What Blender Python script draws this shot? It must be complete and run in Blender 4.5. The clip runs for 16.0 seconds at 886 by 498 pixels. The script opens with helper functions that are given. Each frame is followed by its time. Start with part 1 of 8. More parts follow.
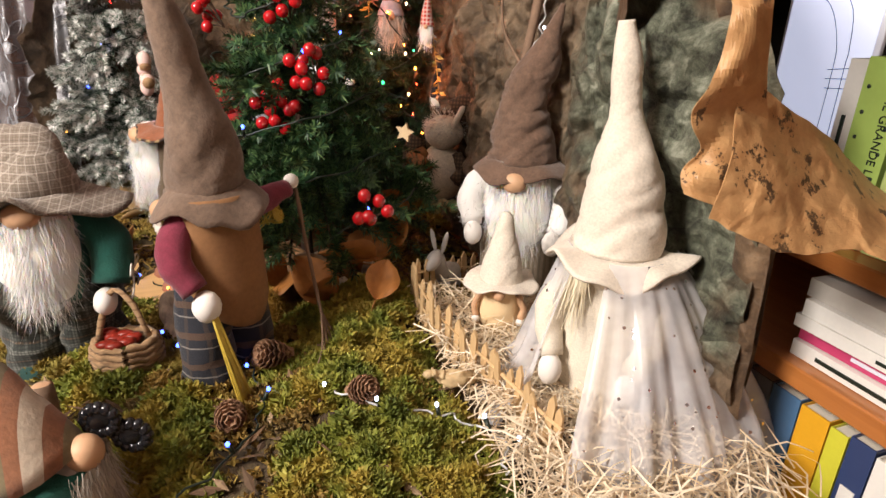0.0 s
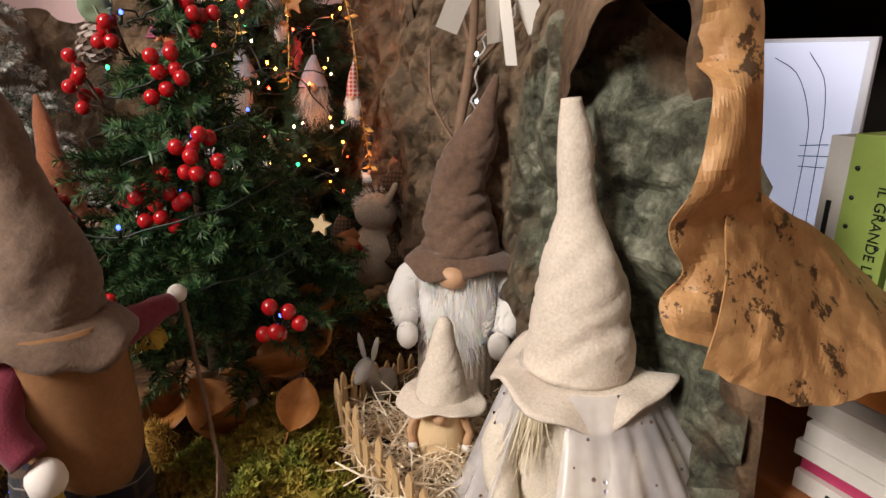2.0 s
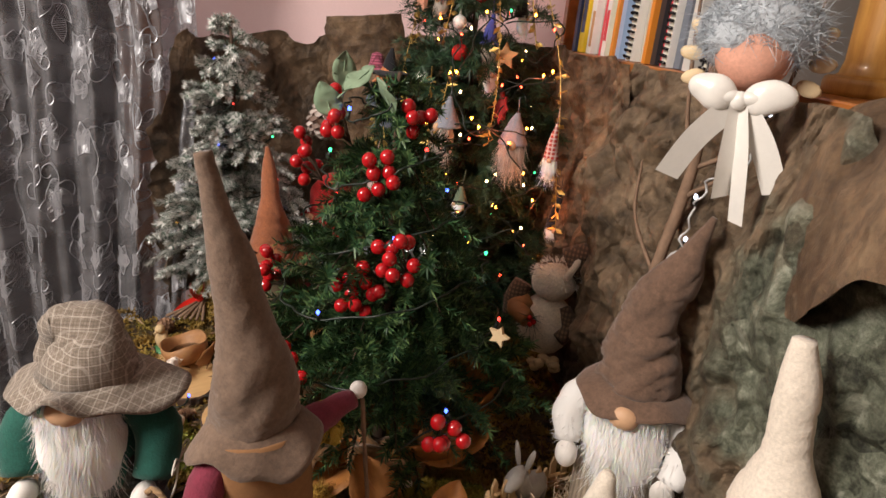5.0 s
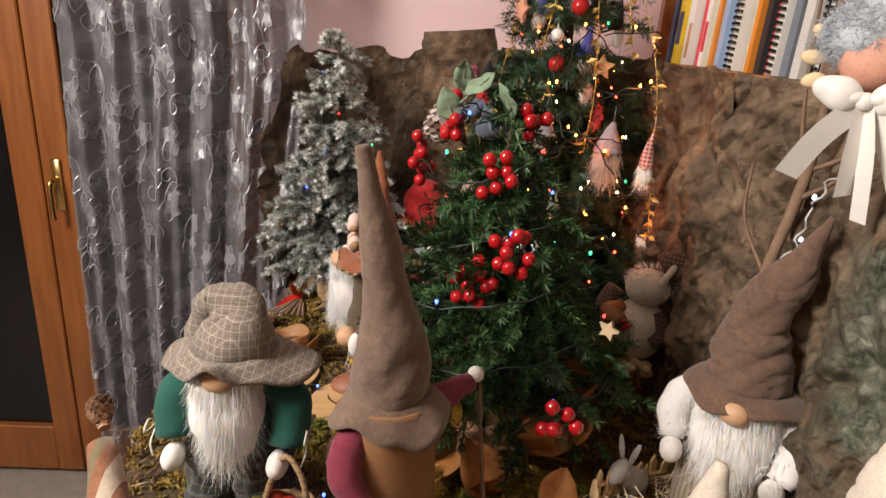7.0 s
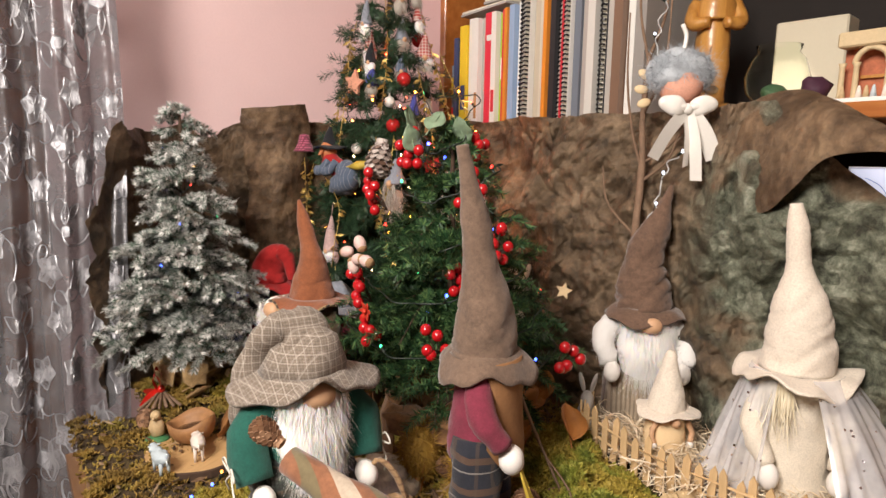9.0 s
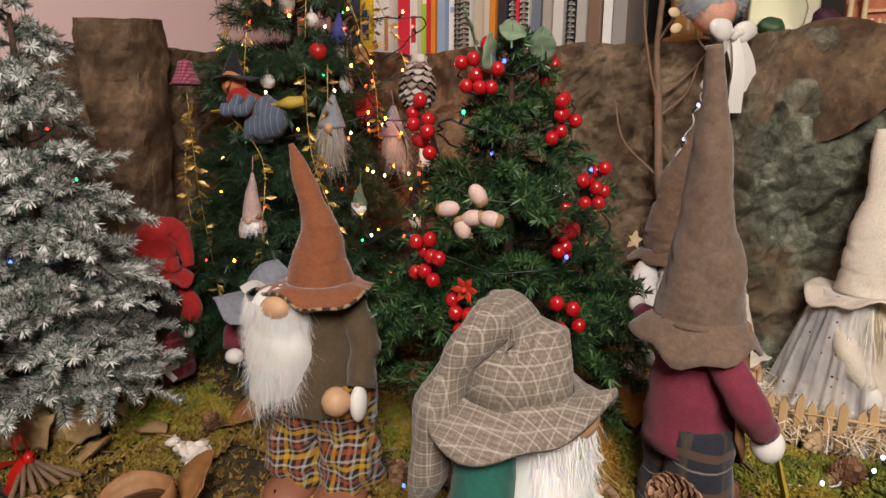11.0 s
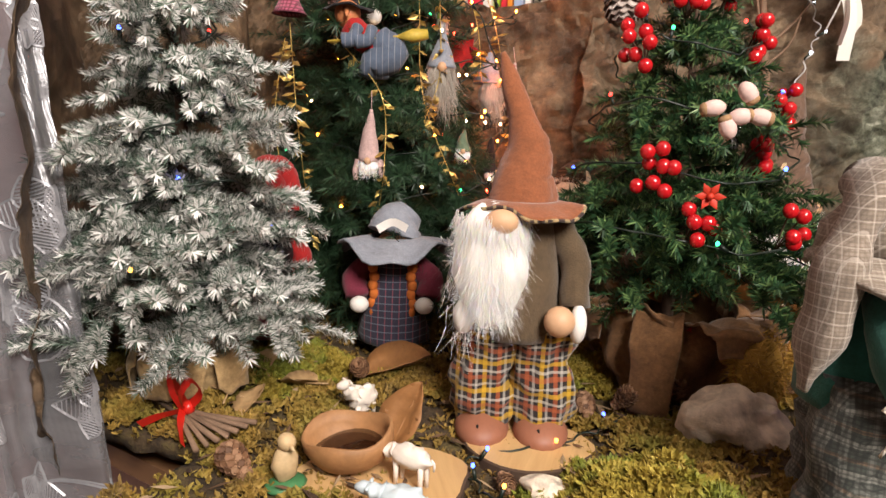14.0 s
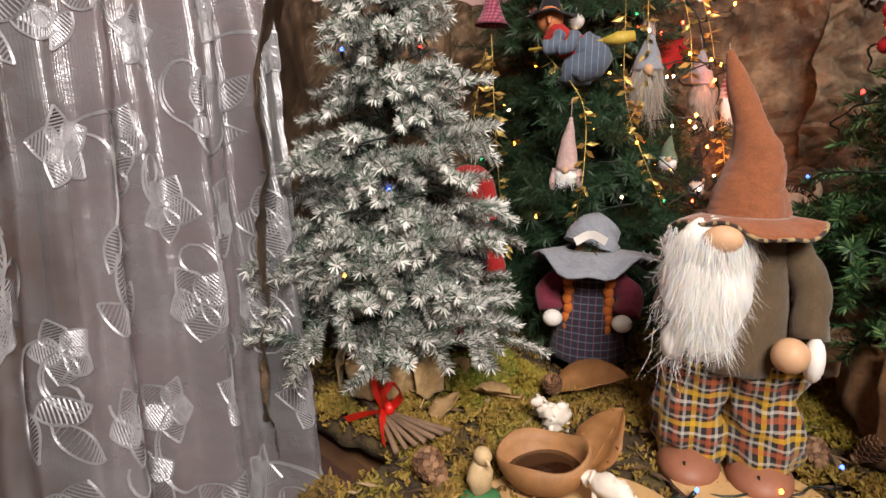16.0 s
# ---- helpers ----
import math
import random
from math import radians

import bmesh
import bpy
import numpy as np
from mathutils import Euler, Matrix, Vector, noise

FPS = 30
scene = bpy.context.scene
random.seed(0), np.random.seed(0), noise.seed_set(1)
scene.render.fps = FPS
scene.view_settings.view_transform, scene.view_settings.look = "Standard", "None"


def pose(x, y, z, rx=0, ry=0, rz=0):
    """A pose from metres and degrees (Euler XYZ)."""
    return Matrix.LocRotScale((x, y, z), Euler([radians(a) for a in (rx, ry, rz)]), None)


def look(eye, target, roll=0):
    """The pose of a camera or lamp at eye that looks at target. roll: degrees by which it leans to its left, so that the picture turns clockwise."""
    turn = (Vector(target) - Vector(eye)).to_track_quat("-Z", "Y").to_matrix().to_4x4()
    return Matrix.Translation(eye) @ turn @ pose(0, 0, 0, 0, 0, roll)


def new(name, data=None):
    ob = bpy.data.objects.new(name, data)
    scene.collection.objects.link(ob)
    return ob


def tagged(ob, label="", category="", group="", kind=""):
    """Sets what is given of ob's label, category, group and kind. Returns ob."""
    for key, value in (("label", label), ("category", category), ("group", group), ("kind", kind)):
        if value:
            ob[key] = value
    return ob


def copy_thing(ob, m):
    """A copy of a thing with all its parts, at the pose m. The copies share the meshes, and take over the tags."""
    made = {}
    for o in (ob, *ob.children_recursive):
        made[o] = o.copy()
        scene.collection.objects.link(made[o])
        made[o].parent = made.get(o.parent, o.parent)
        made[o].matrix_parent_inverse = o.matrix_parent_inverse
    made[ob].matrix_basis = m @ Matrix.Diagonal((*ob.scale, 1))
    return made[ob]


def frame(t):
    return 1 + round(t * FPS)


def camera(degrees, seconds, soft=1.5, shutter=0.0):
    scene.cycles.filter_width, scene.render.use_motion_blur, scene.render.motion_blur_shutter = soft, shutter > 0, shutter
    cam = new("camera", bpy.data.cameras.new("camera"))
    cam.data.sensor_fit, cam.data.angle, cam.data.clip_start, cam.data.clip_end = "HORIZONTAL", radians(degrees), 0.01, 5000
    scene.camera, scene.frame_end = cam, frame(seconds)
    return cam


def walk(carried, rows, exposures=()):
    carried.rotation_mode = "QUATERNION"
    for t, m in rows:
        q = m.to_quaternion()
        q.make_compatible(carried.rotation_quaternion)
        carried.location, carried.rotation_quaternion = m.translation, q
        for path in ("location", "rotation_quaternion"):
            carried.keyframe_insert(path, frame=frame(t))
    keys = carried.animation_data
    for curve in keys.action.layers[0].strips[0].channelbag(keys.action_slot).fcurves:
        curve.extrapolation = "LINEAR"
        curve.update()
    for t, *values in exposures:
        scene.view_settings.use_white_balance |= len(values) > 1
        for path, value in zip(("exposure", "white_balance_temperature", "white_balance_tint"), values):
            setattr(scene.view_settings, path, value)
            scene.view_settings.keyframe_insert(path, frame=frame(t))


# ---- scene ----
cam = camera(72.1, 16.0)
PATH = [
    (0, (1.979, 0.283, 1.442), (0.26, 0.958, 0.674), 1.7),
    (0.5, (1.944, 0.305, 1.448), (0.218, 1.001, 0.715), 1.0),
    (1, (1.921, 0.326, 1.448), (0.191, 1.042, 0.745), 1.2),
    (1.5, (1.878, 0.346, 1.452), (0.141, 1.105, 0.814), 0.8),
    (2, (1.855, 0.366, 1.453), (0.138, 1.205, 0.86), 0.7),
    (2.5, (1.834, 0.38, 1.457), (0.122, 1.26, 0.913), 0.1),
    (3, (1.801, 0.399, 1.466), (0.152, 1.401, 0.94), -1.0),
    (3.5, (1.777, 0.405, 1.492), (0.145, 1.448, 0.993), -0.2),
    (3.8, (1.755, 0.395, 1.539), (0.091, 1.395, 1.061), 1.2),
    (4, (1.743, 0.371, 1.573), (0.046, 1.328, 1.122), 1.6),
    (4.5, (1.765, 0.359, 1.618), (-0.063, 0.846, 0.968), 4.1),
    (6.8, (1.807, 0.293, 1.616), (-0.043, 0.455, 0.872), 6.1),
    (7, (1.829, 0.279, 1.602), (-0.051, 0.41, 0.933), 4.6),
    (7.5, (1.916, 0.169, 1.575), (-0.025, 0.414, 1.159), 2.9),
    (8, (1.966, 0.009, 1.544), (0.102, 0.624, 1.159), 4.8),
    (8.5, (1.964, -0.1, 1.525), (0.115, 0.616, 1.263), 4.3),
    (8.6, (1.947, -0.126, 1.515), (0.139, 0.692, 1.268), 3.7),
    (10.8, (1.362, -0.394, 1.427), (0.313, 1.264, 1.04), -0.7),
    (11, (1.306, -0.38, 1.423), (0.382, 1.348, 1.024), 0.7),
    (11.5, (1.125, -0.449, 1.381), (0.408, 1.368, 0.948), -1.5),
    (12, (1.022, -0.53, 1.354), (0.507, 1.354, 0.924), 0.7),
    (12.5, (1.011, -0.544, 1.333), (0.546, 1.357, 0.919), 4.5),
    (13, (0.991, -0.534, 1.313), (0.496, 1.358, 0.893), 3.2),
    (13.5, (0.964, -0.526, 1.294), (0.383, 1.35, 0.92), 1.5),
    (14, (0.94, -0.526, 1.292), (0.317, 1.34, 0.933), 1.9),
    (14.5, (0.915, -0.535, 1.29), (0.103, 1.256, 0.927), 1.1),
    (15, (0.913, -0.524, 1.292), (-0.055, 1.185, 0.92), 0.3),
    (15.5, (0.91, -0.514, 1.294), (-0.19, 1.118, 0.937), 0.6),
    (16, (0.907, -0.518, 1.297), (-0.234, 1.085, 0.942), 0.8),
]
walk(cam, [(t, look(e, g, r)) for t, e, g, r in PATH], [(0, -0.06), (1.0, -0.4), (2.5, -0.6), (4.5, -0.5), (7.0, -0.37), (7.6, -0.37), (8.1, -0.29), (8.6, -0.27), (8.9, -0.3), (10.7, -0.86), (11.0, -0.86), (11.6, -0.56), (12.5, -0.22), (14.0, -0.06), (15.0, 0.0), (15.5, -0.04), (16, -0.24)])

# ---- room light ----
world = bpy.data.worlds.new("room_air")
scene.world = world
world.use_nodes = True
world.node_tree.nodes["Background"].inputs[0].default_value = (0.9, 0.8, 0.7, 1)
world.node_tree.nodes["Background"].inputs[1].default_value = 0.05


def area_lamp(name, eye, target, size, watts, colour):
    data = bpy.data.lights.new(name, "AREA")
    data.shape, data.size, data.energy, data.color = "DISK", size, watts, colour
    ob = new(name, data)
    ob.matrix_world = look(eye, target)
    return ob


area_lamp("ceiling_lamp_light", (1.85, -1.2, 2.42), (1.0, 0.4, 1.15), 0.75, 88, (1.0, 0.91, 0.83))


for p, c in (((0.66, 0.63, 1.42), (1.0, 0.16, 0.06)), ((0.63, 0.74, 1.27), (1.0, 0.24, 0.08)), ((0.64, 0.7, 1.53), (1.0, 0.2, 0.07)), ((0.68, 0.68, 1.32), (1.0, 0.32, 0.1))):
    bulb_light = bpy.data.lights.new("tree_lamp_light", "POINT")
    bulb_light.energy, bulb_light.color, bulb_light.shadow_soft_size = 0.2, c, 0.012
    new("tree_lamp_light", bulb_light).location = p


# ---- mesh tools ----
class Build:
    """Collects vertices and faces of one mesh, with a material slot for each face."""

    def __init__(self):
        self.v, self.f, self.m = [], [], []

    def add(self, verts, faces, m=0, at=None):
        n = len(self.v)
        if at is not None:
            verts = [at @ Vector(p) for p in verts]
        self.v.extend([tuple(p) for p in verts])
        self.f.extend([tuple(i + n for i in f) for f in faces])
        self.m.extend([m] * len(faces))
        return self

    def done(self, name, mats, parent=None, smooth=True, label="", place=None):
        me = bpy.data.meshes.new(name)
        me.from_pydata(self.v, [], self.f)
        for mt in mats if isinstance(mats, (list, tuple)) else [mats]:
            me.materials.append(mt)
        me.polygons.foreach_set("material_index", self.m)
        me.polygons.foreach_set("use_smooth", [smooth] * len(self.f))
        me.update()
        ob = new(name, me)
        if parent is not None:
            ob.parent = parent
        if place is not None:
            ob.matrix_basis = place
        if label:
            ob["label"] = label
        return ob


def thing(name, place, label, category, group="", kind=""):
    ob = new(name)
    ob.empty_display_size = 0.02
    ob.matrix_basis = place
    return tagged(ob, label, category, group, kind)


def smooth_path(pts, n):
    """n points along a smooth curve through pts (Catmull-Rom); works on tuples of any length."""
    p = np.array(pts, float)
    p = np.vstack([2 * p[0] - p[1], p, 2 * p[-1] - p[-2]])
    out = []
    for s in np.linspace(0, len(p) - 3 - 1e-6, n):
        i = int(s)
        t = s - i
        a, b, c, d = p[i : i + 4]
        out.append(0.5 * (2 * b + (c - a) * t + (2 * a - 5 * b + 4 * c - d) * t * t + (3 * b - a - 3 * c + d) * t**3))
    return np.array(out)


def sweep(path, radii, seg=12, flat=1.0, rough=0.0, freq=20.0, seed=0.0, caps=True, side=(1, 0, 0)):
    """A tube along a path; radii one per point; flat squeezes it across side; rough adds folds."""
    path = [Vector(p) for p in path]
    v, f = [], []
    n = len(path)
    for i, p in enumerate(path):
        d = (path[min(i + 1, n - 1)] - path[max(i - 1, 0)]).normalized()
        a = Vector(side) - d * d.dot(Vector(side))
        if a.length < 1e-4:
            a = Vector((0, 1, 0)) - d * d.y
        a.normalize()
        b = d.cross(a)
        for k in range(seg):
            w = 2 * math.pi * k / seg
            q = p + (a * math.cos(w) + b * math.sin(w) * flat) * radii[i]
            if rough:
                q += (a * math.cos(w) + b * math.sin(w)) * rough * noise.noise((q + Vector((seed, seed, 0))) * freq)
            v.append(q)
    for i in range(n - 1):
        for k in range(seg):
            k2 = (k + 1) % seg
            f.append((i * seg + k, i * seg + k2, (i + 1) * seg + k2, (i + 1) * seg + k))
    if caps:
        f.append(tuple(reversed(range(seg))))
        f.append(tuple((n - 1) * seg + k for k in range(seg)))
    return v, f


def ball(c, r, seg=12, rings=8, rough=0.0, freq=20.0, turn=None):
    rx, ry, rz = r if isinstance(r, tuple) else (r, r, r)
    v, f = [], []
    c = Vector(c)
    for i in range(rings + 1):
        a = math.pi * i / rings
        for k in range(seg):
            b = 2 * math.pi * k / seg
            q = Vector((rx * math.sin(a) * math.cos(b), ry * math.sin(a) * math.sin(b), rz * math.cos(a)))
            if rough:
                q *= 1 + rough * noise.noise((q + c) * freq)
            if turn is not None:
                q = turn @ q
            v.append(c + q)
    for i in range(rings):
        for k in range(seg):
            k2 = (k + 1) % seg
            f.append((i * seg + k, (i + 1) * seg + k, (i + 1) * seg + k2, i * seg + k2))
    return v, f


def block(lo, hi, bevel=0.0):
    (x0, y0, z0), (x1, y1, z1) = lo, hi
    b = min(bevel, (x1 - x0) / 3, (y1 - y0) / 3, (z1 - z0) / 3)
    if b <= 0:
        v = [(x, y, z) for z in (z0, z1) for x, y in ((x0, y0), (x1, y0), (x1, y1), (x0, y1))]
        return v, [(3, 2, 1, 0), (4, 5, 6, 7), (0, 1, 5, 4), (1, 2, 6, 5), (2, 3, 7, 6), (3, 0, 4, 7)]
    v, f = [], []
    ring = [(x0 + b, y0), (x1 - b, y0), (x1, y0 + b), (x1, y1 - b), (x1 - b, y1), (x0 + b, y1), (x0, y1 - b), (x0, y0 + b)]
    ins = [(x0 + b, y0 + b), (x1 - b, y0 + b), (x1 - b, y0 + b), (x1 - b, y1 - b), (x1 - b, y1 - b), (x0 + b, y1 - b), (x0 + b, y1 - b), (x0 + b, y0 + b)]
    for z, r in ((z0, ins), (z0 + b, ring), (z1 - b, ring), (z1, ins)):
        v += [(x, y, z) for x, y in r]
    for i in range(3):
        for k in range(8):
            k2 = (k + 1) % 8
            f.append((i * 8 + k, i * 8 + k2, i * 8 + 8 + k2, i * 8 + 8 + k))
    f.append((7, 5, 3, 1))
    f.append((24 + 1, 24 + 3, 24 + 5, 24 + 7))
    return v, f


def strands(rng, roots, ways, lengths, width, fall=0.3, curl=0.15, steps=3):
    """Flat tapering hairs: from each root along its way, sinking by fall."""
    v, f = [], []
    for p, w, ln in zip(roots, ways, lengths):
        p, w = Vector(p), Vector(w).normalized()
        side = w.cross(Vector(rng.normal(size=3))).normalized()
        bend = Vector(rng.normal(size=3)) * curl
        n = len(v)
        for s in range(steps + 1):
            u = s / steps
            q = p + w * ln * u + (bend * u * u + Vector((0, 0, -fall)) * u * u) * ln
            h = side * width * (1 - 0.85 * u) * 0.5
            v += [q - h, q + h]
        for s in range(steps):
            f.append((n + 2 * s, n + 2 * s + 1, n + 2 * s + 3, n + 2 * s + 2))
    return v, f


def ribbon(path, width, normal=(0, 0, 1), taper=None):
    """A flat band along a path, lying across normal."""
    v, f = [], []
    path = [Vector(p) for p in path]
    n = len(path)
    for i, p in enumerate(path):
        d = (path[min(i + 1, n - 1)] - path[max(i - 1, 0)]).normalized()
        s = d.cross(Vector(normal)).normalized() * width * 0.5 * (taper[i] if taper is not None else 1)
        v += [p - s, p + s]
    f = [(2 * i, 2 * i + 1, 2 * i + 3, 2 * i + 2) for i in range(n - 1)]
    return v, f


def both_sides(vf, t=0.0006):
    """Gives a sheet a second skin, so that it has thickness."""
    v, f = vf
    v = [Vector(p) for p in v]
    nn = [Vector((0, 0, 0)) for _ in v]
    for q in f:
        no = (v[q[1]] - v[q[0]]).cross(v[q[2]] - v[q[0]])
        for i in q:
            nn[i] += no
    w = [p + (m.normalized() * t if m.length > 0 else Vector((0, 0, t))) for p, m in zip(v, nn)]
    n = len(v)
    edges = {}
    for q in f:
        for a, b in zip(q, q[1:] + q[:1]):
            edges[(a, b)] = edges.get((a, b), 0) + 1
    rim = [(a, b) for a, b in edges if (b, a) not in edges]
    return v + w, [tuple(reversed(q)) for q in f] + [tuple(i + n for i in q) for q in f] + [(a, b, b + n, a + n) for a, b in rim]


# ---- materials ----
def nodes_of(name):
    m = bpy.data.materials.new(name)
    m.use_nodes = True
    nt = m.node_tree
    return m, nt, nt.nodes["Principled BSDF"]


def nd(nt, kind, **ins):
    n = nt.nodes.new(kind)
    for k, v in ins.items():
        n.inputs[k.replace("_", " ")].default_value = v
    return n


def ramp(nt, fac, stops):
    r = nt.nodes.new("ShaderNodeValToRGB")
    el = r.color_ramp.elements
    while len(el) < len(stops):
        el.new(0.5)
    for e, (p, c) in zip(el, stops):
        e.position, e.color = p, (*c, 1)
    nt.links.new(fac, r.inputs[0])
    return r.outputs[0]


def coords(nt, world_space=False):
    if world_space:
        return nt.nodes.new("ShaderNodeNewGeometry").outputs["Position"]
    return nt.nodes.new("ShaderNodeTexCoord").outputs["Object"]


def noise_tex(nt, vec, scale, detail=4.0, rough=0.6):
    n = nd(nt, "ShaderNodeTexNoise", Scale=scale, Detail=detail, Roughness=rough)
    nt.links.new(vec, n.inputs["Vector"])
    return n.outputs["Fac"]


def bump(nt, bsdf, height, strength=0.3, dist=0.002):
    b = nd(nt, "ShaderNodeBump", Strength=strength, Distance=dist)
    nt.links.new(height, b.inputs["Height"])
    nt.links.new(b.outputs[0], bsdf.inputs["Normal"])


def mix(nt, fac, a, b, mode="MIX"):
    n = nt.nodes.new("ShaderNodeMix")
    n.data_type, n.blend_type = "RGBA", mode
    for sock, val in ((n.inputs[0], fac), (n.inputs[6], a), (n.inputs[7], b)):
        if isinstance(val, (int, float)):
            sock.default_value = val
        elif isinstance(val, tuple):
            sock.default_value = (*val, 1)
        else:
            nt.links.new(val, sock)
    return n.outputs[2]


def shade(c, k):
    return tuple(min(1.0, x * k) for x in c)


def plain(name, colour, rough=0.6, grain=300.0, vary=0.25, patch=18.0, relief=0.25, metal=0.0, sheen=0.0, coat=0.0, dist=0.0008):
    """A surface of one colour with stains and fine grain."""
    m, nt, b = nodes_of(name)
    v = coords(nt)
    big, fine = noise_tex(nt, v, patch, 5), noise_tex(nt, v, grain, 3)
    c = ramp(nt, big, [(0.25, shade(colour, 1 - vary)), (0.75, shade(colour, 1 + vary))])
    c = mix(nt, 0.35, c, ramp(nt, fine, [(0.3, shade(colour, 1 - vary)), (0.7, shade(colour, 1 + vary))]))
    nt.links.new(c, b.inputs["Base Color"])
    b.inputs["Roughness"].default_value = rough
    b.inputs["Metallic"].default_value = metal
    b.inputs["Sheen Weight"].default_value = sheen
    b.inputs["Coat Weight"].default_value = coat
    bump(nt, b, fine, relief, dist)
    return m


def weave(name, colour, bands=(), thread=500.0, rough=0.95, sheen=0.15, vary=0.2):
    """Cloth: threads in relief; bands of (axis, period, share, offset, colour, weight) woven in."""
    m, nt, b = nodes_of(name)
    v = coords(nt)
    sep = nt.nodes.new("ShaderNodeSeparateXYZ")
    nt.links.new(v, sep.inputs[0])
    big = noise_tex(nt, v, 25, 4)
    c = ramp(nt, big, [(0.25, shade(colour, 1 - vary)), (0.75, shade(colour, 1 + vary))])
    c = mix(nt, 0.5, c, ramp(nt, noise_tex(nt, v, 110, 5, 0.75), [(0.3, shade(colour, 1 - 1.8 * vary)), (0.7, shade(colour, 1 + 1.8 * vary))]))

    def wave(axis, period, offset):
        a = nt.nodes.new("ShaderNodeMath")
        a.operation = "MULTIPLY_ADD"
        nt.links.new(sep.outputs[axis], a.inputs[0])
        a.inputs[1].default_value, a.inputs[2].default_value = 1 / period, offset
        fr = nt.nodes.new("ShaderNodeMath")
        fr.operation = "FRACT"
        nt.links.new(a.outputs[0], fr.inputs[0])
        return fr.outputs[0]

    for axis, period, share, offset, col, weight in bands:
        st = nt.nodes.new("ShaderNodeMath")
        st.operation = "LESS_THAN"
        nt.links.new(wave(axis, period, offset), st.inputs[0])
        st.inputs[1].default_value = share
        k = nt.nodes.new("ShaderNodeMath")
        k.operation = "MULTIPLY"
        nt.links.new(st.outputs[0], k.inputs[0])
        k.inputs[1].default_value = weight
        c = mix(nt, k.outputs[0], c, col)
    fine = noise_tex(nt, v, thread, 2)
    c = mix(nt, 0.25, c, ramp(nt, fine, [(0.3, (0.25, 0.25, 0.25)), (0.7, (1, 1, 1))]), "MULTIPLY")
    nt.links.new(c, b.inputs["Base Color"])
    b.inputs["Roughness"].default_value = rough
    b.inputs["Sheen Weight"].default_value = sheen
    bump(nt, b, mix(nt, 0.25, fine, noise_tex(nt, v, 60, 5, 0.7)), 0.5, 0.0018)
    return m


def islands(name, stops, rough=0.6, coat=0.0, metal=0.0, sub=0.0, patch=None, patch_stops=None):
    """For heaps of small pieces: each piece takes its own tone; a slow patchwork may lie over it."""
    m, nt, b = nodes_of(name)
    g = nt.nodes.new("ShaderNodeNewGeometry")
    c = ramp(nt, g.outputs["Random Per Island"], stops)
    if patch:
        n = noise_tex(nt, g.outputs["Position"], patch, 3)
        c = mix(nt, 0.65, c, ramp(nt, n, patch_stops))
    nt.links.new(c, b.inputs["Base Color"])
    b.inputs["Roughness"].default_value = rough
    b.inputs["Coat Weight"].default_value = coat
    b.inputs["Metallic"].default_value = metal
    if sub:
        b.inputs["Subsurface Weight"].default_value = sub
        b.inputs["Subsurface Radius"].default_value = (0.004, 0.003, 0.002)
    return m


def glow(name, colour, strength):
    m, nt, b = nodes_of(name)
    b.inputs["Base Color"].default_value = (*colour, 1)
    b.inputs["Emission Color"].default_value = (*colour, 1)
    b.inputs["Emission Strength"].default_value = strength
    return m


def wood(name, c1, c2, rough=0.35, scale=8.0, along=2, coat=0.3):
    m, nt, b = nodes_of(name)
    v = coords(nt)
    mp = nt.nodes.new("ShaderNodeMapping")
    sc = [scale * 6] * 3
    sc[along] = scale * 0.5
    mp.inputs["Scale"].default_value = sc
    nt.links.new(v, mp.inputs[0])
    n = noise_tex(nt, mp.outputs[0], 1.0, 6, 0.65)
    c = ramp(nt, n, [(0.3, c1), (0.7, c2)])
    nt.links.new(c, b.inputs["Base Color"])
    b.inputs["Roughness"].default_value = rough
    b.inputs["Coat Weight"].default_value = coat
    bump(nt, b, n, 0.15, 0.001)
    return m


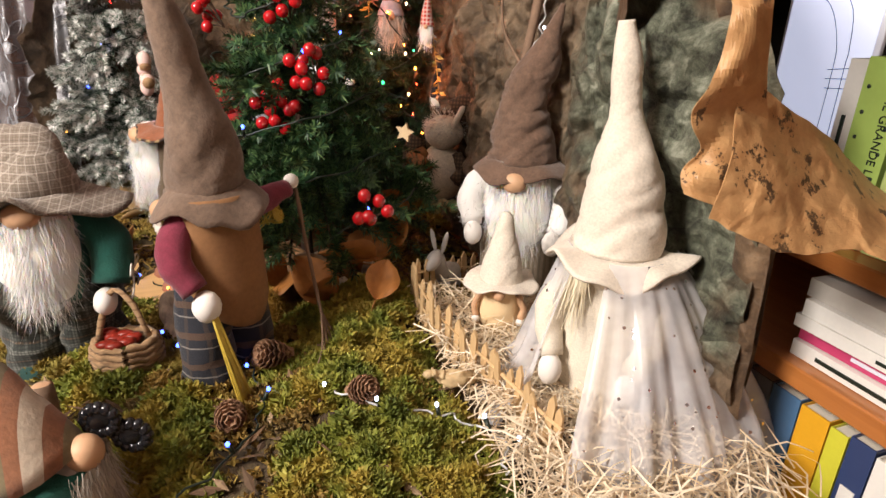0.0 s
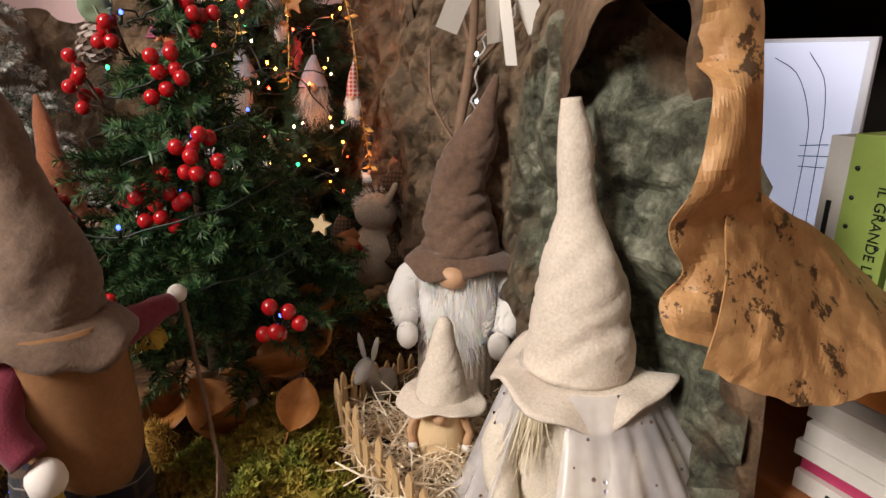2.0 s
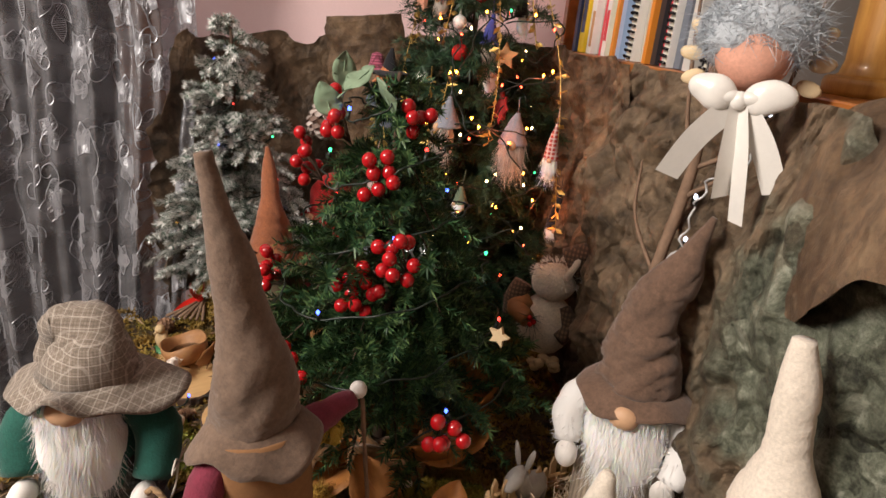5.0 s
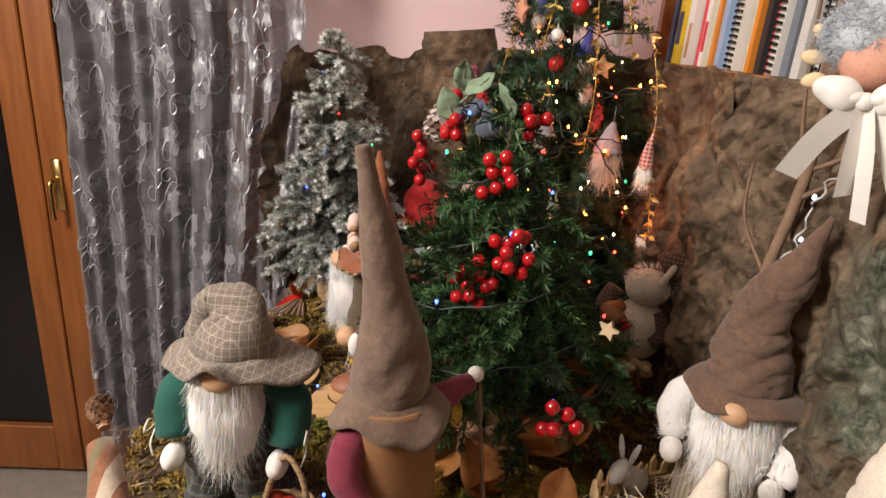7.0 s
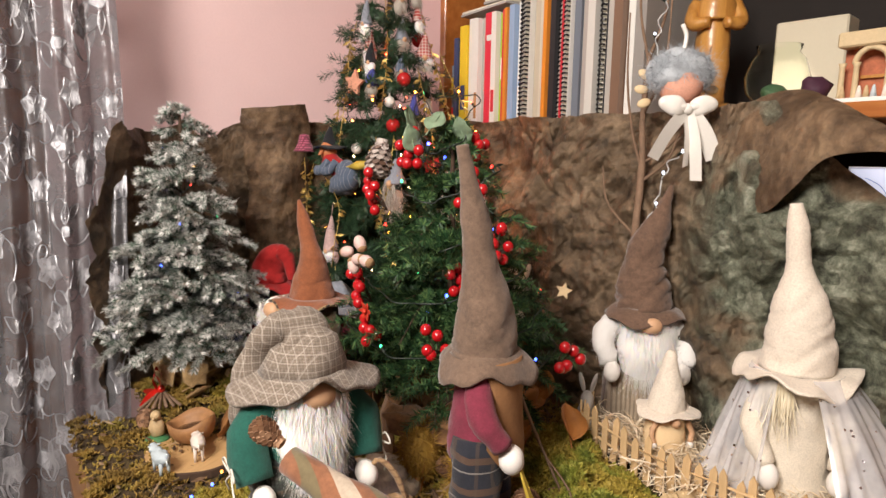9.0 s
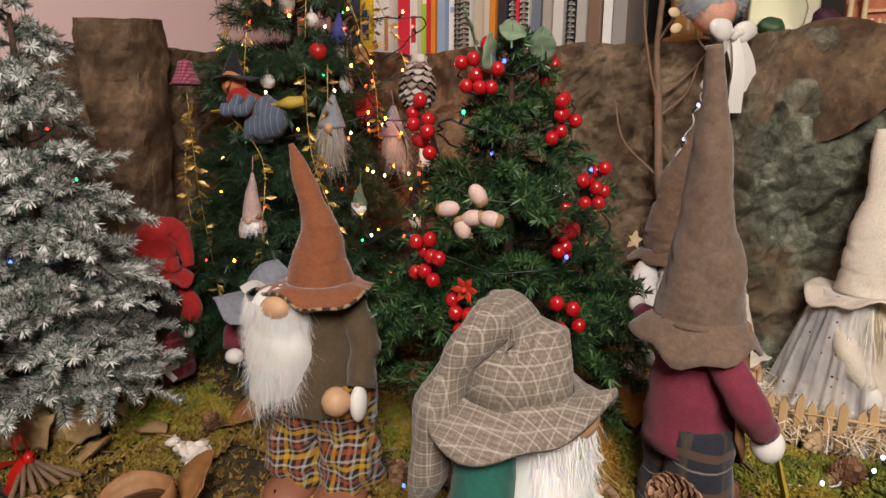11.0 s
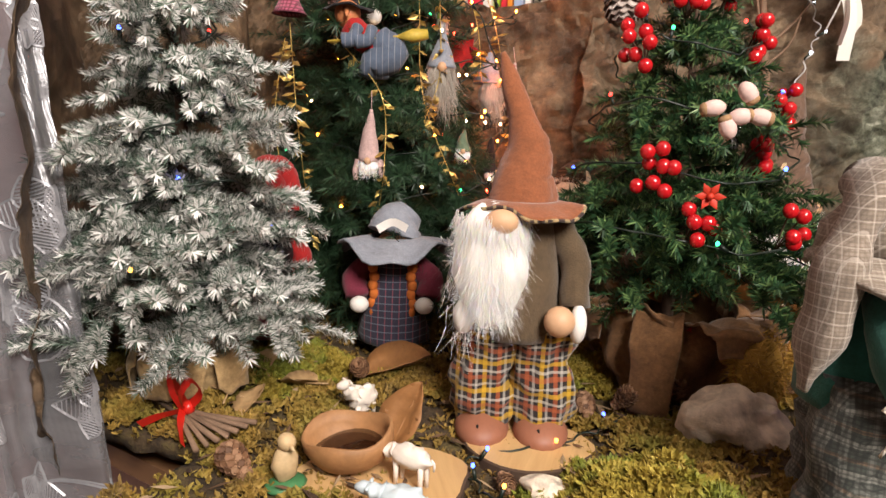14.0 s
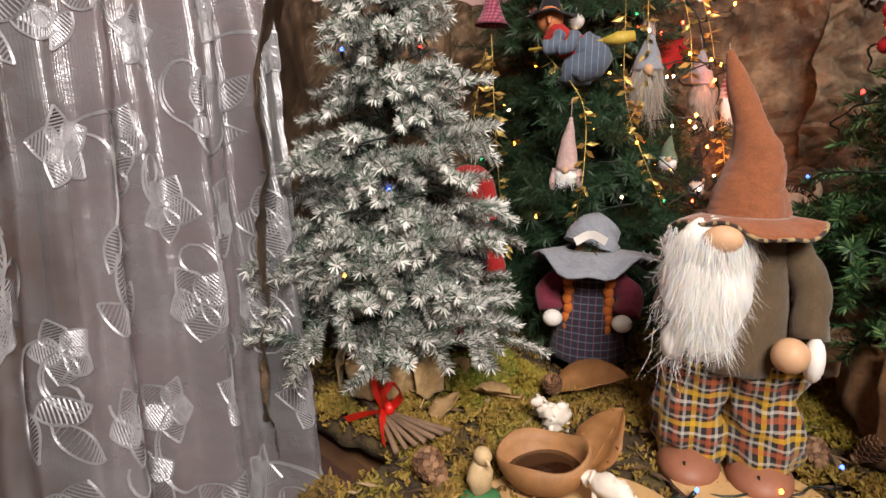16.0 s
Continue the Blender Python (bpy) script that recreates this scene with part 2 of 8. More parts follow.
def printed_rock(name, stops, green=0.0, relief=0.5):
    """Crumpled craft paper printed to look like rock."""
    m, nt, b = nodes_of(name)
    v = coords(nt, True)
    n1, n2, n3 = noise_tex(nt, v, 9, 8, 0.75), noise_tex(nt, v, 45, 8, 0.8), noise_tex(nt, v, 160, 4)
    vor = nd(nt, "ShaderNodeTexVoronoi", Scale=26.0)
    wob = nd(nt, "ShaderNodeTexNoise", Scale=9.0, Detail=3.0)
    nt.links.new(v, wob.inputs["Vector"])
    wv = mix(nt, 0.06, v, wob.outputs["Color"])
    nt.links.new(wv, vor.inputs["Vector"])
    c = ramp(nt, n1, stops)
    c = mix(nt, 0.55, c, ramp(nt, n2, [(0.36, (0.2, 0.17, 0.14)), (0.48, (0.75, 0.7, 0.62)), (0.6, (1.0, 0.93, 0.82))]), "MULTIPLY")
    c = mix(nt, 0.15, c, ramp(nt, vor.outputs["Distance"], [(0.1, (0.3, 0.27, 0.22)), (0.6, (1, 1, 1))]), "MULTIPLY")
    facet = nd(nt, "ShaderNodeTexVoronoi", Scale=30.0)
    nt.links.new(wv, facet.inputs["Vector"])
    tone = nt.nodes.new("ShaderNodeSeparateXYZ")
    nt.links.new(facet.outputs["Color"], tone.inputs[0])
    if green:
        part_map = nd(nt, "ShaderNodeMapping")
        part_map.inputs["Location"].default_value = (-9.4, 0, 0)
        part_map.inputs["Scale"].default_value = (8.0, 8.0, 8.0)
        nt.links.new(v, part_map.inputs[0])
        sep = nt.nodes.new("ShaderNodeSeparateXYZ")
        nt.links.new(part_map.outputs[0], sep.inputs[0])
        n4 = noise_tex(nt, v, 5, 3)
        gr = ramp(nt, mix(nt, 0.1, noise_tex(nt, wv, 34, 9, 0.85), tone.outputs[1]), [(0.4, (0.018, 0.02, 0.012)), (0.47, (0.09, 0.1, 0.068)), (0.54, (0.17, 0.185, 0.13)), (0.63, (0.36, 0.37, 0.29))])
        k = ramp(nt, n4, [(0.46, (0, 0, 0)), (0.56, (green, green, green))])
        c = mix(nt, mix(nt, 1.0, k, ramp(nt, sep.outputs[0], [(0.0, (0, 0, 0)), (1.0, (1, 1, 1))]), "MULTIPLY"), c, gr)
    crease = nd(nt, "ShaderNodeTexVoronoi", Scale=16.0)
    crease.feature = "DISTANCE_TO_EDGE"
    nt.links.new(wv, crease.inputs["Vector"])
    # random tone per cell paints in how crumpled facets catch the light
    c = mix(nt, 0.45, c, ramp(nt, tone.outputs[0], [(0.0, (0.5, 0.48, 0.45)), (0.5, (1, 1, 1)), (1.0, (1, 1, 1))]), "MULTIPLY")
    # pale lines along cell edges are painted crease highlights
    c = mix(nt, ramp(nt, crease.outputs["Distance"], [(0.0, (0.1, 0.1, 0.1)), (0.012, (0, 0, 0))]), c, (0.45, 0.4, 0.33))
    nt.links.new(c, b.inputs["Base Color"])
    b.inputs["Roughness"].default_value = 0.55
    big = nd(nt, "ShaderNodeTexVoronoi", Scale=11.0)
    nt.links.new(wv, big.inputs["Vector"])
    bump(nt, b, mix(nt, 0.3, mix(nt, 0.45, big.outputs["Distance"], facet.outputs["Distance"]), n2), 0.9, 0.02)
    return m


M = {}
M["pink_wall"] = plain("pink_plaster", (0.86, 0.63, 0.63), 0.85, 160, 0.05, 3, 0.1)
M["cream_wall"] = plain("cream_plaster", (0.72, 0.62, 0.52), 0.85, 160, 0.05, 3, 0.1)
M["white_ceiling"] = plain("white_ceiling_paint", (0.8, 0.78, 0.74), 0.9, 120, 0.03, 2, 0.1)
M["tile"] = plain("beige_floor_tile", (0.62, 0.55, 0.45), 0.25, 60, 0.08, 4, 0.03)
M["grout"] = plain("tile_grout", (0.3, 0.26, 0.22), 0.9)
M["case_wood"] = wood("orange_case_wood", (0.33, 0.1, 0.02), (0.5, 0.19, 0.05), 0.35, 6, 0)
M["door_wood"] = wood("brown_door_wood", (0.2, 0.06, 0.015), (0.34, 0.12, 0.03), 0.4, 6, 2)
# near-black paints the shade deep in the bookcase; also colours the shoe marks
M["near_black"] = plain("case_shade_black", (0.012, 0.008, 0.006), 0.8)
M["table_wood"] = wood("table_wood", (0.16, 0.08, 0.04), (0.25, 0.13, 0.06), 0.5, 6, 0)
M["rock"] = printed_rock("rock_paper_brown", [(0.3, (0.04, 0.022, 0.013)), (0.45, (0.13, 0.08, 0.045)), (0.58, (0.26, 0.17, 0.1)), (0.72, (0.44, 0.31, 0.19))])
M["rock_green"] = printed_rock("rock_paper_green", [(0.3, (0.03, 0.021, 0.014)), (0.45, (0.15, 0.105, 0.065)), (0.58, (0.28, 0.2, 0.13)), (0.72, (0.44, 0.34, 0.23))], 0.95)
M["rock_dark"] = printed_rock("rock_paper_dark", [(0.33, (0.03, 0.02, 0.013)), (0.5, (0.13, 0.085, 0.05)), (0.7, (0.28, 0.19, 0.12))])
M["felt_brown"] = weave("brown_felt", (0.115, 0.067, 0.042), thread=350, sheen=0.3)
M["felt_taupe"] = weave("taupe_felt", (0.165, 0.108, 0.075), vary=0.28, thread=260, sheen=0.25)
M["felt_rust"] = weave("rust_felt", (0.27, 0.088, 0.034), thread=350, sheen=0.3)
M["felt_cream"] = weave("cream_felt", (0.8, 0.71, 0.6), thread=350, sheen=0.2, vary=0.06)
M["beard_white"] = islands("white_beard_fur", [(0, (0.84, 0.82, 0.8)), (1, (0.93, 0.92, 0.9))], 0.7, sub=0.5)
M["beard_grey"] = islands("grey_beard_fur", [(0, (0.28, 0.24, 0.2)), (1, (0.55, 0.5, 0.44))], 0.7)
M["nose"] = plain("bare_wood_nose", (0.6, 0.36, 0.21), 0.55, 120, 0.1, 30, 0.05)
M["white_cloth"] = plain("white_mitten_cloth", (0.82, 0.78, 0.74), 0.9, 400, 0.06, 30, 0.3)
M["maroon"] = weave("maroon_cloth", (0.2, 0.025, 0.05), thread=420)
M["green_cloth"] = weave("bottle_green_cloth", (0.012, 0.1, 0.075), thread=420)
M["dark_green"] = weave("dark_green_cloth", (0.01, 0.045, 0.038), thread=420)


# ---- room ----
def ground_z(x, y):
    """Height of the mossy ground: low by the old man, higher by the stable."""
    s = min(1.0, max(0.0, (x - 0.85) / 0.4))
    s = s * s * (3 - 2 * s)
    z = 0.905 + 0.075 * s
    z += 0.035 * max(0.0, min(1.0, (0.75 - x) / 0.5))
    z += 0.012 * noise.noise(Vector((x * 5, y * 5, 0.3)))
    for bx, by, br, bh in ((1.17, 0.47, 0.13, 0.045), (1.42, 0.36, 0.12, 0.02), (0.95, 0.02, 0.09, 0.035), (0.7, 0.5, 0.25, 0.03)):
        d = ((x - bx) ** 2 + (y - by) ** 2) / br**2
        if d < 4:
            z += bh * math.exp(-d)
    return z


def wall_with_hole(name, axis, at, thick, span, height, hole, mat):
    """A wall of four boxes round one opening; axis 0: wall at x = at, running along y."""
    b = Build()
    (a0, a1), (h0, h1, z0, z1) = span, hole

    def put(p0, p1, q0, q1):
        if p1 - p0 < 1e-4 or q1 - q0 < 1e-4:
            return
        if axis == 0:
            b.add(*block((at - thick, p0, q0), (at, p1, q1)))
        else:
            b.add(*block((p0, at, q0), (p1, at + thick, q1)))

    put(a0, h0, 0, height)
    put(h1, a1, 0, height)
    put(h0, h1, 0, z0)
    put(h0, h1, z1, height)
    return tagged(b.done(name, mat, smooth=False), "painted plaster room wall", "wall", kind="structure")


wall_with_hole("wall_west", 0, 0.0, 0.3, (-3.6, 1.2), 2.7, (-1.49, -0.13, 0.0, 2.15), M["pink_wall"])
b = Build()
b.add(*block((-0.3, 1.2, 0), (4.2, 1.35, 2.7)))
tagged(b.done("wall_north", M["pink_wall"], smooth=False), "pale pink plaster wall behind the bookcase", "wall", kind="structure")
# east and south walls stay out of view, added to bounce the lamp light
b = Build()
b.add(*block((4.05, -3.6, 0), (4.2, 1.2, 2.7)))
tagged(b.done("wall_east", M["cream_wall"], smooth=False), "unseen cream plaster wall closing the room for bounce light", "wall", kind="structure")
b = Build()
b.add(*block((-0.3, -3.75, 0), (4.2, -3.6, 2.7)))
tagged(b.done("wall_south", M["cream_wall"], smooth=False), "unseen cream plaster wall closing the room for bounce light", "wall", kind="structure")
# ceiling is never in view either; it closes the room for bounce light
b = Build()
b.add(*block((-0.3, -3.75, 2.7), (4.2, 1.35, 2.8)))
tagged(b.done("ceiling", M["white_ceiling"], smooth=False), "unseen white ceiling closing the room for bounce light", "ceiling", kind="structure")
b = Build()
b.add(*block((-0.3, -3.75, -0.1), (4.2, 1.35, -0.004)))
floor = tagged(b.done("floor", M["grout"], smooth=False), "beige ceramic tile floor", "floor", kind="structure")


def bookcase():
    t = thing("bookcase", pose(0.34, 0.84, 0), "orange-brown wooden bookcase along the wall, interior shade painted on its back panel", "bookcase")
    for x in (0.0, 2.0):
        part_b = Build().add(*block((x, 0, 0), (x + 0.025, 0.34, 2.3), 0.002))
        part_b.done("upright", M["case_wood"], t, False)
    for z in (0.05, 0.4, 0.725, 1.06, 1.55, 1.99, 2.275):
        Build().add(*block((0.025, 0.002, z), (2.0, 0.335, z + 0.025), 0.002)).done("shelf", M["case_wood"], t, False)
    Build().add(*block((1.18, 0.03, 1.186), (2.0, 0.335, 1.208), 0.002)).done("shelf", M["case_wood"], t, False)
    # the back panel carries the shade of the shelves in its colour
    Build().add(*block((0.025, 0.335, 0.02), (2.0, 0.345, 2.28))).done("back_panel", M["near_black"], t, False)
    return t


bookcase()


def french_door():
    t = thing("door_1", pose(-0.08, -1.47, 0), "brown wooden french door with dark glass panes", "door", kind="structure")
    M["night_glass"] = plain("dark_glass", (0.01, 0.009, 0.009), 0.06, 40, 0.1, 4, 0.0)
    for y0 in (0.0, 0.655):
        leaf = Build()
        y1 = y0 + 0.65
        leaf.add(*block((0, y0, 0.02), (0.06, y0 + 0.085, 2.12), 0.004))
        leaf.add(*block((0, y1 - 0.085, 0.02), (0.06, y1, 2.12), 0.004))
        for z0, z1 in ((0.02, 0.2), (2.0, 2.12)):
            leaf.add(*block((0.001, y0 + 0.085, z0), (0.059, y1 - 0.085, z1), 0.004))
        lf = leaf.done("leaf", M["door_wood"], t, False)
        Build().add(*block((0.025, y0 + 0.085, 0.2), (0.035, y1 - 0.085, 2.0))).done("pane", M["night_glass"], lf, False)
    fr = Build()
    fr.add(*block((-0.02, -0.018, 0), (0.075, -0.002, 2.149), 0.003)).add(*block((-0.02, 1.307, 0), (0.075, 1.339, 2.149), 0.003))
    fr.add(*block((-0.02, -0.002, 2.122), (0.075, 1.307, 2.149), 0.003))
    fr.done("frame", M["door_wood"], t, False)
    M["brass"] = plain("polished_brass", (0.75, 0.52, 0.2), 0.25, 200, 0.1, 30, 0.05, 1.0)
    h = Build()
    h.add(*block((0.06, 0.685, 1.0), (0.068, 0.715, 1.16), 0.003))
    h.add(*sweep(smooth_path([(0.066, 0.7, 1.1), (0.1, 0.7, 1.1), (0.11, 0.7, 1.08), (0.112, 0.7, 1.0), (0.105, 0.7, 0.985)], 14), [0.007] * 14, 8))
    h.done("handle", M["brass"], t, True, "curved brass handle")


french_door()


def drape(u, z):
    """The hanging cloth's folded surface: u runs across it, z up."""
    h = (z - 0.06) / 2.34
    spread = 1.0 + 0.1 * (1 - h)
    y = -0.565 + 0.57 * u * spread + 0.07 * (1 - h) * u
    fold = 0.03 * math.sin(u * 33 + 0.6 * math.sin(z * 2)) + 0.014 * math.sin(u * 79 + z * 1.5) + 0.006 * noise.noise(Vector((u * 30, z * 7, 2)))
    lean = 0.2 * min(0.75, max(0.0, 1.5 - z)) * u
    y -= 0.03 * (1 - h) * (1 - u) + 0.075 * min(1.0, max(0.0, 1.5 - z)) * u + 0.1 * (1 - h) * u
    x = 0.235 + lean + fold * (0.55 + 0.45 * (1 - h)) + 0.008 * noise.noise(Vector((u * 9, z * 4, 1)))
    x += 0.0035 * noise.noise(Vector((u * 22, z * 34, 5))) + 0.003 * noise.noise(Vector((u * 45, z * 14, 8)))
    return Vector((x, y, z))


def embroidery(rng):
    """Flowers, leaves and curling stems sewn on the cloth with raised thread."""
    b = Build()
    wide = 1.05

    def sew(pts, width):
        p = [drape(min(1.0, max(0.0, a / wide)), min(2.39, max(0.07, c))) + Vector((0.0016, -0.0008, 0)) for a, c in pts]
        if max((q - r).length for q, r in zip(p[:-1], p[1:])) < 0.06:
            b.add(*ribbon(p, width, (1, -0.3, 0)))

    def petal(cx, cz, a, long, fat, hatch):
        d, e = (math.cos(a), math.sin(a)), (-math.sin(a), math.cos(a))
        edge = lambda t, s: (cx + d[0] * long * t + s * e[0] * fat * math.sin(math.pi * t ** 0.8), cz + d[1] * long * t + s * e[1] * fat * math.sin(math.pi * t ** 0.8))
        for s in (-1, 1):
            sew([edge(t, s) for t in np.linspace(0.0, 1, 11)], 0.0026)
        for t in np.linspace(0.12, 0.92, hatch):
            sew([edge(t, s) for s in np.linspace(-0.9, 0.9, 5)], 0.0015)

    row = 0
    for z0 in np.arange(0.2, 2.35, 0.1):
        for a0 in np.arange(0.03 + 0.06 * (row % 2), wide, 0.122):
            cx, cz = a0 + rng.normal(0, 0.014), z0 + rng.normal(0, 0.014)
            size = rng.uniform(0.034, 0.052)
            turn = rng.uniform(0, 6.28)
            kind = rng.integers(0, 3)
            if kind < 2:
                for k in range(5):
                    petal(cx, cz, turn + 1.2566 * k, size, size * 0.42, 11)
                sew([(cx + 0.007 * math.cos(q), cz + 0.007 * math.sin(q)) for q in np.linspace(0, 6.2832, 12)], 0.0028)
            else:
                for k in range(3):
                    petal(cx + 0.02 * k * math.cos(turn), cz + 0.02 * k * math.sin(turn), turn + (-0.8, 0.7, -0.1)[k], size * 1.25, size * 0.3, 12)
            w = turn + rng.uniform(2, 4)
            stem, q, p = [], w, [cx, cz]
            bend = rng.choice((-1, 1)) * rng.uniform(0.12, 0.3)
            for k in range(16):
                stem.append(tuple(p))
                q += bend * (1 if k < 9 else 2.2)
                p = [p[0] + 0.009 * math.cos(q), p[1] + 0.009 * math.sin(q)]
            sew(stem, 0.003)
            sew([(x + 0.004, z + 0.002) for x, z in stem[2:10]], 0.002)
        row += 1
    return b


def curtain():
    """Sheer grey voile with sewn flowers, hung in folds before the window."""
    m, nt, bs = nodes_of("sheer_voile")
    v = coords(nt)
    tr = nt.nodes.new("ShaderNodeBsdfTransparent")
    tr.inputs[0].default_value = (0.92, 0.92, 0.95, 1)
    sep = nt.nodes.new("ShaderNodeSeparateXYZ")
    nt.links.new(v, sep.inputs[0])
    flat = nt.nodes.new("ShaderNodeCombineXYZ")
    nt.links.new(sep.outputs[1], flat.inputs[0])
    nt.links.new(sep.outputs[2], flat.inputs[1])
    lines = nd(nt, "ShaderNodeTexWave", Scale=150.0, Distortion=2.0)
    nt.links.new(flat.outputs[0], lines.inputs["Vector"])
    cloud = noise_tex(nt, flat.outputs[0], 14, 4)
    nt.links.new(mix(nt, cloud, (0.2, 0.2, 0.215), (0.34, 0.34, 0.365)), bs.inputs["Base Color"])
    bs.inputs["Roughness"].default_value = 0.26
    bs.inputs["Metallic"].default_value = 0.35
    bs.inputs["Sheen Weight"].default_value = 0.2
    bump(nt, bs, mix(nt, 0.9, lines.outputs["Color"], noise_tex(nt, flat.outputs[0], 38, 4)), 0.45, 0.004)
    alpha = ramp(nt, cloud, [(0.35, (0.5, 0.5, 0.5)), (0.65, (0.8, 0.8, 0.8))])
    ms = nt.nodes.new("ShaderNodeMixShader")
    nt.links.new(alpha, ms.inputs[0])
    nt.links.new(tr.outputs[0], ms.inputs[1])
    nt.links.new(bs.outputs[0], ms.inputs[2])
    nt.links.new(ms.outputs[0], nt.nodes["Material Output"].inputs[0])
    M["voile"] = m
    M["silver_thread"] = plain("silver_grey_thread", (0.33, 0.33, 0.355), 0.34, 500, 0.3, 60, 0.4, metal=0.3, sheen=0.15)
    ny, nz = 240, 150
    vs = [drape(i / ny, 0.06 + 2.34 * j / nz) for j in range(nz + 1) for i in range(ny + 1)]
    fs = [(a, a + 1, a + ny + 2, a + ny + 1) for j in range(nz) for a in range(j * (ny + 1), j * (ny + 1) + ny)]
    t = thing("curtain", pose(0, 0, 0), "sheer silver-grey voile curtain with sewn flowers hanging in folds", "curtain")
    Build().add(vs, fs).done("drape", m, t)
    tagged(embroidery(np.random.default_rng(41)).done("flower_embroidery", M["silver_thread"], t, True, "raised silver-grey sewn flowers"), kind="stuff")
    Build().add(*sweep([(0.23, -1.6, 2.42), (0.23, 0.15, 2.42)], [0.012, 0.012], 10)).done("rod", M["door_wood"], t)


curtain()


def display_table():
    t = thing("table", pose(0, 0, 0), "plain wooden table hidden under the moss display", "table")
    pts = [(0.48, -0.16), (0.95, -0.16), (1.4, -0.02), (1.63, 0.3), (1.63, 0.8), (0.16, 0.8), (0.16, 0.07), (0.48, 0.0)]
    n = len(pts)
    v = [(x, y, 0.85) for x, y in pts] + [(x, y, 0.88) for x, y in pts]
    f = [tuple(reversed(range(n))), tuple(range(n, 2 * n))] + [(i, (i + 1) % n, n + (i + 1) % n, n + i) for i in range(n)]
    Build().add(v, f).done("tabletop", M["table_wood"], t, False)
    for x, y in ((0.54, -0.08), (0.9, -0.1), (1.56, 0.35), (1.56, 0.74), (0.22, 0.74)):
        Build().add(*block((x - 0.03, y - 0.03, 0), (x + 0.03, y + 0.03, 0.85), 0.004)).done("leg", M["table_wood"], t, False)


display_table()


def inside(x, y):
    """Whether a place lies on the table, with its cut front corners."""
    if not (0.17 < x < 1.62 and -0.15 < y < 0.8):
        return False
    if (y < -0.01 and x < 0.47) or (y < 0.05 and x < 0.3):
        return False
    if x > 0.95 and y < -0.15 + (x - 0.95) * 0.3:
        return False
    return x < 1.4 or y > -0.02 + (x - 1.4) * 1.4


def mossy_ground():
    m, nt, bs = nodes_of("forest_soil")
    v = coords(nt, True)
    c = ramp(nt, noise_tex(nt, v, 30, 6, 0.7), [(0.3, (0.02, 0.013, 0.008)), (0.5, (0.07, 0.045, 0.022)), (0.7, (0.13, 0.1, 0.03))])
    nt.links.new(c, bs.inputs["Base Color"])
    bs.inputs["Roughness"].default_value = 0.95
    bump(nt, bs, noise_tex(nt, v, 180, 4), 0.8, 0.006)
    vs, idx, fs = [], {}, []
    nx, ny = 146, 96
    for j in range(ny + 1):
        for i in range(nx + 1):
            x, y = 0.17 + 1.45 * i / nx, -0.15 + 0.95 * j / ny
            if inside(x, y):
                idx[i, j] = len(vs)
                vs.append((x, y, ground_z(x, y) + 0.006 * noise.noise(Vector((x * 40, y * 40, 0)))))
    for j in range(ny):
        for i in range(nx):
            q = [(i, j), (i + 1, j), (i + 1, j + 1), (i, j + 1)]
            if all(k in idx for k in q):
                fs.append(tuple(idx[k] for k in q))
    ob = Build().add(*both_sides((vs, fs), -0.02)).done("ground", m)
    tagged(ob, "dark forest soil with twigs under the moss", "soil", kind="structure")


mossy_ground()


def crumpled_sheet(name, rows, cols, place_fn, mat, label, crumple=0.022, seed=0.0):
    """Rock-printed paper: place_fn(u, v) gives the smooth form, crumple the creases."""
    vs, fs = [], []
    for j in range(rows + 1):
        for i in range(cols + 1):
            p = Vector(place_fn(i / cols, j / rows))
            q = p * 1.0 + Vector((seed, seed * 0.7, 0))
            a = abs(noise.noise(q * 9)) * 1.0 + abs(noise.noise(q * 21 + Vector((3, 1, 7)))) * 0.5 + abs(noise.noise(q * 46)) * 0.22
            for sc, amt in ((6.0, 0.85), (13.0, 0.55), (27.0, 0.26)):
                d4 = noise.voronoi(q * sc)[0]
                a += amt * (0.35 - min(0.6, d4[1] - d4[0]))
            w = Vector((noise.noise(q * 6 + Vector((9, 0, 0))), noise.noise(q * 6 + Vector((0, 9, 0))), 0.3 * noise.noise(q * 6)))
            vs.append(p + (Vector((0.45, -0.75, 0.1)) * (a - 0.35) + w * 0.6) * crumple)
    for j in range(rows):
        for i in range(cols):
            k = j * (cols + 1) + i
            fs.append((k, k + 1, k + cols + 2, k + cols + 1))
    ob = Build().add(*both_sides((vs, fs), 0.0008)).done(name, mat, smooth=False)
    return tagged(ob, label, "paper backdrop")


def west_rock(u, v):
    p = WEST_PLAN[int(u * 100 + 0.5)]
    top = 1.37 + 0.17 * min(1, max(0, (u - 0.05) / 0.15)) + 0.03 * noise.noise(Vector((u * 9, 0, 4))) + 0.06 * max(0, u - 0.5)
    return (p[0] + 0.03 * math.sin(u * 7) * v, p[1], 0.9 + (top - 0.9) * v)


WEST_PLAN = smooth_path([(0.33, -0.06), (0.25, -0.01), (0.16, 0.1), (0.11, 0.25), (0.11, 0.42), (0.12, 0.58)], 101)


def west_fold(u, v):
    y = 0.315 + 0.17 * u
    return (0.2 + 0.03 * math.sin(u * 3.1), y, 0.92 + (0.68 + 0.02 * u) * v)


def corner_rock(u, v):
    p = smooth_path([(0.14, 0.5), (0.22, 0.74), (0.46, 0.825), (0.85, 0.822)], 111)[int(u * 110 + 0.5)]
    return (p[0], p[1], 0.9 + (0.68 + 0.02 * noise.noise(Vector((u * 7, 2, 0)))) * v)


crumpled_sheet("rock_paper", 90, 100, west_rock, M["rock_dark"], "dark crumpled rock-print paper standing against the wall", 0.05, 1.0)
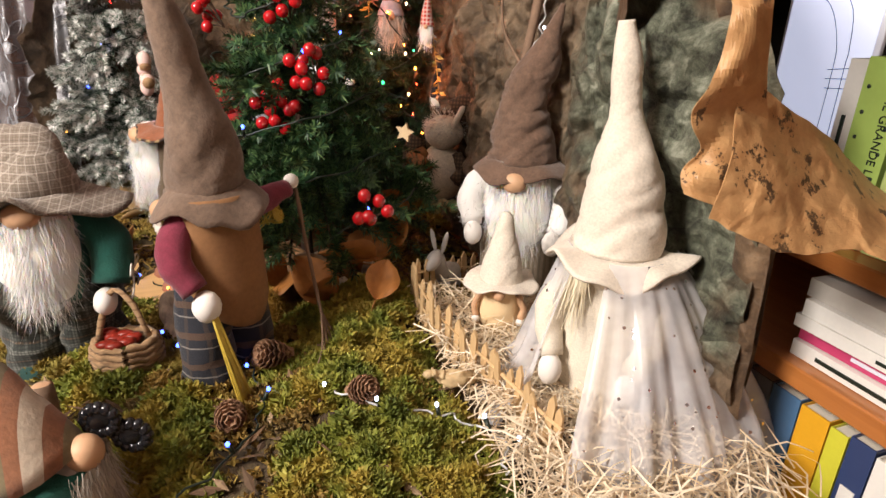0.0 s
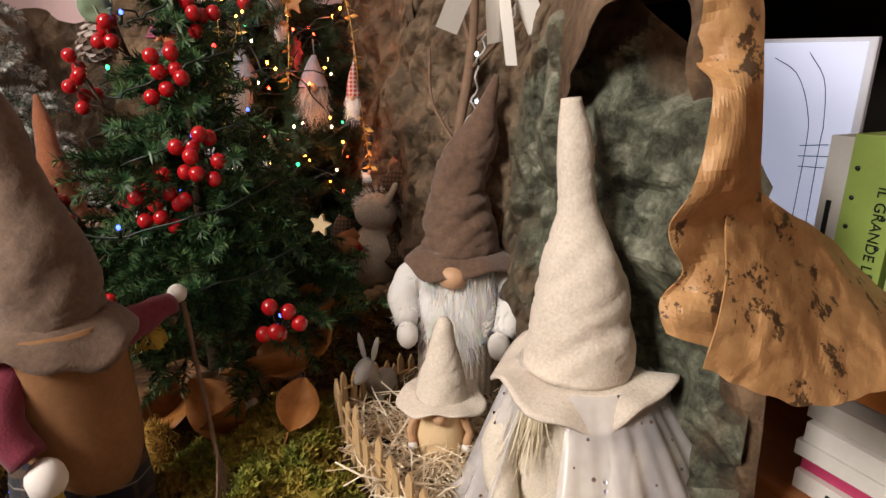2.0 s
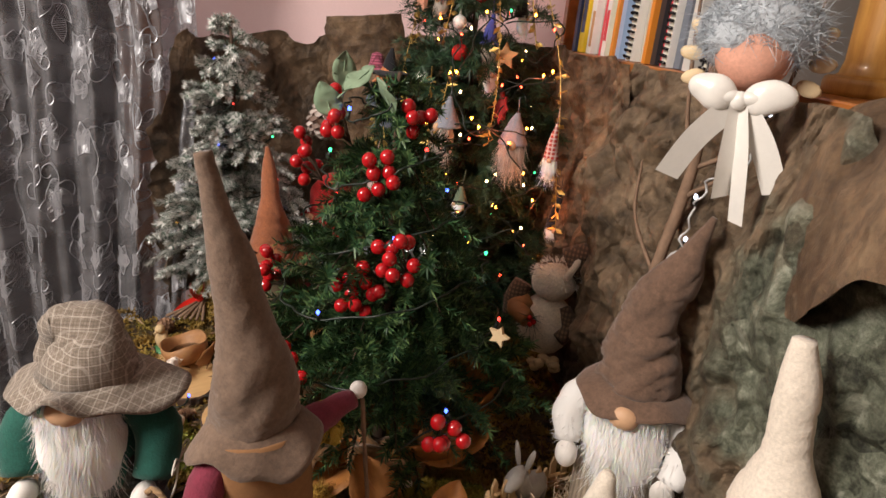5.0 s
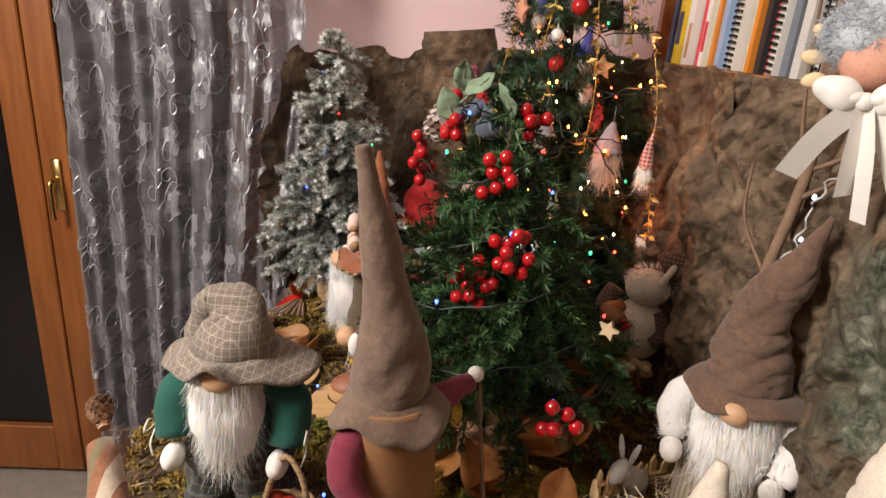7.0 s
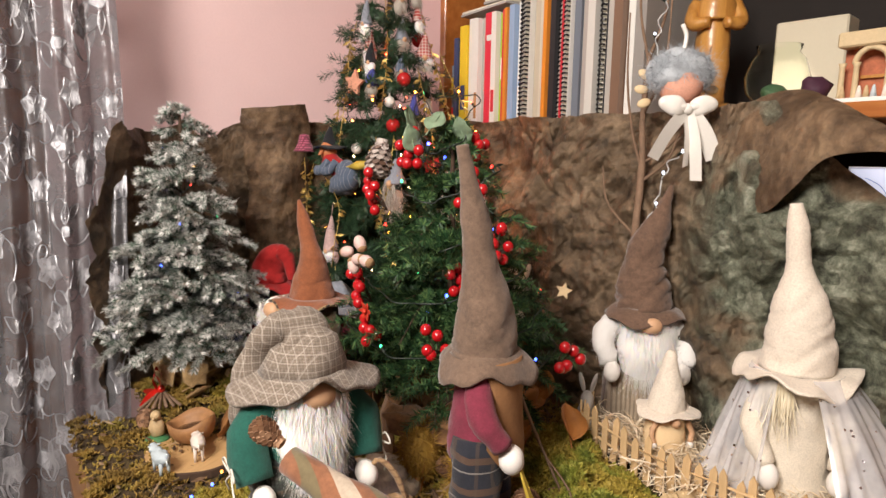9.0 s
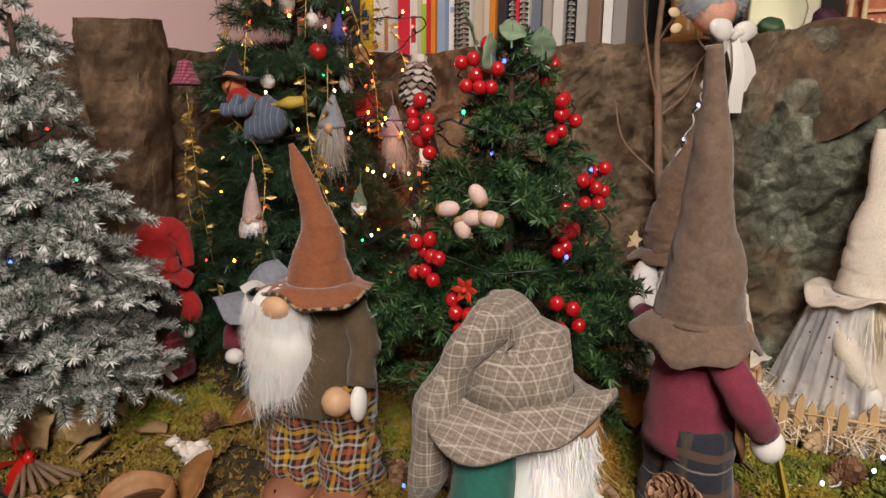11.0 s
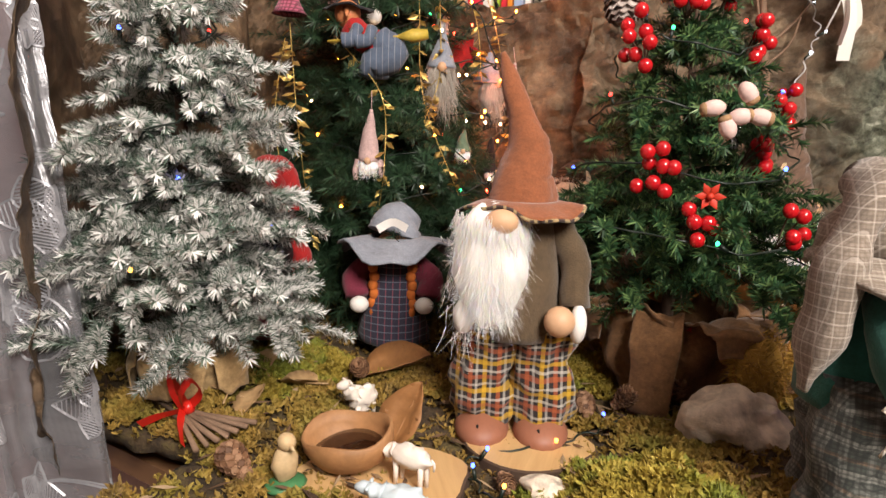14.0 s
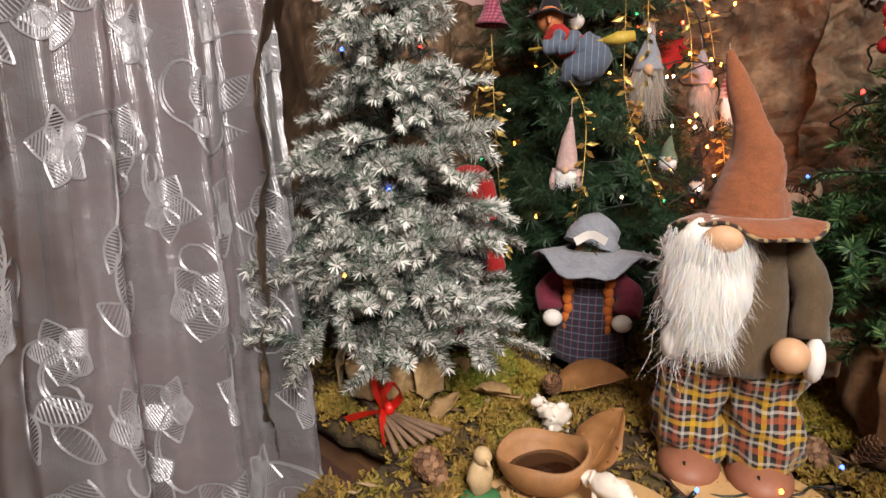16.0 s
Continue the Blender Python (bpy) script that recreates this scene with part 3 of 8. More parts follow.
crumpled_sheet("rock_paper", 50, 20, west_fold, M["rock"], "tall brown fold of crumpled rock-print paper", 0.03, 2.0)
crumpled_sheet("rock_paper", 100, 110, corner_rock, M["rock"], "brown crumpled rock-print paper before the bookcase", 0.05, 3.0)


def cave_back(u, v):
    """Behind the holy pair, hanging from the shelf edge."""
    x = 0.78 + 0.8 * u
    k = min(1.0, max(0.0, (x - 1.1) / 0.3))
    y = 0.815 - 0.045 * k * k * (3 - 2 * k) - 0.02 * math.sin(v * 3.1) - 0.01 * math.sin(u * 11)
    return (x, y, 0.93 + (1.582 - 0.015 * u - 0.95 * max(0.0, x - 1.37) - 0.93) * v)


crumpled_sheet("rock_paper", 150, 180, cave_back, M["rock_green"], "green and brown crumpled rock-print paper forming the cave wall", 0.05, 5.0)

# the hood of the cave: paper bulging forward overhead and curling down at the side
HOOD_OUT = [(1.29, 0.775, 1.5), (1.31, 0.785, 1.575), (1.39, 0.79, 1.592), (1.455, 0.76, 1.57), (1.513, 0.725, 1.533), (1.569, 0.703, 1.504), (1.59, 0.692, 1.483), (1.602, 0.687, 1.445), (1.608, 0.69, 1.411), (1.615, 0.695, 1.35), (1.618, 0.697, 1.3)]
HOOD_RIM = [(1.34, 0.752, 1.395), (1.39, 0.726, 1.412), (1.433, 0.7, 1.447), (1.471, 0.682, 1.486), (1.52, 0.672, 1.495), (1.558, 0.662, 1.49), (1.578, 0.652, 1.475), (1.586, 0.646, 1.446), (1.602, 0.646, 1.42), (1.606, 0.65, 1.37), (1.606, 0.642, 1.3)]
HOOD_A, HOOD_B = smooth_path(HOOD_OUT, 101), smooth_path(HOOD_RIM, 101)


def hood(u, v):
    k = int(u * 76)
    p = HOOD_A[k] + (HOOD_B[k] - HOOD_A[k]) * v
    p = Vector(p) + Vector((0.0, -0.3, 0.25)) * 0.06 * math.sin(v * math.pi) * math.sin(math.pi * min(1, u * 0.8 + 0.1))
    return tuple(p)


crumpled_sheet("rock_paper", 40, 76, hood, M["rock"], "brown crumpled rock-print paper bulging out as the cave roof", 0.022, 8.0)


def kraft_paper():
    m, nt, bs = nodes_of("tan_kraft_paper")
    v = coords(nt, True)
    n1, n2 = noise_tex(nt, v, 26, 6, 0.75), noise_tex(nt, v, 70, 5, 0.7)
    c = ramp(nt, n2, [(0.3, (0.42, 0.215, 0.085)), (0.7, (0.58, 0.34, 0.15))])
    c = mix(nt, ramp(nt, n1, [(0.57, (0, 0, 0)), (0.59, (0.9, 0.9, 0.9))]), c, (0.05, 0.028, 0.016))
    nt.links.new(c, bs.inputs["Base Color"])
    bs.inputs["Roughness"].default_value = 0.5
    bump(nt, bs, n2, 0.35, 0.003)
    return m


M["kraft"] = kraft_paper()


KRAFT_L = smooth_path([(1.545, 0.675, 1.515), (1.582, 0.655, 1.488), (1.59, 0.645, 1.454), (1.611, 0.645, 1.437), (1.617, 0.64, 1.39), (1.611, 0.632, 1.364), (1.626, 0.63, 1.34), (1.621, 0.62, 1.322), (1.629, 0.62, 1.307)], 61)
KRAFT_R = smooth_path([(1.548, 0.71, 1.525), (1.588, 0.69, 1.488), (1.599, 0.69, 1.454), (1.606, 0.69, 1.426), (1.615, 0.69, 1.391), (1.62, 0.69, 1.37), (1.63, 0.685, 1.34), (1.637, 0.678, 1.315), (1.645, 0.67, 1.288)], 61)
FLAP_A = smooth_path([(1.613, 0.68, 1.392), (1.612, 0.73, 1.368), (1.606, 0.785, 1.342), (1.603, 0.83, 1.312), (1.622, 0.88, 1.276), (1.7, 0.93, 1.25)], 81)
FLAP_B = smooth_path([(1.645, 0.63, 1.292), (1.66, 0.66, 1.277), (1.668, 0.7, 1.264), (1.678, 0.74, 1.266), (1.69, 0.77, 1.26), (1.79, 0.83, 1.245)], 81)


def rim_strip(u, v):
    """The tan torn edge of the hood, folded over itself on the way down."""
    k = int(u * 60)
    p = Vector(KRAFT_L[k]) + (Vector(KRAFT_R[k]) - Vector(KRAFT_L[k])) * v
    return tuple(p + Vector((0.006, -0.007, 0.002)) * math.sin(v * 3.1) + Vector((0.003, -0.003, 0.0)) * math.sin(u * 14 + v * 3))


def flap(u, v):
    """The torn paper tongue that sweeps back and out over the shelf."""
    k = int(u * 80)
    p = Vector(FLAP_A[k]) + (Vector(FLAP_B[k]) - Vector(FLAP_A[k])) * v
    p += Vector((0, 0, 0.004)) * noise.noise(Vector((u * 14, 0, 3))) * (v - 0.3)
    return tuple(p + Vector((0.014, -0.014, -0.004)) * math.sin(v * math.pi))


crumpled_sheet("rock_paper", 14, 60, rim_strip, M["kraft"], "tan torn edge of the crumpled rock-print paper", 0.026, 9.0)
crumpled_sheet("rock_paper", 34, 80, flap, M["kraft"], "tan torn tongue of rock-print paper with dark blotches", 0.022, 10.0)


def bark_column(u, v):
    a = math.pi * (0.2 + 1.2 * u)
    return (1.575 + 0.03 * math.cos(a) * (1 + 0.2 * math.sin(v * 5)), 0.79 - 0.03 * math.sin(a), 0.94 + 0.31 * v)


crumpled_sheet("rock_paper", 40, 24, bark_column, M["rock"], "grey-brown bark-print paper rolled into a pillar", 0.02, 12.0)


# ---- cloth dolls (each one plain mesh) ----
def cone_hat(b, m, path, radii, brim=None, brim_m=None, rough=0.006, seed=0.0, freq=28, thick=0.003, crease=0.14):
    """A soft pointed hat along a path, with a wavy brim (radius, droop, waves, height)."""
    n = 64
    p = smooth_path(path, n)
    r = smooth_path([(x,) for x in radii], n)[:, 0]
    v, f = sweep(p, r, 40, 0.93, rough * 0.55, freq * 0.7, seed)
    out = []
    for i, q in enumerate(v):
        c = Vector(p[i // 40])
        g = Vector((q.x * 9 + seed, q.y * 9, q.z * 13 - 12 * q.x + 6 * q.y))
        d = noise.voronoi(g)[0]
        h = noise.voronoi(g * 2.3)[0]
        k = 1 + crease * 1.6 * (min(0.4, d[1] - d[0]) - 0.2) - crease * 0.9 * max(0.0, 0.12 - (h[1] - h[0])) * 4
        out.append(c + (q - c) * (k if 0 < i // 40 < n - 1 else 1))
    b.add(out, f, m)
    if brim:
        ro, droop, waves, lift = brim
        c = Vector(path[0])
        v, f = [], []
        rings = 7
        for i in range(rings + 1):
            u = i / rings
            for k in range(44):
                a = 2 * math.pi * k / 44
                rad = radii[0] * 0.9 + (ro - radii[0] * 0.9) * u
                rad *= 1 + 0.07 * u * math.sin(a * 3 + seed) + 0.03 * u * math.sin(a * 7 + seed)
                z = -droop * u**1.4 + waves * u * math.sin(a * 3 + seed * 2) + waves * 0.4 * u * math.sin(a * 8 + seed) + lift
                v.append(c + Vector((rad * math.cos(a), rad * math.sin(a), z)))
        for i in range(rings):
            for k in range(44):
                k2 = (k + 1) % 44
                f.append((i * 44 + k, i * 44 + k2, (i + 1) * 44 + k2, (i + 1) * 44 + k))
        b.add(*both_sides((v, f), thick), m if brim_m is None else brim_m)


def beard(b, m, rng, c, w, h, depth, count=700, length=0.05, width=0.0011, flare=0.25, front=-1):
    """A bushy beard: a padded core with many hairs, narrowing downwards; front looks along -y."""
    c = Vector(c)
    v, f = ball(c + Vector((0, front * depth * 0.25, -h * 0.46)), (w * 0.98, depth * 0.86, h * 0.58), 26, 20, 0.12, 60)
    b.add(v, f, m)
    roots, ways, lens = [], [], []
    for _ in range(int(count * 1.7)):
        u, t = rng.uniform(-1, 1), rng.uniform(0, 1) ** 0.8
        half = w * 1.04 * (1 - 0.5 * t * t)
        a = u * 1.35
        p = c + Vector((half * math.sin(a) * 0.93, front * depth * (math.cos(a) * 0.95 + 0.12), -h * 0.85 * t + 0.004))
        roots.append(p)
        ways.append((math.sin(a) * flare * 0.5 + rng.normal(0, 0.2), front * (0.12 * math.cos(a)) + rng.normal(0, 0.14), -1.0))
        lens.append(length * rng.uniform(0.3, 0.8) * (0.75 + 0.4 * t))
    b.add(*strands(rng, roots, ways, lens, width * 0.75, 0.1, 0.18), m)


def limb(b, m, pts, radii, seg=14, rough=0.003, flat=1.0, seed=0.0):
    n = 14
    b.add(*sweep(smooth_path(pts, n), smooth_path([(x,) for x in radii], n)[:, 0], seg, flat, rough, 45, seed), m)


def doll(b, mats, place, label, name="gnome_doll"):
    return tagged(b.done(name, mats, place=place), label, "doll", "cloth gnome dolls")


rng = np.random.default_rng(4)

# bearded father with a brown pointed hat
M["felt_father"] = weave("chestnut_felt", (0.15, 0.088, 0.058), vary=0.3, thread=260, sheen=0.3)
M["ribbed"] = weave("ribbed_beige_knit", (0.42, 0.34, 0.25), [(0, 0.007, 0.45, 0.0, (0.2, 0.15, 0.1), 0.7)])
M["fluffy"] = islands("fluffy_white_sleeve", [(0, (0.62, 0.6, 0.58)), (1, (0.88, 0.86, 0.84))], 0.8)
b = Build()
limb(b, 1, [(0, 0.005, 0.0), (0, 0.005, 0.1), (0, 0.005, 0.21)], [0.062, 0.06, 0.045], 20)
limb(b, 4, [(0, 0.03, 0.0), (0, 0.034, 0.1), (0, 0.02, 0.22)], [0.064, 0.06, 0.05], 18)
beard(b, 2, rng, (0, -0.022, 0.228), 0.052, 0.13, 0.036, 1500, 0.05)
for sx in (-1, 1):
    limb(b, 3, [(sx * 0.05, 0, 0.215), (sx * 0.075, -0.02, 0.18), (sx * 0.066, -0.045, 0.14)], [0.019, 0.022, 0.016], 12, 0.006)
    b.add(*ball((sx * 0.062, -0.052, 0.127), (0.015, 0.013, 0.02), 12, 8), 5)
rr, ww, ll = [], [], []
for k in range(420):
    sx = -1 if k % 2 else 1
    t = rng.uniform(0, 1)
    a = rng.uniform(0, 6.28)
    p = Vector((sx * (0.05 + 0.02 * math.sin(t * 3)), -0.045 * t, 0.215 - 0.075 * t)) + Vector((math.cos(a), math.sin(a), 0)) * 0.02
    rr.append(p), ww.append((math.cos(a), math.sin(a), rng.normal(0, 0.6))), ll.append(0.012)
b.add(*strands(rng, rr, ww, ll, 0.0014), 3)
b.add(*ball((0, -0.062, 0.217), (0.019, 0.013, 0.015), 14, 10), 6)
cone_hat(b, 0, [(0, 0, 0.238), (-0.002, 0, 0.28), (-0.008, 0.0, 0.315), (-0.002, 0.0, 0.35), (0.012, 0.004, 0.385), (0.024, 0.004, 0.425), (0.036, 0.006, 0.462)], [0.054, 0.046, 0.034, 0.033, 0.026, 0.013, 0.004], (0.077, 0.02, 0.006, 0.004), rough=0.016, seed=2.0, freq=22, crease=0.26)
doll(b, [M["felt_father"], M["ribbed"], M["beard_white"], M["fluffy"], M["felt_father"], M["white_cloth"], M["nose"]], pose(1.168, 0.732, 0.975, 0, 0, 49), "bearded gnome doll with crumpled brown felt hat and fluffy white sleeves")

# mother in cream with a spangled veil
M["blond"] = islands("pale_wool_hair", [(0, (0.72, 0.62, 0.42)), (1, (0.88, 0.82, 0.68))], 0.8)
M["cream_dress"] = weave("cream_dress_cloth", (0.8, 0.72, 0.6), thread=420, vary=0.06)
m, nt, bs = nodes_of("spangled_organza")
v = coords(nt)
tr = nt.nodes.new("ShaderNodeBsdfTransparent")
dots = nd(nt, "ShaderNodeTexVoronoi", Scale=110.0)
nt.links.new(v, dots.inputs["Vector"])
few = nd(nt, "ShaderNodeMath")
few.operation = "LESS_THAN"
nt.links.new(dots.outputs["Distance"], few.inputs[0])
few.inputs[1].default_value = 0.2
pick = nd(nt, "ShaderNodeSeparateXYZ")
nt.links.new(dots.outputs["Color"], pick.inputs[0])
some = nd(nt, "ShaderNodeMath")
some.operation = "GREATER_THAN"
nt.links.new(pick.outputs[0], some.inputs[0])
some.inputs[1].default_value = 0.72
both = nd(nt, "ShaderNodeMath")
both.operation = "MULTIPLY"
nt.links.new(few.outputs[0], both.inputs[0])
nt.links.new(some.outputs[0], both.inputs[1])
nt.links.new(mix(nt, both.outputs[0], (0.86, 0.85, 0.88), (0.85, 0.8, 0.9)), bs.inputs["Base Color"])
nt.links.new(both.outputs[0], bs.inputs["Metallic"])
bs.inputs["Roughness"].default_value = 0.2
al = mix(nt, both.outputs[0], ramp(nt, noise_tex(nt, v, 20, 3), [(0.3, (0.3, 0.3, 0.3)), (0.7, (0.5, 0.5, 0.5))]), (1.0, 1.0, 1.0))
ms = nt.nodes.new("ShaderNodeMixShader")
nt.links.new(al, ms.inputs[0])
nt.links.new(tr.outputs[0], ms.inputs[1])
nt.links.new(bs.outputs[0], ms.inputs[2])
nt.links.new(ms.outputs[0], nt.nodes["Material Output"].inputs[0])
M["veil"] = m
b = Build()
limb(b, 1, [(0, 0, 0.0), (0, 0, 0.1), (0, 0, 0.2)], [0.06, 0.052, 0.035], 20, 0.008)
b.add(*ball((0, -0.005, 0.19), (0.042, 0.04, 0.05), 14, 10), 1)
rr, ww, ll = [], [], []
for k in range(130):
    a = rng.uniform(-1.35, -0.35)
    rr.append((0.05 * math.sin(a), -0.05 * math.cos(a), 0.2)), ww.append((0.1 * math.sin(a), -0.2, -1)), ll.append(rng.uniform(0.05, 0.08))
b.add(*strands(rng, rr, ww, ll, 0.003, 0.1, 0.12), 2)
for sx in (-1, 1):
    limb(b, 1, [(sx * 0.045, -0.005, 0.16), (sx * 0.06, -0.035, 0.12), (sx * 0.045, -0.06, 0.08)], [0.018, 0.017, 0.013])
    b.add(*ball((sx * 0.044, -0.066, 0.066), (0.014, 0.014, 0.02), 12, 8), 4)
    b.add(*ball((sx * 0.025, -0.055, 0.012), (0.016, 0.022, 0.012), 12, 8), 4)
# hanging veil: gathered sheets from under the brim that fall and spread over the straw
for (a0, a1, r0, r1, r2, sd) in ((-0.9, 2.3, 0.055, 0.1, 0.13, 0.0), (2.2, 4.1, 0.055, 0.1, 0.15, 2.0), (-1.5, 0.3, 0.064, 0.175, 0.245, 4.0)):
    vs, fs = [], []
    for j in range(33):
        t = j / 32
        for i in range(61):
            a = a0 + (a1 - a0) * i / 60
            q = min(1.0, t / 0.7)
            w = max(0.0, (t - 0.7) / 0.3)
            rad = r0 + (r1 - r0) * q**0.8 + (r2 - r1) * w + 0.009 * q * math.sin(a * 15 + sd + 2 * t) + 0.005 * q * math.sin(a * 37 + sd)
            z = 0.205 + (0.045 - 0.205) * q - (0.05 if r2 < 0.2 else 0.15) * w + 0.006 * w * math.sin(a * 19 + sd)
            vs.append((rad * math.cos(a), rad * math.sin(a) + 0.01, z))
    for j in range(32):
        for i in range(60):
            k = j * 61 + i
            fs.append((k, k + 1, k + 62, k + 61))
    b.add(vs, fs, 3)
cone_hat(b, 0, [(0, 0, 0.205), (0, 0, 0.255), (-0.004, 0, 0.31), (-0.01, 0, 0.355), (-0.016, 0, 0.4), (-0.022, 0, 0.445)], [0.05, 0.044, 0.032, 0.0185, 0.0155, 0.009], (0.082, 0.008, 0.012, 0.0), rough=0.007, seed=1.0, freq=26)
doll(b, [M["felt_cream"], M["cream_dress"], M["blond"], M["veil"], M["white_cloth"]], pose(1.455, 0.70, 0.98, 0, 0, 42), "cream gnome doll with tall felt hat and spangled organza veil")

# child in the straw
M["beige_cloth"] = plain("pale_yellow_felt", (0.78, 0.58, 0.34), 0.9, 350, 0.06, 25, 0.3)
b = Build()
limb(b, 1, [(0, 0, 0), (0, 0, 0.045), (0, 0, 0.1)], [0.031, 0.034, 0.028], 18, 0.002)
b.add(*ball((0, -0.034, 0.088), (0.0085, 0.0085, 0.0085), 12, 8), 2)
for sx in (-1, 1):
    b.add(*sweep(smooth_path([(sx * 0.026, -0.022, 0.085), (sx * 0.034, -0.024, 0.066), (sx * 0.031, -0.026, 0.05)], 10), [0.0045] * 10, 8, 1, 0.002, 300), 2)
    b.add(*ball((sx * 0.031, -0.027, 0.046), 0.006, 10, 6), 3)
cone_hat(b, 0, [(0, 0, 0.098), (0, 0, 0.125), (0.001, 0, 0.16), (0.002, 0, 0.19), (0.003, 0, 0.197)], [0.032, 0.027, 0.017, 0.009, 0.004], (0.051, 0.003, 0.004, 0.002), rough=0.002, seed=3.0, thick=0.002)
doll(b, [M["felt_cream"], M["beige_cloth"], M["nose"], M["white_cloth"]], pose(1.285, 0.645, 0.978, 0, 0, 60), "small cream gnome child doll lying in the straw")

# shepherd seen from behind, taupe hat, maroon coat, plaid trousers
M["plaid_navy"] = weave("navy_brown_plaid", (0.018, 0.02, 0.03), [(2, 0.04, 0.22, 0.1, (0.13, 0.07, 0.04), 0.7), (0, 0.036, 0.12, 0.3, (0.1, 0.065, 0.045), 0.5), (1, 0.036, 0.12, 0.3, (0.1, 0.065, 0.045), 0.4), (2, 0.04, 0.05, 0.4, (0.36, 0.33, 0.3), 0.6)])
M["suede"] = plain("tan_suede_panel", (0.26, 0.125, 0.05), 0.85, 200, 0.25, 18, 0.4)
M["raffia"] = plain("yellow_raffia", (0.5, 0.36, 0.05), 0.6, 200, 0.3, 60, 0.2)
M["twig"] = plain("grey_brown_twig", (0.2, 0.125, 0.08), 0.85, 150, 0.35, 30, 0.5)
b = Build()
for sx in (-1, 1):
    limb(b, 1, [(sx * 0.026, 0, -0.012), (sx * 0.03, 0, 0.06), (sx * 0.024, 0, 0.18)], [0.034, 0.033, 0.032], 16, 0.008)
limb(b, 2, [(0, 0, 0.15), (0, 0, 0.215), (0, 0, 0.285)], [0.048, 0.043, 0.032], 18, 0.006)
limb(b, 2, [(-0.036, 0, 0.265), (-0.066, -0.016, 0.225), (-0.06, -0.042, 0.19)], [0.017, 0.018, 0.015])
b.add(*ball((-0.056, -0.052, 0.172), (0.016, 0.016, 0.019), 12, 8), 4)
limb(b, 2, [(0.03, -0.004, 0.25), (0.08, 0.002, 0.252), (0.12, 0.006, 0.257)], [0.02, 0.0165, 0.011])
b.add(*ball((0.13, 0.007, 0.263), (0.0105, 0.0105, 0.0105), 12, 8), 4)
vs, fs = [], []
for j in range(13):
    for i in range(13):
        u, t = i / 12 - 0.5, j / 12
        w, long = u * 2.3, 0.16 * (1 - 0.32 * (2 * u) ** 2)
        rad = 0.05 + 0.006 * t + 0.003 * noise.noise(Vector((u * 6, t * 5, 4)))
        vs.append((rad * math.sin(w), -rad * math.cos(w) + 0.004, 0.285 - long * t))
for j in range(12):
    for i in range(12):
        k = j * 13 + i
        fs.append((k, k + 13, k + 14, k + 1))
b.add(*both_sides((vs, fs), 0.003), 3)
for k in range(46):
    a, q = rng.uniform(-1, 1), rng.uniform(0, 1)
    b.add(*sweep(smooth_path([(-0.056 + 0.003 * a, -0.06, 0.172), (-0.05 + 0.008 * a, -0.085 - 0.006 * q, 0.08), (-0.028 + 0.016 * a, -0.075 + 0.014 * a, 0.004 + 0.01 * q)], 8), [0.0009] * 8, 4), 5)
for k in range(60):
    a = rng.uniform(0, 6.28)
    b.add(*sweep(smooth_path([(0.085, 0.0, 0.242), (0.085 + 0.012 * math.cos(a), 0.02 * math.sin(a), 0.242 + 0.018 * math.sin(a)), (0.085 + 0.022 * math.cos(a), 0.0, 0.234 - 0.02 * rng.uniform(0, 1))], 6), [0.0009] * 6, 4), 5)
b.add(*sweep(smooth_path([(0.131, 0.0, 0.255), (0.118, -0.03, 0.175), (0.098, -0.07, 0.105), (0.079, -0.104, 0.052)], 16), np.linspace(0.0028, 0.0022, 16), 7, 1, 0.0012, 80), 6)
for k in range(5):
    b.add(*sweep(smooth_path([(0.098, -0.07, 0.105), (0.1 - 0.012 * k, -0.09 - 0.006 * k, 0.08), (0.11 - 0.026 * k, -0.11 - 0.004 * k, 0.055)], 8), np.linspace(0.0016, 0.0007, 8), 5), 6)
cone_hat(b, 0, [(0, 0, 0.286), (0, 0, 0.325), (-0.004, 0.006, 0.375), (-0.012, 0.012, 0.44), (-0.022, 0.02, 0.505), (-0.028, 0.028, 0.551)], [0.045, 0.041, 0.032, 0.021, 0.0125, 0.006], (0.065, 0.03, 0.009, 0.006), rough=0.012, seed=5.0, freq=20)
doll(b, [M["felt_taupe"], M["plaid_navy"], M["maroon"], M["suede"], M["white_cloth"], M["raffia"], M["twig"]], pose(1.256, 0.275, 0.945, 0, 0, 125), "shepherd gnome doll in taupe hat, maroon coat and plaid trousers")

# tweed-hatted gnome with a basket
M["tweed"] = weave("beige_tweed", (0.25, 0.205, 0.165), [(0, 0.0034, 0.4, 0.0, (0.13, 0.1, 0.075), 0.4), (1, 0.0034, 0.4, 0.0, (0.13, 0.1, 0.075), 0.3), (2, 0.0034, 0.4, 0.0, (0.13, 0.1, 0.075), 0.4), (0, 0.0098, 0.12, 0.0, (0.62, 0.56, 0.49), 0.32), (1, 0.0098, 0.12, 0.4, (0.62, 0.56, 0.49), 0.25), (2, 0.0098, 0.12, 0.0, (0.62, 0.56, 0.49), 0.32)], thread=230)
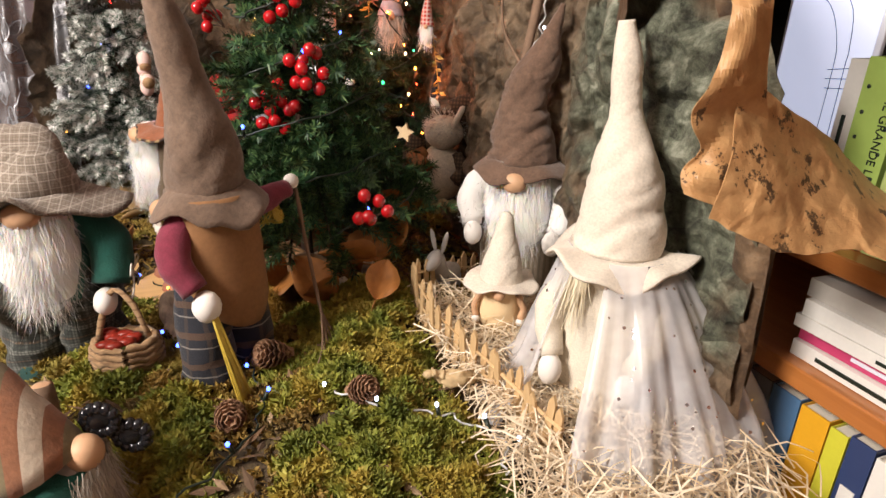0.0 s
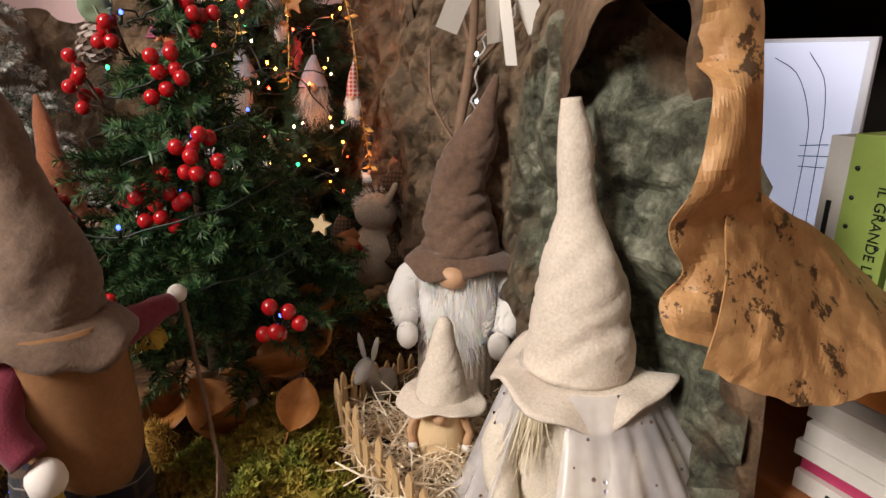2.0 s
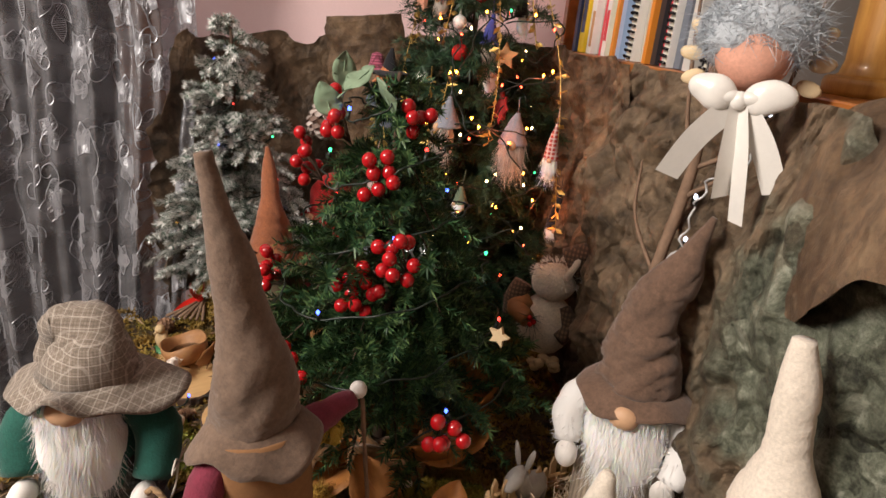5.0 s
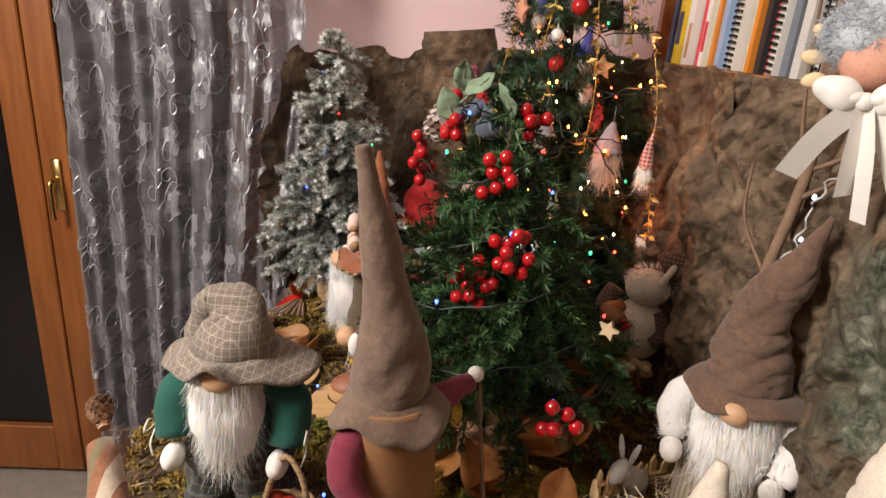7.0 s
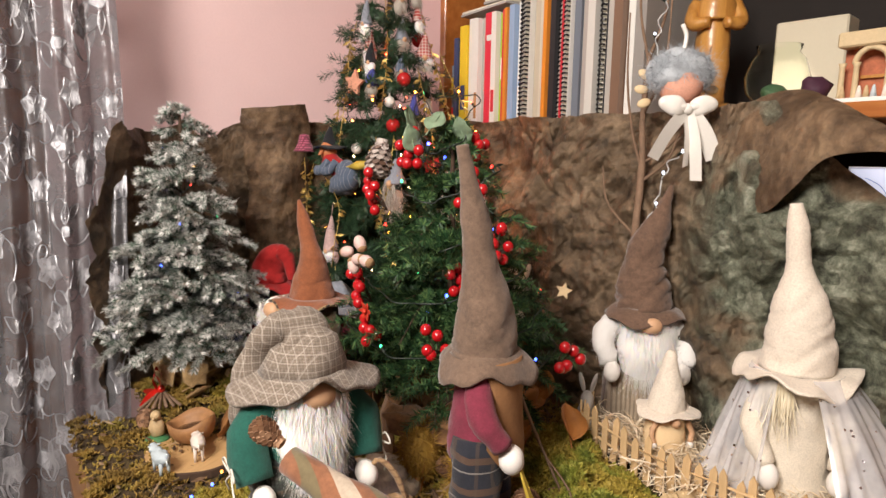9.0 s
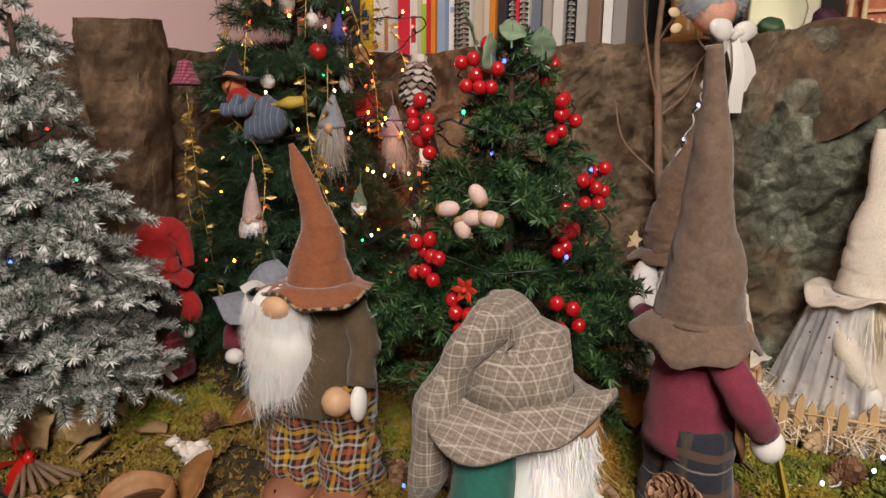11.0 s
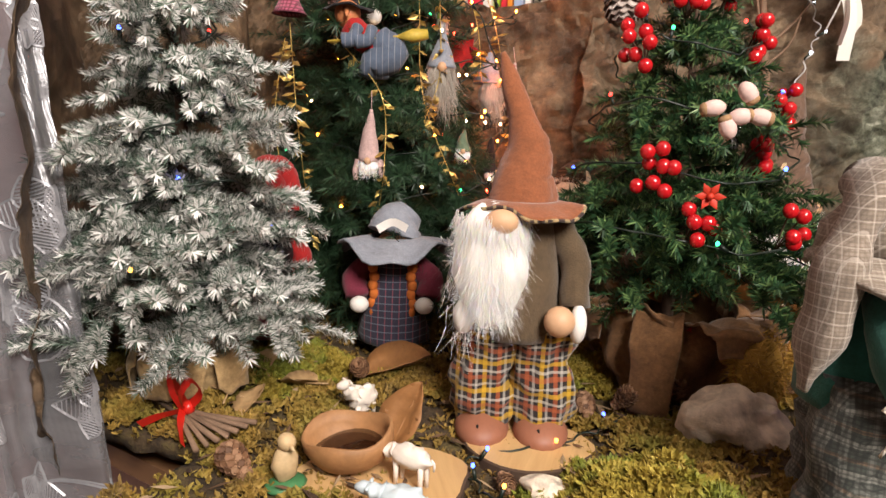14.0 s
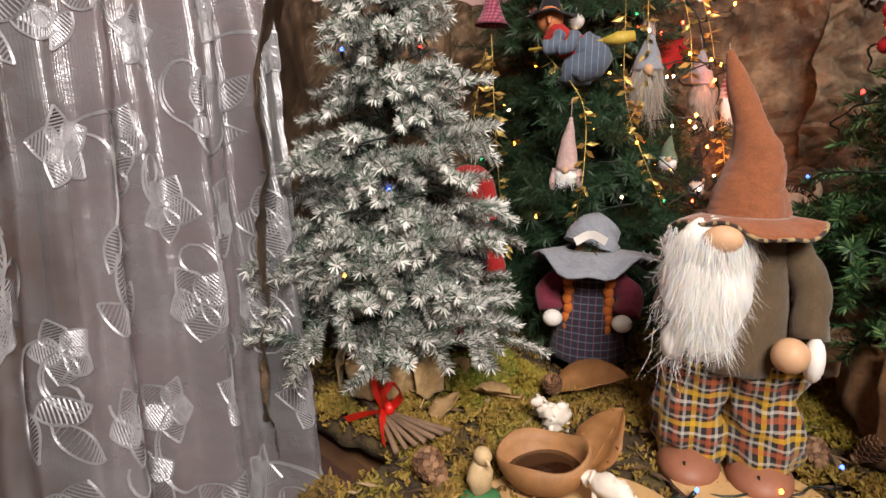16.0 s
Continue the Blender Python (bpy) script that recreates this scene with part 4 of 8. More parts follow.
M["plaid_grey"] = weave("grey_green_plaid", (0.05, 0.058, 0.05), [(2, 0.026, 0.22, 0.0, (0.34, 0.34, 0.3), 0.45), (2, 0.026, 0.12, 0.5, (0.2, 0.12, 0.07), 0.6), (0, 0.019, 0.3, 0.0, (0.3, 0.31, 0.28), 0.3), (1, 0.019, 0.3, 0.0, (0.3, 0.31, 0.28), 0.3), (0, 0.0042, 0.4, 0.0, (0.02, 0.022, 0.02), 0.5), (2, 0.0042, 0.4, 0.0, (0.02, 0.022, 0.02), 0.5), (1, 0.0042, 0.4, 0.0, (0.02, 0.022, 0.02), 0.4)], thread=260)
M["wicker"] = weave("straw_rope", (0.4, 0.25, 0.13), [(2, 0.01, 0.25, 0, (0.18, 0.1, 0.05), 0.7)], thread=200)
M["cord"] = plain("white_cord", (0.7, 0.66, 0.58), 0.8, 300, 0.1)
b = Build()
for sx in (-1, 1):
    limb(b, 1, [(sx * 0.03, 0, 0.02), (sx * 0.032, 0, 0.06), (sx * 0.03, 0, 0.1), (sx * 0.022, 0, 0.15)], [0.044, 0.04, 0.042, 0.036], 22, 0.012)
    b.add(*ball((sx * 0.032, -0.014, 0.015), (0.03, 0.046, 0.022), 14, 8), 7)
limb(b, 2, [(0, 0, 0.12), (0, 0, 0.18), (0, 0, 0.25)], [0.054, 0.05, 0.035], 18, 0.004)
beard(b, 3, rng, (0, -0.022, 0.238), 0.047, 0.125, 0.042, 1500, 0.05)
for sx in (-1, 1):
    limb(b, 2, [(sx * 0.042, 0, 0.225), (sx * 0.074, -0.01, 0.18), (sx * 0.072, -0.034, 0.135)], [0.022, 0.026, 0.022])
    b.add(*ball((sx * 0.066, -0.05, 0.118), (0.014, 0.022, 0.017), 12, 8), 4)
    for k in (-1, 1):
        b.add(*sweep(smooth_path([(sx * 0.097, -0.02, 0.145), (sx * 0.1, -0.02 + 0.016 * k, 0.16), (sx * 0.1, -0.02 + 0.03 * k, 0.15), (sx * 0.097, -0.02, 0.145)], 12), [0.0013] * 12, 5), 6)
        b.add(*sweep(smooth_path([(sx * 0.097, -0.02, 0.145), (sx * 0.099, -0.02 + 0.02 * k, 0.128), (sx * 0.094, -0.02 + 0.026 * k, 0.112)], 8), [0.0013] * 8, 5), 6)
b.add(*ball((0, -0.06, 0.24), (0.021, 0.013, 0.016), 14, 10), 5)
# hat: a creased cone folded over at the top, its broad tail hanging down at the side
nfold = 34
pp = smooth_path([(0.0, 0.0, 0.25), (0.002, 0.0, 0.285), (-0.002, 0.006, 0.3), (-0.016, 0.014, 0.312), (-0.036, 0.028, 0.285), (-0.05, 0.04, 0.24), (-0.06, 0.05, 0.195), (-0.066, 0.058, 0.145)], nfold)
rd = smooth_path([(0.05,), (0.041,), (0.033,), (0.027,), (0.029,), (0.029,), (0.025,), (0.013,)], nfold)[:, 0]
b.add(*sweep(pp, rd, 30, 0.6, 0.012, 24, 7.0), 0)
b.add(*sweep([(0.0, 0.0, 0.245), (0.006, -0.002, 0.275), (0.01, -0.002, 0.298), (0.006, 0.002, 0.312)], [0.052, 0.046, 0.032, 0.006], 30, 1, 0.014, 26, 3.0), 0)
vs, fs = [], []
for i in range(8):
    u = i / 7
    for k in range(60):
        a = 2 * math.pi * k / 60
        da = math.atan2(math.sin(a + math.pi / 2), math.cos(a + math.pi / 2))
        rad = 0.05 + (0.008 + 0.05 * max(0.0, math.cos(a)) ** 3 + 0.036 * max(0.0, -math.cos(a)) ** 3 + 0.03 * math.exp(-((da / 0.5) ** 2)) + 0.003 * math.sin(5 * a)) * u
        z = 0.258 - u * (0.026 * (1 - math.exp(-((da / 0.6) ** 2))) - 0.012 * math.exp(-((da / 0.2) ** 2))) + 0.012 * u * max(0.0, math.sin(a)) + 0.004 * u * math.sin(7 * a + 1)
        vs.append((rad * math.cos(a), rad * math.sin(a), z))
for i in range(7):
    for k in range(60):
        k2 = (k + 1) % 60
        fs.append((i * 60 + k, i * 60 + k2, (i + 1) * 60 + k2, (i + 1) * 60 + k))
b.add(*both_sides((vs, fs), 0.005), 0)
# rope basket on the arm
for i in range(7):
    z, rad = 0.028 + i * 0.0075, 0.034 + 0.006 * math.sin(i * 0.5)
    ring = [(0.085 + rad * math.cos(a), -0.075 + rad * 0.8 * math.sin(a), z + 0.002 * math.sin(a * 9)) for a in np.linspace(0, 6.2832, 29)]
    b.add(*sweep(ring, [0.0052] * 29, 7, 1, 0.002, 200), 8)
b.add(*ball((0.085, -0.075, 0.028), (0.032, 0.026, 0.006), 14, 6), 8)
b.add(*sweep(smooth_path([(0.055, -0.07, 0.075), (0.065, -0.06, 0.115), (0.08, -0.055, 0.135), (0.1, -0.065, 0.115), (0.113, -0.075, 0.075)], 16), [0.004] * 16, 7, 1, 0.002, 200), 8)
for k in range(12):
    b.add(*ball((0.085 + rng.normal(0, 0.015), -0.075 + rng.normal(0, 0.012), 0.075 + rng.uniform(0, 0.006)), (0.012, 0.008, 0.005), 8, 5), 9)
M["pepper"] = plain("dried_red_pods", (0.25, 0.02, 0.01), 0.35)
doll(b, [M["tweed"], M["plaid_grey"], M["green_cloth"], M["beard_white"], M["white_cloth"], M["nose"], M["cord"], M["dark_green"], M["wicker"], M["pepper"]], pose(1.134, 0.074, 0.955, 0, 0, 86), "gnome doll in tweed hat and green coat with rope basket")

# old man with rust hat and plaid trousers
M["plaid_yellow"] = weave("yellow_white_plaid", (0.02, 0.013, 0.013), [(0, 0.036, 0.15, 0.1, (0.72, 0.42, 0.02), 0.5), (0, 0.036, 0.15, 0.6, (0.45, 0.1, 0.03), 0.5), (0, 0.036, 0.09, 0.35, (0.8, 0.76, 0.68), 0.3), (0, 0.036, 0.09, 0.85, (0.8, 0.76, 0.68), 0.28), (2, 0.036, 0.15, 0.1, (0.72, 0.42, 0.02), 0.5), (2, 0.036, 0.15, 0.6, (0.45, 0.1, 0.03), 0.45), (2, 0.036, 0.09, 0.35, (0.8, 0.76, 0.68), 0.35), (2, 0.036, 0.09, 0.85, (0.8, 0.76, 0.68), 0.3)], thread=420)
M["olive_felt"] = weave("brown_olive_felt", (0.1, 0.066, 0.035), thread=380, sheen=0.25)
M["clay_shoe"] = plain("clay_leather_shoe", (0.3, 0.12, 0.07), 0.55, 200, 0.12, 20, 0.15)
M["trim"] = weave("striped_hat_trim", (0.05, 0.03, 0.025), [(0, 0.012, 0.3, 0, (0.45, 0.33, 0.16), 0.7), (1, 0.012, 0.3, 0.3, (0.45, 0.33, 0.16), 0.7)])
b = Build()
for sx in (-1, 1):
    limb(b, 1, [(sx * 0.038, -0.004, 0.022), (sx * 0.04, -0.002, 0.045), (sx * 0.041, 0, 0.07), (sx * 0.036, 0.002, 0.095), (sx * 0.033, 0.003, 0.13), (sx * 0.026, 0, 0.18)], [0.037, 0.044, 0.043, 0.036, 0.042, 0.044], 40, 0.016, 1.0, 3.0 * sx)
    b.add(*ball((sx * 0.038, -0.028, 0.017), (0.036, 0.05, 0.022), 16, 10), 6)
    b.add(*sweep([(sx * 0.038 - 0.005, -0.06, 0.033), (sx * 0.038, -0.075, 0.021)], [0.002, 0.0015], 5), 7)
limb(b, 2, [(0, 0.004, 0.14), (0, 0.004, 0.21), (0, 0.004, 0.3)], [0.06, 0.055, 0.044], 20, 0.006)
for sx in (-1, 1):
    limb(b, 2, [(sx * 0.044, 0, 0.285), (sx * 0.068, -0.01, 0.24), (sx * 0.07, -0.03, 0.185)], [0.02, 0.02, 0.018], 14, 0.006)
b.add(*ball((0.074, -0.045, 0.168), (0.011, 0.016, 0.025), 12, 8), 4)
b.add(*ball((0.05, -0.06, 0.174), (0.019, 0.019, 0.019), 14, 10), 5)
b.add(*ball((-0.066, -0.045, 0.17), (0.014, 0.02, 0.022), 12, 8), 4)
beard(b, 3, rng, (-0.036, -0.03, 0.3), 0.047, 0.135, 0.045, 3600, 0.045, 0.0008, 0.35)
rr, ww, ll = [], [], []
for _ in range(220):
    q = rng.uniform(0, 1)
    rr.append((-0.062 + rng.normal(0, 0.012), -0.045 + rng.normal(0, 0.012), 0.27 - 0.13 * q)), ww.append((-0.3 + rng.normal(0, 0.25), -0.1 + rng.normal(0, 0.2), -0.8)), ll.append(rng.uniform(0.016, 0.032))
b.add(*strands(rng, rr, ww, ll, 0.0007, 0.1, 0.2), 3)
b.add(*ball((-0.025, -0.07, 0.293), (0.02, 0.012, 0.015), 14, 10), 5)
cone_hat(b, 0, [(0, 0, 0.312), (0, 0, 0.345), (0.003, 0, 0.38), (-0.005, 0, 0.415), (-0.02, 0, 0.452), (-0.034, 0, 0.492)], [0.046, 0.038, 0.028, 0.019, 0.012, 0.004], (0.076, 0.01, 0.007, 0.002), rough=0.01, seed=4.0, freq=26)
ring = [(0.076 * math.cos(a) * (1 + 0.07 * math.sin(3 * a + 4) + 0.03 * math.sin(7 * a + 4)), 0.076 * math.sin(a) * (1 + 0.07 * math.sin(3 * a + 4) + 0.03 * math.sin(7 * a + 4)), 0.302 + 0.007 * math.sin(3 * a + 8) + 0.0028 * math.sin(8 * a + 4)) for a in np.linspace(0, 6.2832, 61)]
b.add(*sweep(ring, [0.0024] * 61, 6), 8)
doll(b, [M["felt_rust"], M["plaid_yellow"], M["olive_felt"], M["beard_white"], M["white_cloth"], M["nose"], M["clay_shoe"], M["near_black"], M["trim"]], pose(0.79, 0.235, 0.905, 0, 0, 13), "old gnome doll with rust hat, white beard, plaid trousers")


# ---- trees ----
def needles_on(rng, pts, per_m, length, width, lean=0.55):
    """Single needles all round a twig: returns vertices and faces."""
    v, f = [], []
    for a, c in zip(pts[:-1], pts[1:]):
        d = Vector(c - a)
        ln = d.length
        d.normalize()
        for _ in range(max(1, int(ln * per_m))):
            p = Vector(a) + d * ln * rng.uniform()
            s = d.cross(Vector(rng.normal(size=3))).normalized()
            w = (s + d * (lean + rng.normal(0, 0.2)) + Vector((0, 0, 0.12))).normalized()
            q = w.cross(d).normalized() * width
            n = len(v)
            tip = p + w * length * rng.uniform(0.65, 1.15)
            mid = p + (tip - p) * 0.6
            v += [p - q * 0.5, p + q * 0.5, mid + q * 0.55, tip, mid - q * 0.55]
            f.append((n, n + 1, n + 2, n + 3, n + 4))
    return v, f


def conifer(place, label, height, radius, base, levels, per_level, mats, seed, per_m=1400, nlen=0.019, nwid=0.0013, droop=0.25, snow=False, trunk_r=0.012, top_r=0.03, taper=0.85):
    rng = np.random.default_rng(seed)
    t = thing("christmas_tree", place, label, "tree")
    Build().add(*sweep(smooth_path([(0, 0, 0), (0.004, 0, height * 0.5), (0, 0, height)], 12), np.linspace(trunk_r, 0.003, 12), 8, 1, 0.002, 60)).done("trunk", M["bark"], t)
    crown, tips, wires = Build(), Build(), Build()
    for k in range(levels):
        u = k / (levels - 1)
        z = base + (height - base - 0.015) * u
        r = radius * (1 - u) ** taper + top_r * u
        cnt = max(4, int(per_level * (1 - 0.55 * u)))
        for i in range(cnt):
            a = 2 * math.pi * (i + rng.uniform(-0.3, 0.3)) / cnt + k * 1.1
            ln = r * rng.uniform(0.72, 1.12)
            d = Vector((math.cos(a), math.sin(a), 0))
            up = 0.25 + 0.6 * u
            p0 = Vector((0, 0, z + rng.uniform(-0.6, 0.6) * (height - base) / levels))
            up += rng.uniform(-0.25, 0.25)
            main = smooth_path([p0, p0 + d * ln * 0.5 + Vector((0, 0, ln * up * 0.3)), p0 + d * ln + Vector((0, 0, ln * (up * 0.35 - droop)))], 8)
            wires.add(*sweep(main, np.linspace(0.0022, 0.001, 8), 5))
            twigs = [main]
            for s in range(int(2 + ln / 0.028)):
                j = rng.integers(2, 7)
                side = Vector((-d.y, d.x, 0)) * (1 if s % 2 else -1)
                tl = ln * rng.uniform(0.28, 0.5) + 0.012
                q = Vector(main[j])
                w = (d * rng.uniform(0.5, 1.1) + side * rng.uniform(0.4, 1.0) + Vector((0, 0, rng.uniform(-0.35, 0.45)))).normalized()
                twigs.append(smooth_path([q, q + w * tl * 0.6, q + w * tl + Vector((0, 0, -droop * tl * 0.4))], 5))
            for tw in twigs:
                crown.add(*needles_on(rng, tw, per_m, nlen, nwid))
                if snow:
                    m = len(tw)
                    tips.add(*needles_on(rng, tw[m // 4 :], per_m * 1.25, nlen * 0.95, nwid * 1.2, 0.7))
    tagged(crown.done("crown", mats[0], t, False), kind="stuff")
    tagged(wires.done("wirework", M["bark"], t), kind="stuff")
    if snow:
        tips.done("snow_flock", mats[1], t, False, "white flocked needle tips")
    return t


M["bark"] = plain("brown_wire_bark", (0.07, 0.04, 0.025), 0.9, 100, 0.3, 30, 0.5)
M["needle_green"] = islands("green_needles", [(0, (0.01, 0.035, 0.013)), (0.6, (0.03, 0.09, 0.032)), (1, (0.15, 0.24, 0.08))], 0.5)
M["needle_dark"] = islands("dark_needles", [(0, (0.01, 0.028, 0.014)), (1, (0.045, 0.1, 0.045))], 0.5)
M["needle_frost"] = islands("grey_green_needles", [(0, (0.03, 0.07, 0.045)), (0.5, (0.13, 0.19, 0.14)), (1, (0.45, 0.49, 0.45))], 0.8)
M["flock"] = islands("white_flock", [(0, (0.74, 0.73, 0.71)), (1, (0.93, 0.92, 0.9))], 0.95)
berry_tree = conifer(pose(0.98, 0.42, 0.95, 0, 0, 20), "green artificial christmas tree with red berries and acorns", 0.6, 0.215, 0.17, 11, 10, [M["needle_green"]], 11, per_m=1700, nlen=0.016, nwid=0.0019, droop=0.35, taper=1.15)
tall_tree = conifer(pose(0.42, 0.62, 0.9), "tall dark artificial christmas tree covered with ornaments", 1.03, 0.24, 0.12, 20, 12, [M["needle_dark"]], 12, top_r=0.055, nlen=0.024)
snow_tree = conifer(pose(0.37, 0.11, 0.95), "snow-flocked grey-green artificial christmas tree", 0.615, 0.16, 0.11, 12, 12, [M["needle_frost"], M["flock"]], 13, per_m=2500, nlen=0.0145, nwid=0.0012, snow=True, droop=0.3)


# ---- moss, straw, fence ----
def moss_sheet(name, seed, count, inside_fn, mat, label, size=0.006, rise=0.01):
    """Cushions of short branching fronds over a stretch of ground."""
    rng = np.random.default_rng(seed)
    v, f = [], []
    made = 0
    while made < count:
        x, y = rng.uniform(0.18, 1.62), rng.uniform(-0.15, 0.8)
        k = inside_fn(x, y)
        if not inside(x, y) or rng.uniform() > k:
            continue
        made += 1
        lump = 0.5 + 0.6 * noise.noise(Vector((x * 30, y * 30, seed))) + 0.35 * noise.noise(Vector((x * 75, y * 75, seed)))
        z = ground_z(x, y) + rise * lump * k + rng.uniform(0, 0.003)
        for _ in range(4):
            d = Vector((rng.normal(0, 0.7), rng.normal(0, 0.7), rng.uniform(0.25, 1.0))).normalized()
            s = d.cross(Vector(rng.normal(size=3))).normalized()
            ln, w = size * rng.uniform(0.7, 1.6), size * rng.uniform(0.16, 0.3)
            p = Vector((x, y, z)) + Vector((rng.normal(0, 0.002), rng.normal(0, 0.002), 0))
            n = len(v)
            e = s.cross(d) * w
            v += [p - s * w, p + s * w + e, p + d * ln * 0.6 + s * w * 0.9, p + d * ln, p + d * ln * 0.6 - s * w * 0.9 - e]
            f.append((n, n + 1, n + 2, n + 3, n + 4))
    return tagged(Build().add(v, f).done(name, mat, smooth=False), label, "moss", kind="stuff")


def lumpy(x, y, sd, cut):
    return max(0.0, min(1.0, (noise.noise(Vector((x * 7, y * 7, sd))) + 0.35 * noise.noise(Vector((x * 22, y * 22, sd))) - cut) * 5 + 0.5))


def blob(x, y, cx, cy, r):
    d = math.hypot(x - cx, y - cy) / r
    return max(0.0, min(1.0, 1.6 * (1 - d) + 0.9 * noise.noise(Vector((x * 20, y * 20, 3)))))


def green_area(x, y):
    g = max(blob(x, y, 1.2, 0.45, 0.14), blob(x, y, 1.5, 0.44, 0.13), blob(x, y, 0.96, 0.07, 0.12), blob(x, y, 1.33, 0.42, 0.12), blob(x, y, 0.86, 0.42, 0.1), blob(x, y, 1.38, 0.18, 0.1), blob(x, y, 1.24, 0.13, 0.08), blob(x, y, 0.45, 0.24, 0.1))
    return g if x < 1.22 or y < 0.53 else 0.0


def ochre_area(x, y):
    if x > 1.2 and y > 0.53:
        return 0.0
    if 0.62 < x < 0.93 and -0.02 < y < 0.24:
        return 0.12
    return max(0.1, lumpy(x, y, 8.0, 0.05)) * (1 - 0.8 * green_area(x, y))


M["moss_green"] = islands("green_moss", [(0, (0.045, 0.06, 0.008)), (0.5, (0.15, 0.18, 0.02)), (1, (0.36, 0.35, 0.06))], 0.7, patch=14, patch_stops=[(0.34, (0.08, 0.11, 0.01)), (0.47, (0.24, 0.25, 0.028)), (0.58, (0.42, 0.28, 0.04))])
M["moss_ochre"] = islands("dry_ochre_moss", [(0, (0.1, 0.055, 0.01)), (0.5, (0.27, 0.165, 0.03)), (1, (0.45, 0.32, 0.08))], 0.75, patch=11, patch_stops=[(0.36, (0.055, 0.035, 0.014)), (0.48, (0.3, 0.18, 0.032)), (0.68, (0.2, 0.19, 0.026))])
moss_sheet("green_moss", 1, 26000, green_area, M["moss_green"], "thick green and yellow moss cushions", 0.0078, 0.03)
moss_sheet("dry_moss", 2, 24000, ochre_area, M["moss_ochre"], "dry ochre moss covering the display", 0.0074, 0.02)


def leaf_litter():
    rng = np.random.default_rng(5)
    v, f = [], []
    made = 0
    while made < 900:
        x, y = rng.uniform(0.18, 1.6), rng.uniform(-0.15, 0.78)
        if not inside(x, y) or (x > 1.22 and y > 0.53):
            continue
        made += 1
        z = ground_z(x, y) + 0.012
        a, ln, w = rng.uniform(0, 6.28), rng.uniform(0.006, 0.02), rng.uniform(0.0015, 0.005)
        d, s = Vector((math.cos(a), math.sin(a), rng.normal(0, 0.3))), Vector((-math.sin(a), math.cos(a), rng.normal(0, 0.4)))
        p = Vector((x, y, z))
        n = len(v)
        v += [p - d * ln, p + s * w, p + d * ln, p - s * w, p + Vector((0, 0, 0.002))]
        f += [(n, n + 1, n + 4), (n + 1, n + 2, n + 4), (n + 2, n + 3, n + 4), (n + 3, n, n + 4)]
    m = islands("bark_chips", [(0, (0.04, 0.022, 0.012)), (0.6, (0.16, 0.09, 0.045)), (1, (0.34, 0.24, 0.14))], 0.85)
    tagged(Build().add(v, f).done("bark_chips", m, smooth=False), "scattered bark chips and dry bits", "litter", kind="stuff")


leaf_litter()


def in_stable(x, y):
    return (1.2 < x < 1.62 and 0.55 < y < 0.79 + 0.0) or (1.1 < x < 1.25 and 0.68 < y < 0.78)


def straw():
    rng = np.random.default_rng(6)
    b = Build()
    made = 0
    while made < 3000:
        x, y = rng.uniform(1.1, 1.66), rng.uniform(0.53, 0.8)
        if not (in_stable(x, y) or (x > 1.52 and y > 0.5)):
            continue
        made += 1
        z = ground_z(min(x, 1.6), y) + rng.uniform(0.004, 0.034)
        a, ln = rng.uniform(0, 6.28), rng.uniform(0.018, 0.05)
        d = Vector((math.cos(a), math.sin(a), rng.normal(0, 0.25))) * ln
        c = Vector((x, y, z))
        k = Vector((rng.normal(0, 0.35) * ln, rng.normal(0, 0.35) * ln, abs(rng.normal(0, 0.3)) * ln))
        pts = smooth_path([c - d, c + k, c + d], 6)
        b.add(*ribbon(pts, rng.uniform(0.0011, 0.0022), (rng.normal(0, 0.5), rng.normal(0, 0.5), 1)))
    m = islands("pale_wood_straw", [(0, (0.55, 0.4, 0.24)), (0.5, (0.8, 0.66, 0.47)), (1, (0.88, 0.78, 0.62))], 0.6)
    M["straw"] = m
    tagged(b.done("straw", m), "pale curly wood-wool straw filling the stable floor", "straw", kind="stuff")


straw()


def fence(points, label):
    t = thing("fence", pose(0, 0, 0), label, "fence")
    M.setdefault("pale_wood", wood("pale_craft_wood", (0.5, 0.33, 0.16), (0.68, 0.47, 0.25), 0.7, 30, 2, 0.0))
    p = smooth_path(points, 200)
    d = np.r_[0, np.cumsum(np.hypot(*np.diff(p[:, :2], axis=0).T))]
    k = 0
    for s in np.arange(0.006, d[-1], 0.019):
        i = int(np.searchsorted(d, s))
        x, y = p[min(i, 199)][:2]
        q, r = p[max(i - 3, 0)], p[min(i + 3, 199)]
        a = math.degrees(math.atan2(r[1] - q[1], r[0] - q[0]))
        z = ground_z(min(x, 1.6), y)
        h = 0.068 + 0.006 * math.sin(k * 2.3)
        w = 0.0055
        v = [(-w, -0.0016, -0.02), (w, -0.0016, -0.02), (w, -0.0016, h - 0.01), (0, -0.0016, h), (-w, -0.0016, h - 0.01)]
        v += [(x0, 0.0016, z0) for x0, _, z0 in v]
        f = [(0, 1, 2, 3, 4), (9, 8, 7, 6, 5)] + [(i0, (i0 + 1) % 5 + 5 - 5, (i0 + 1) % 5 + 5, i0 + 5) for i0 in range(5)]
        Build().add(v, [tuple(reversed(q0)) for q0 in f]).done("picket", M["pale_wood"], t, False, place=pose(x, y, z + 0.006, 4 * math.sin(k * 1.7), 5 * math.sin(k * 3.1), a))
        k += 1
    for lift in (0.026, 0.05):
        rail = [(x, y, ground_z(min(x, 1.6), y) + lift) for x, y in p[::10, :2]]
        Build().add(*sweep(rail, [0.0032] * len(rail), 4, 0.5)).done("rail", M["pale_wood"], t, False)


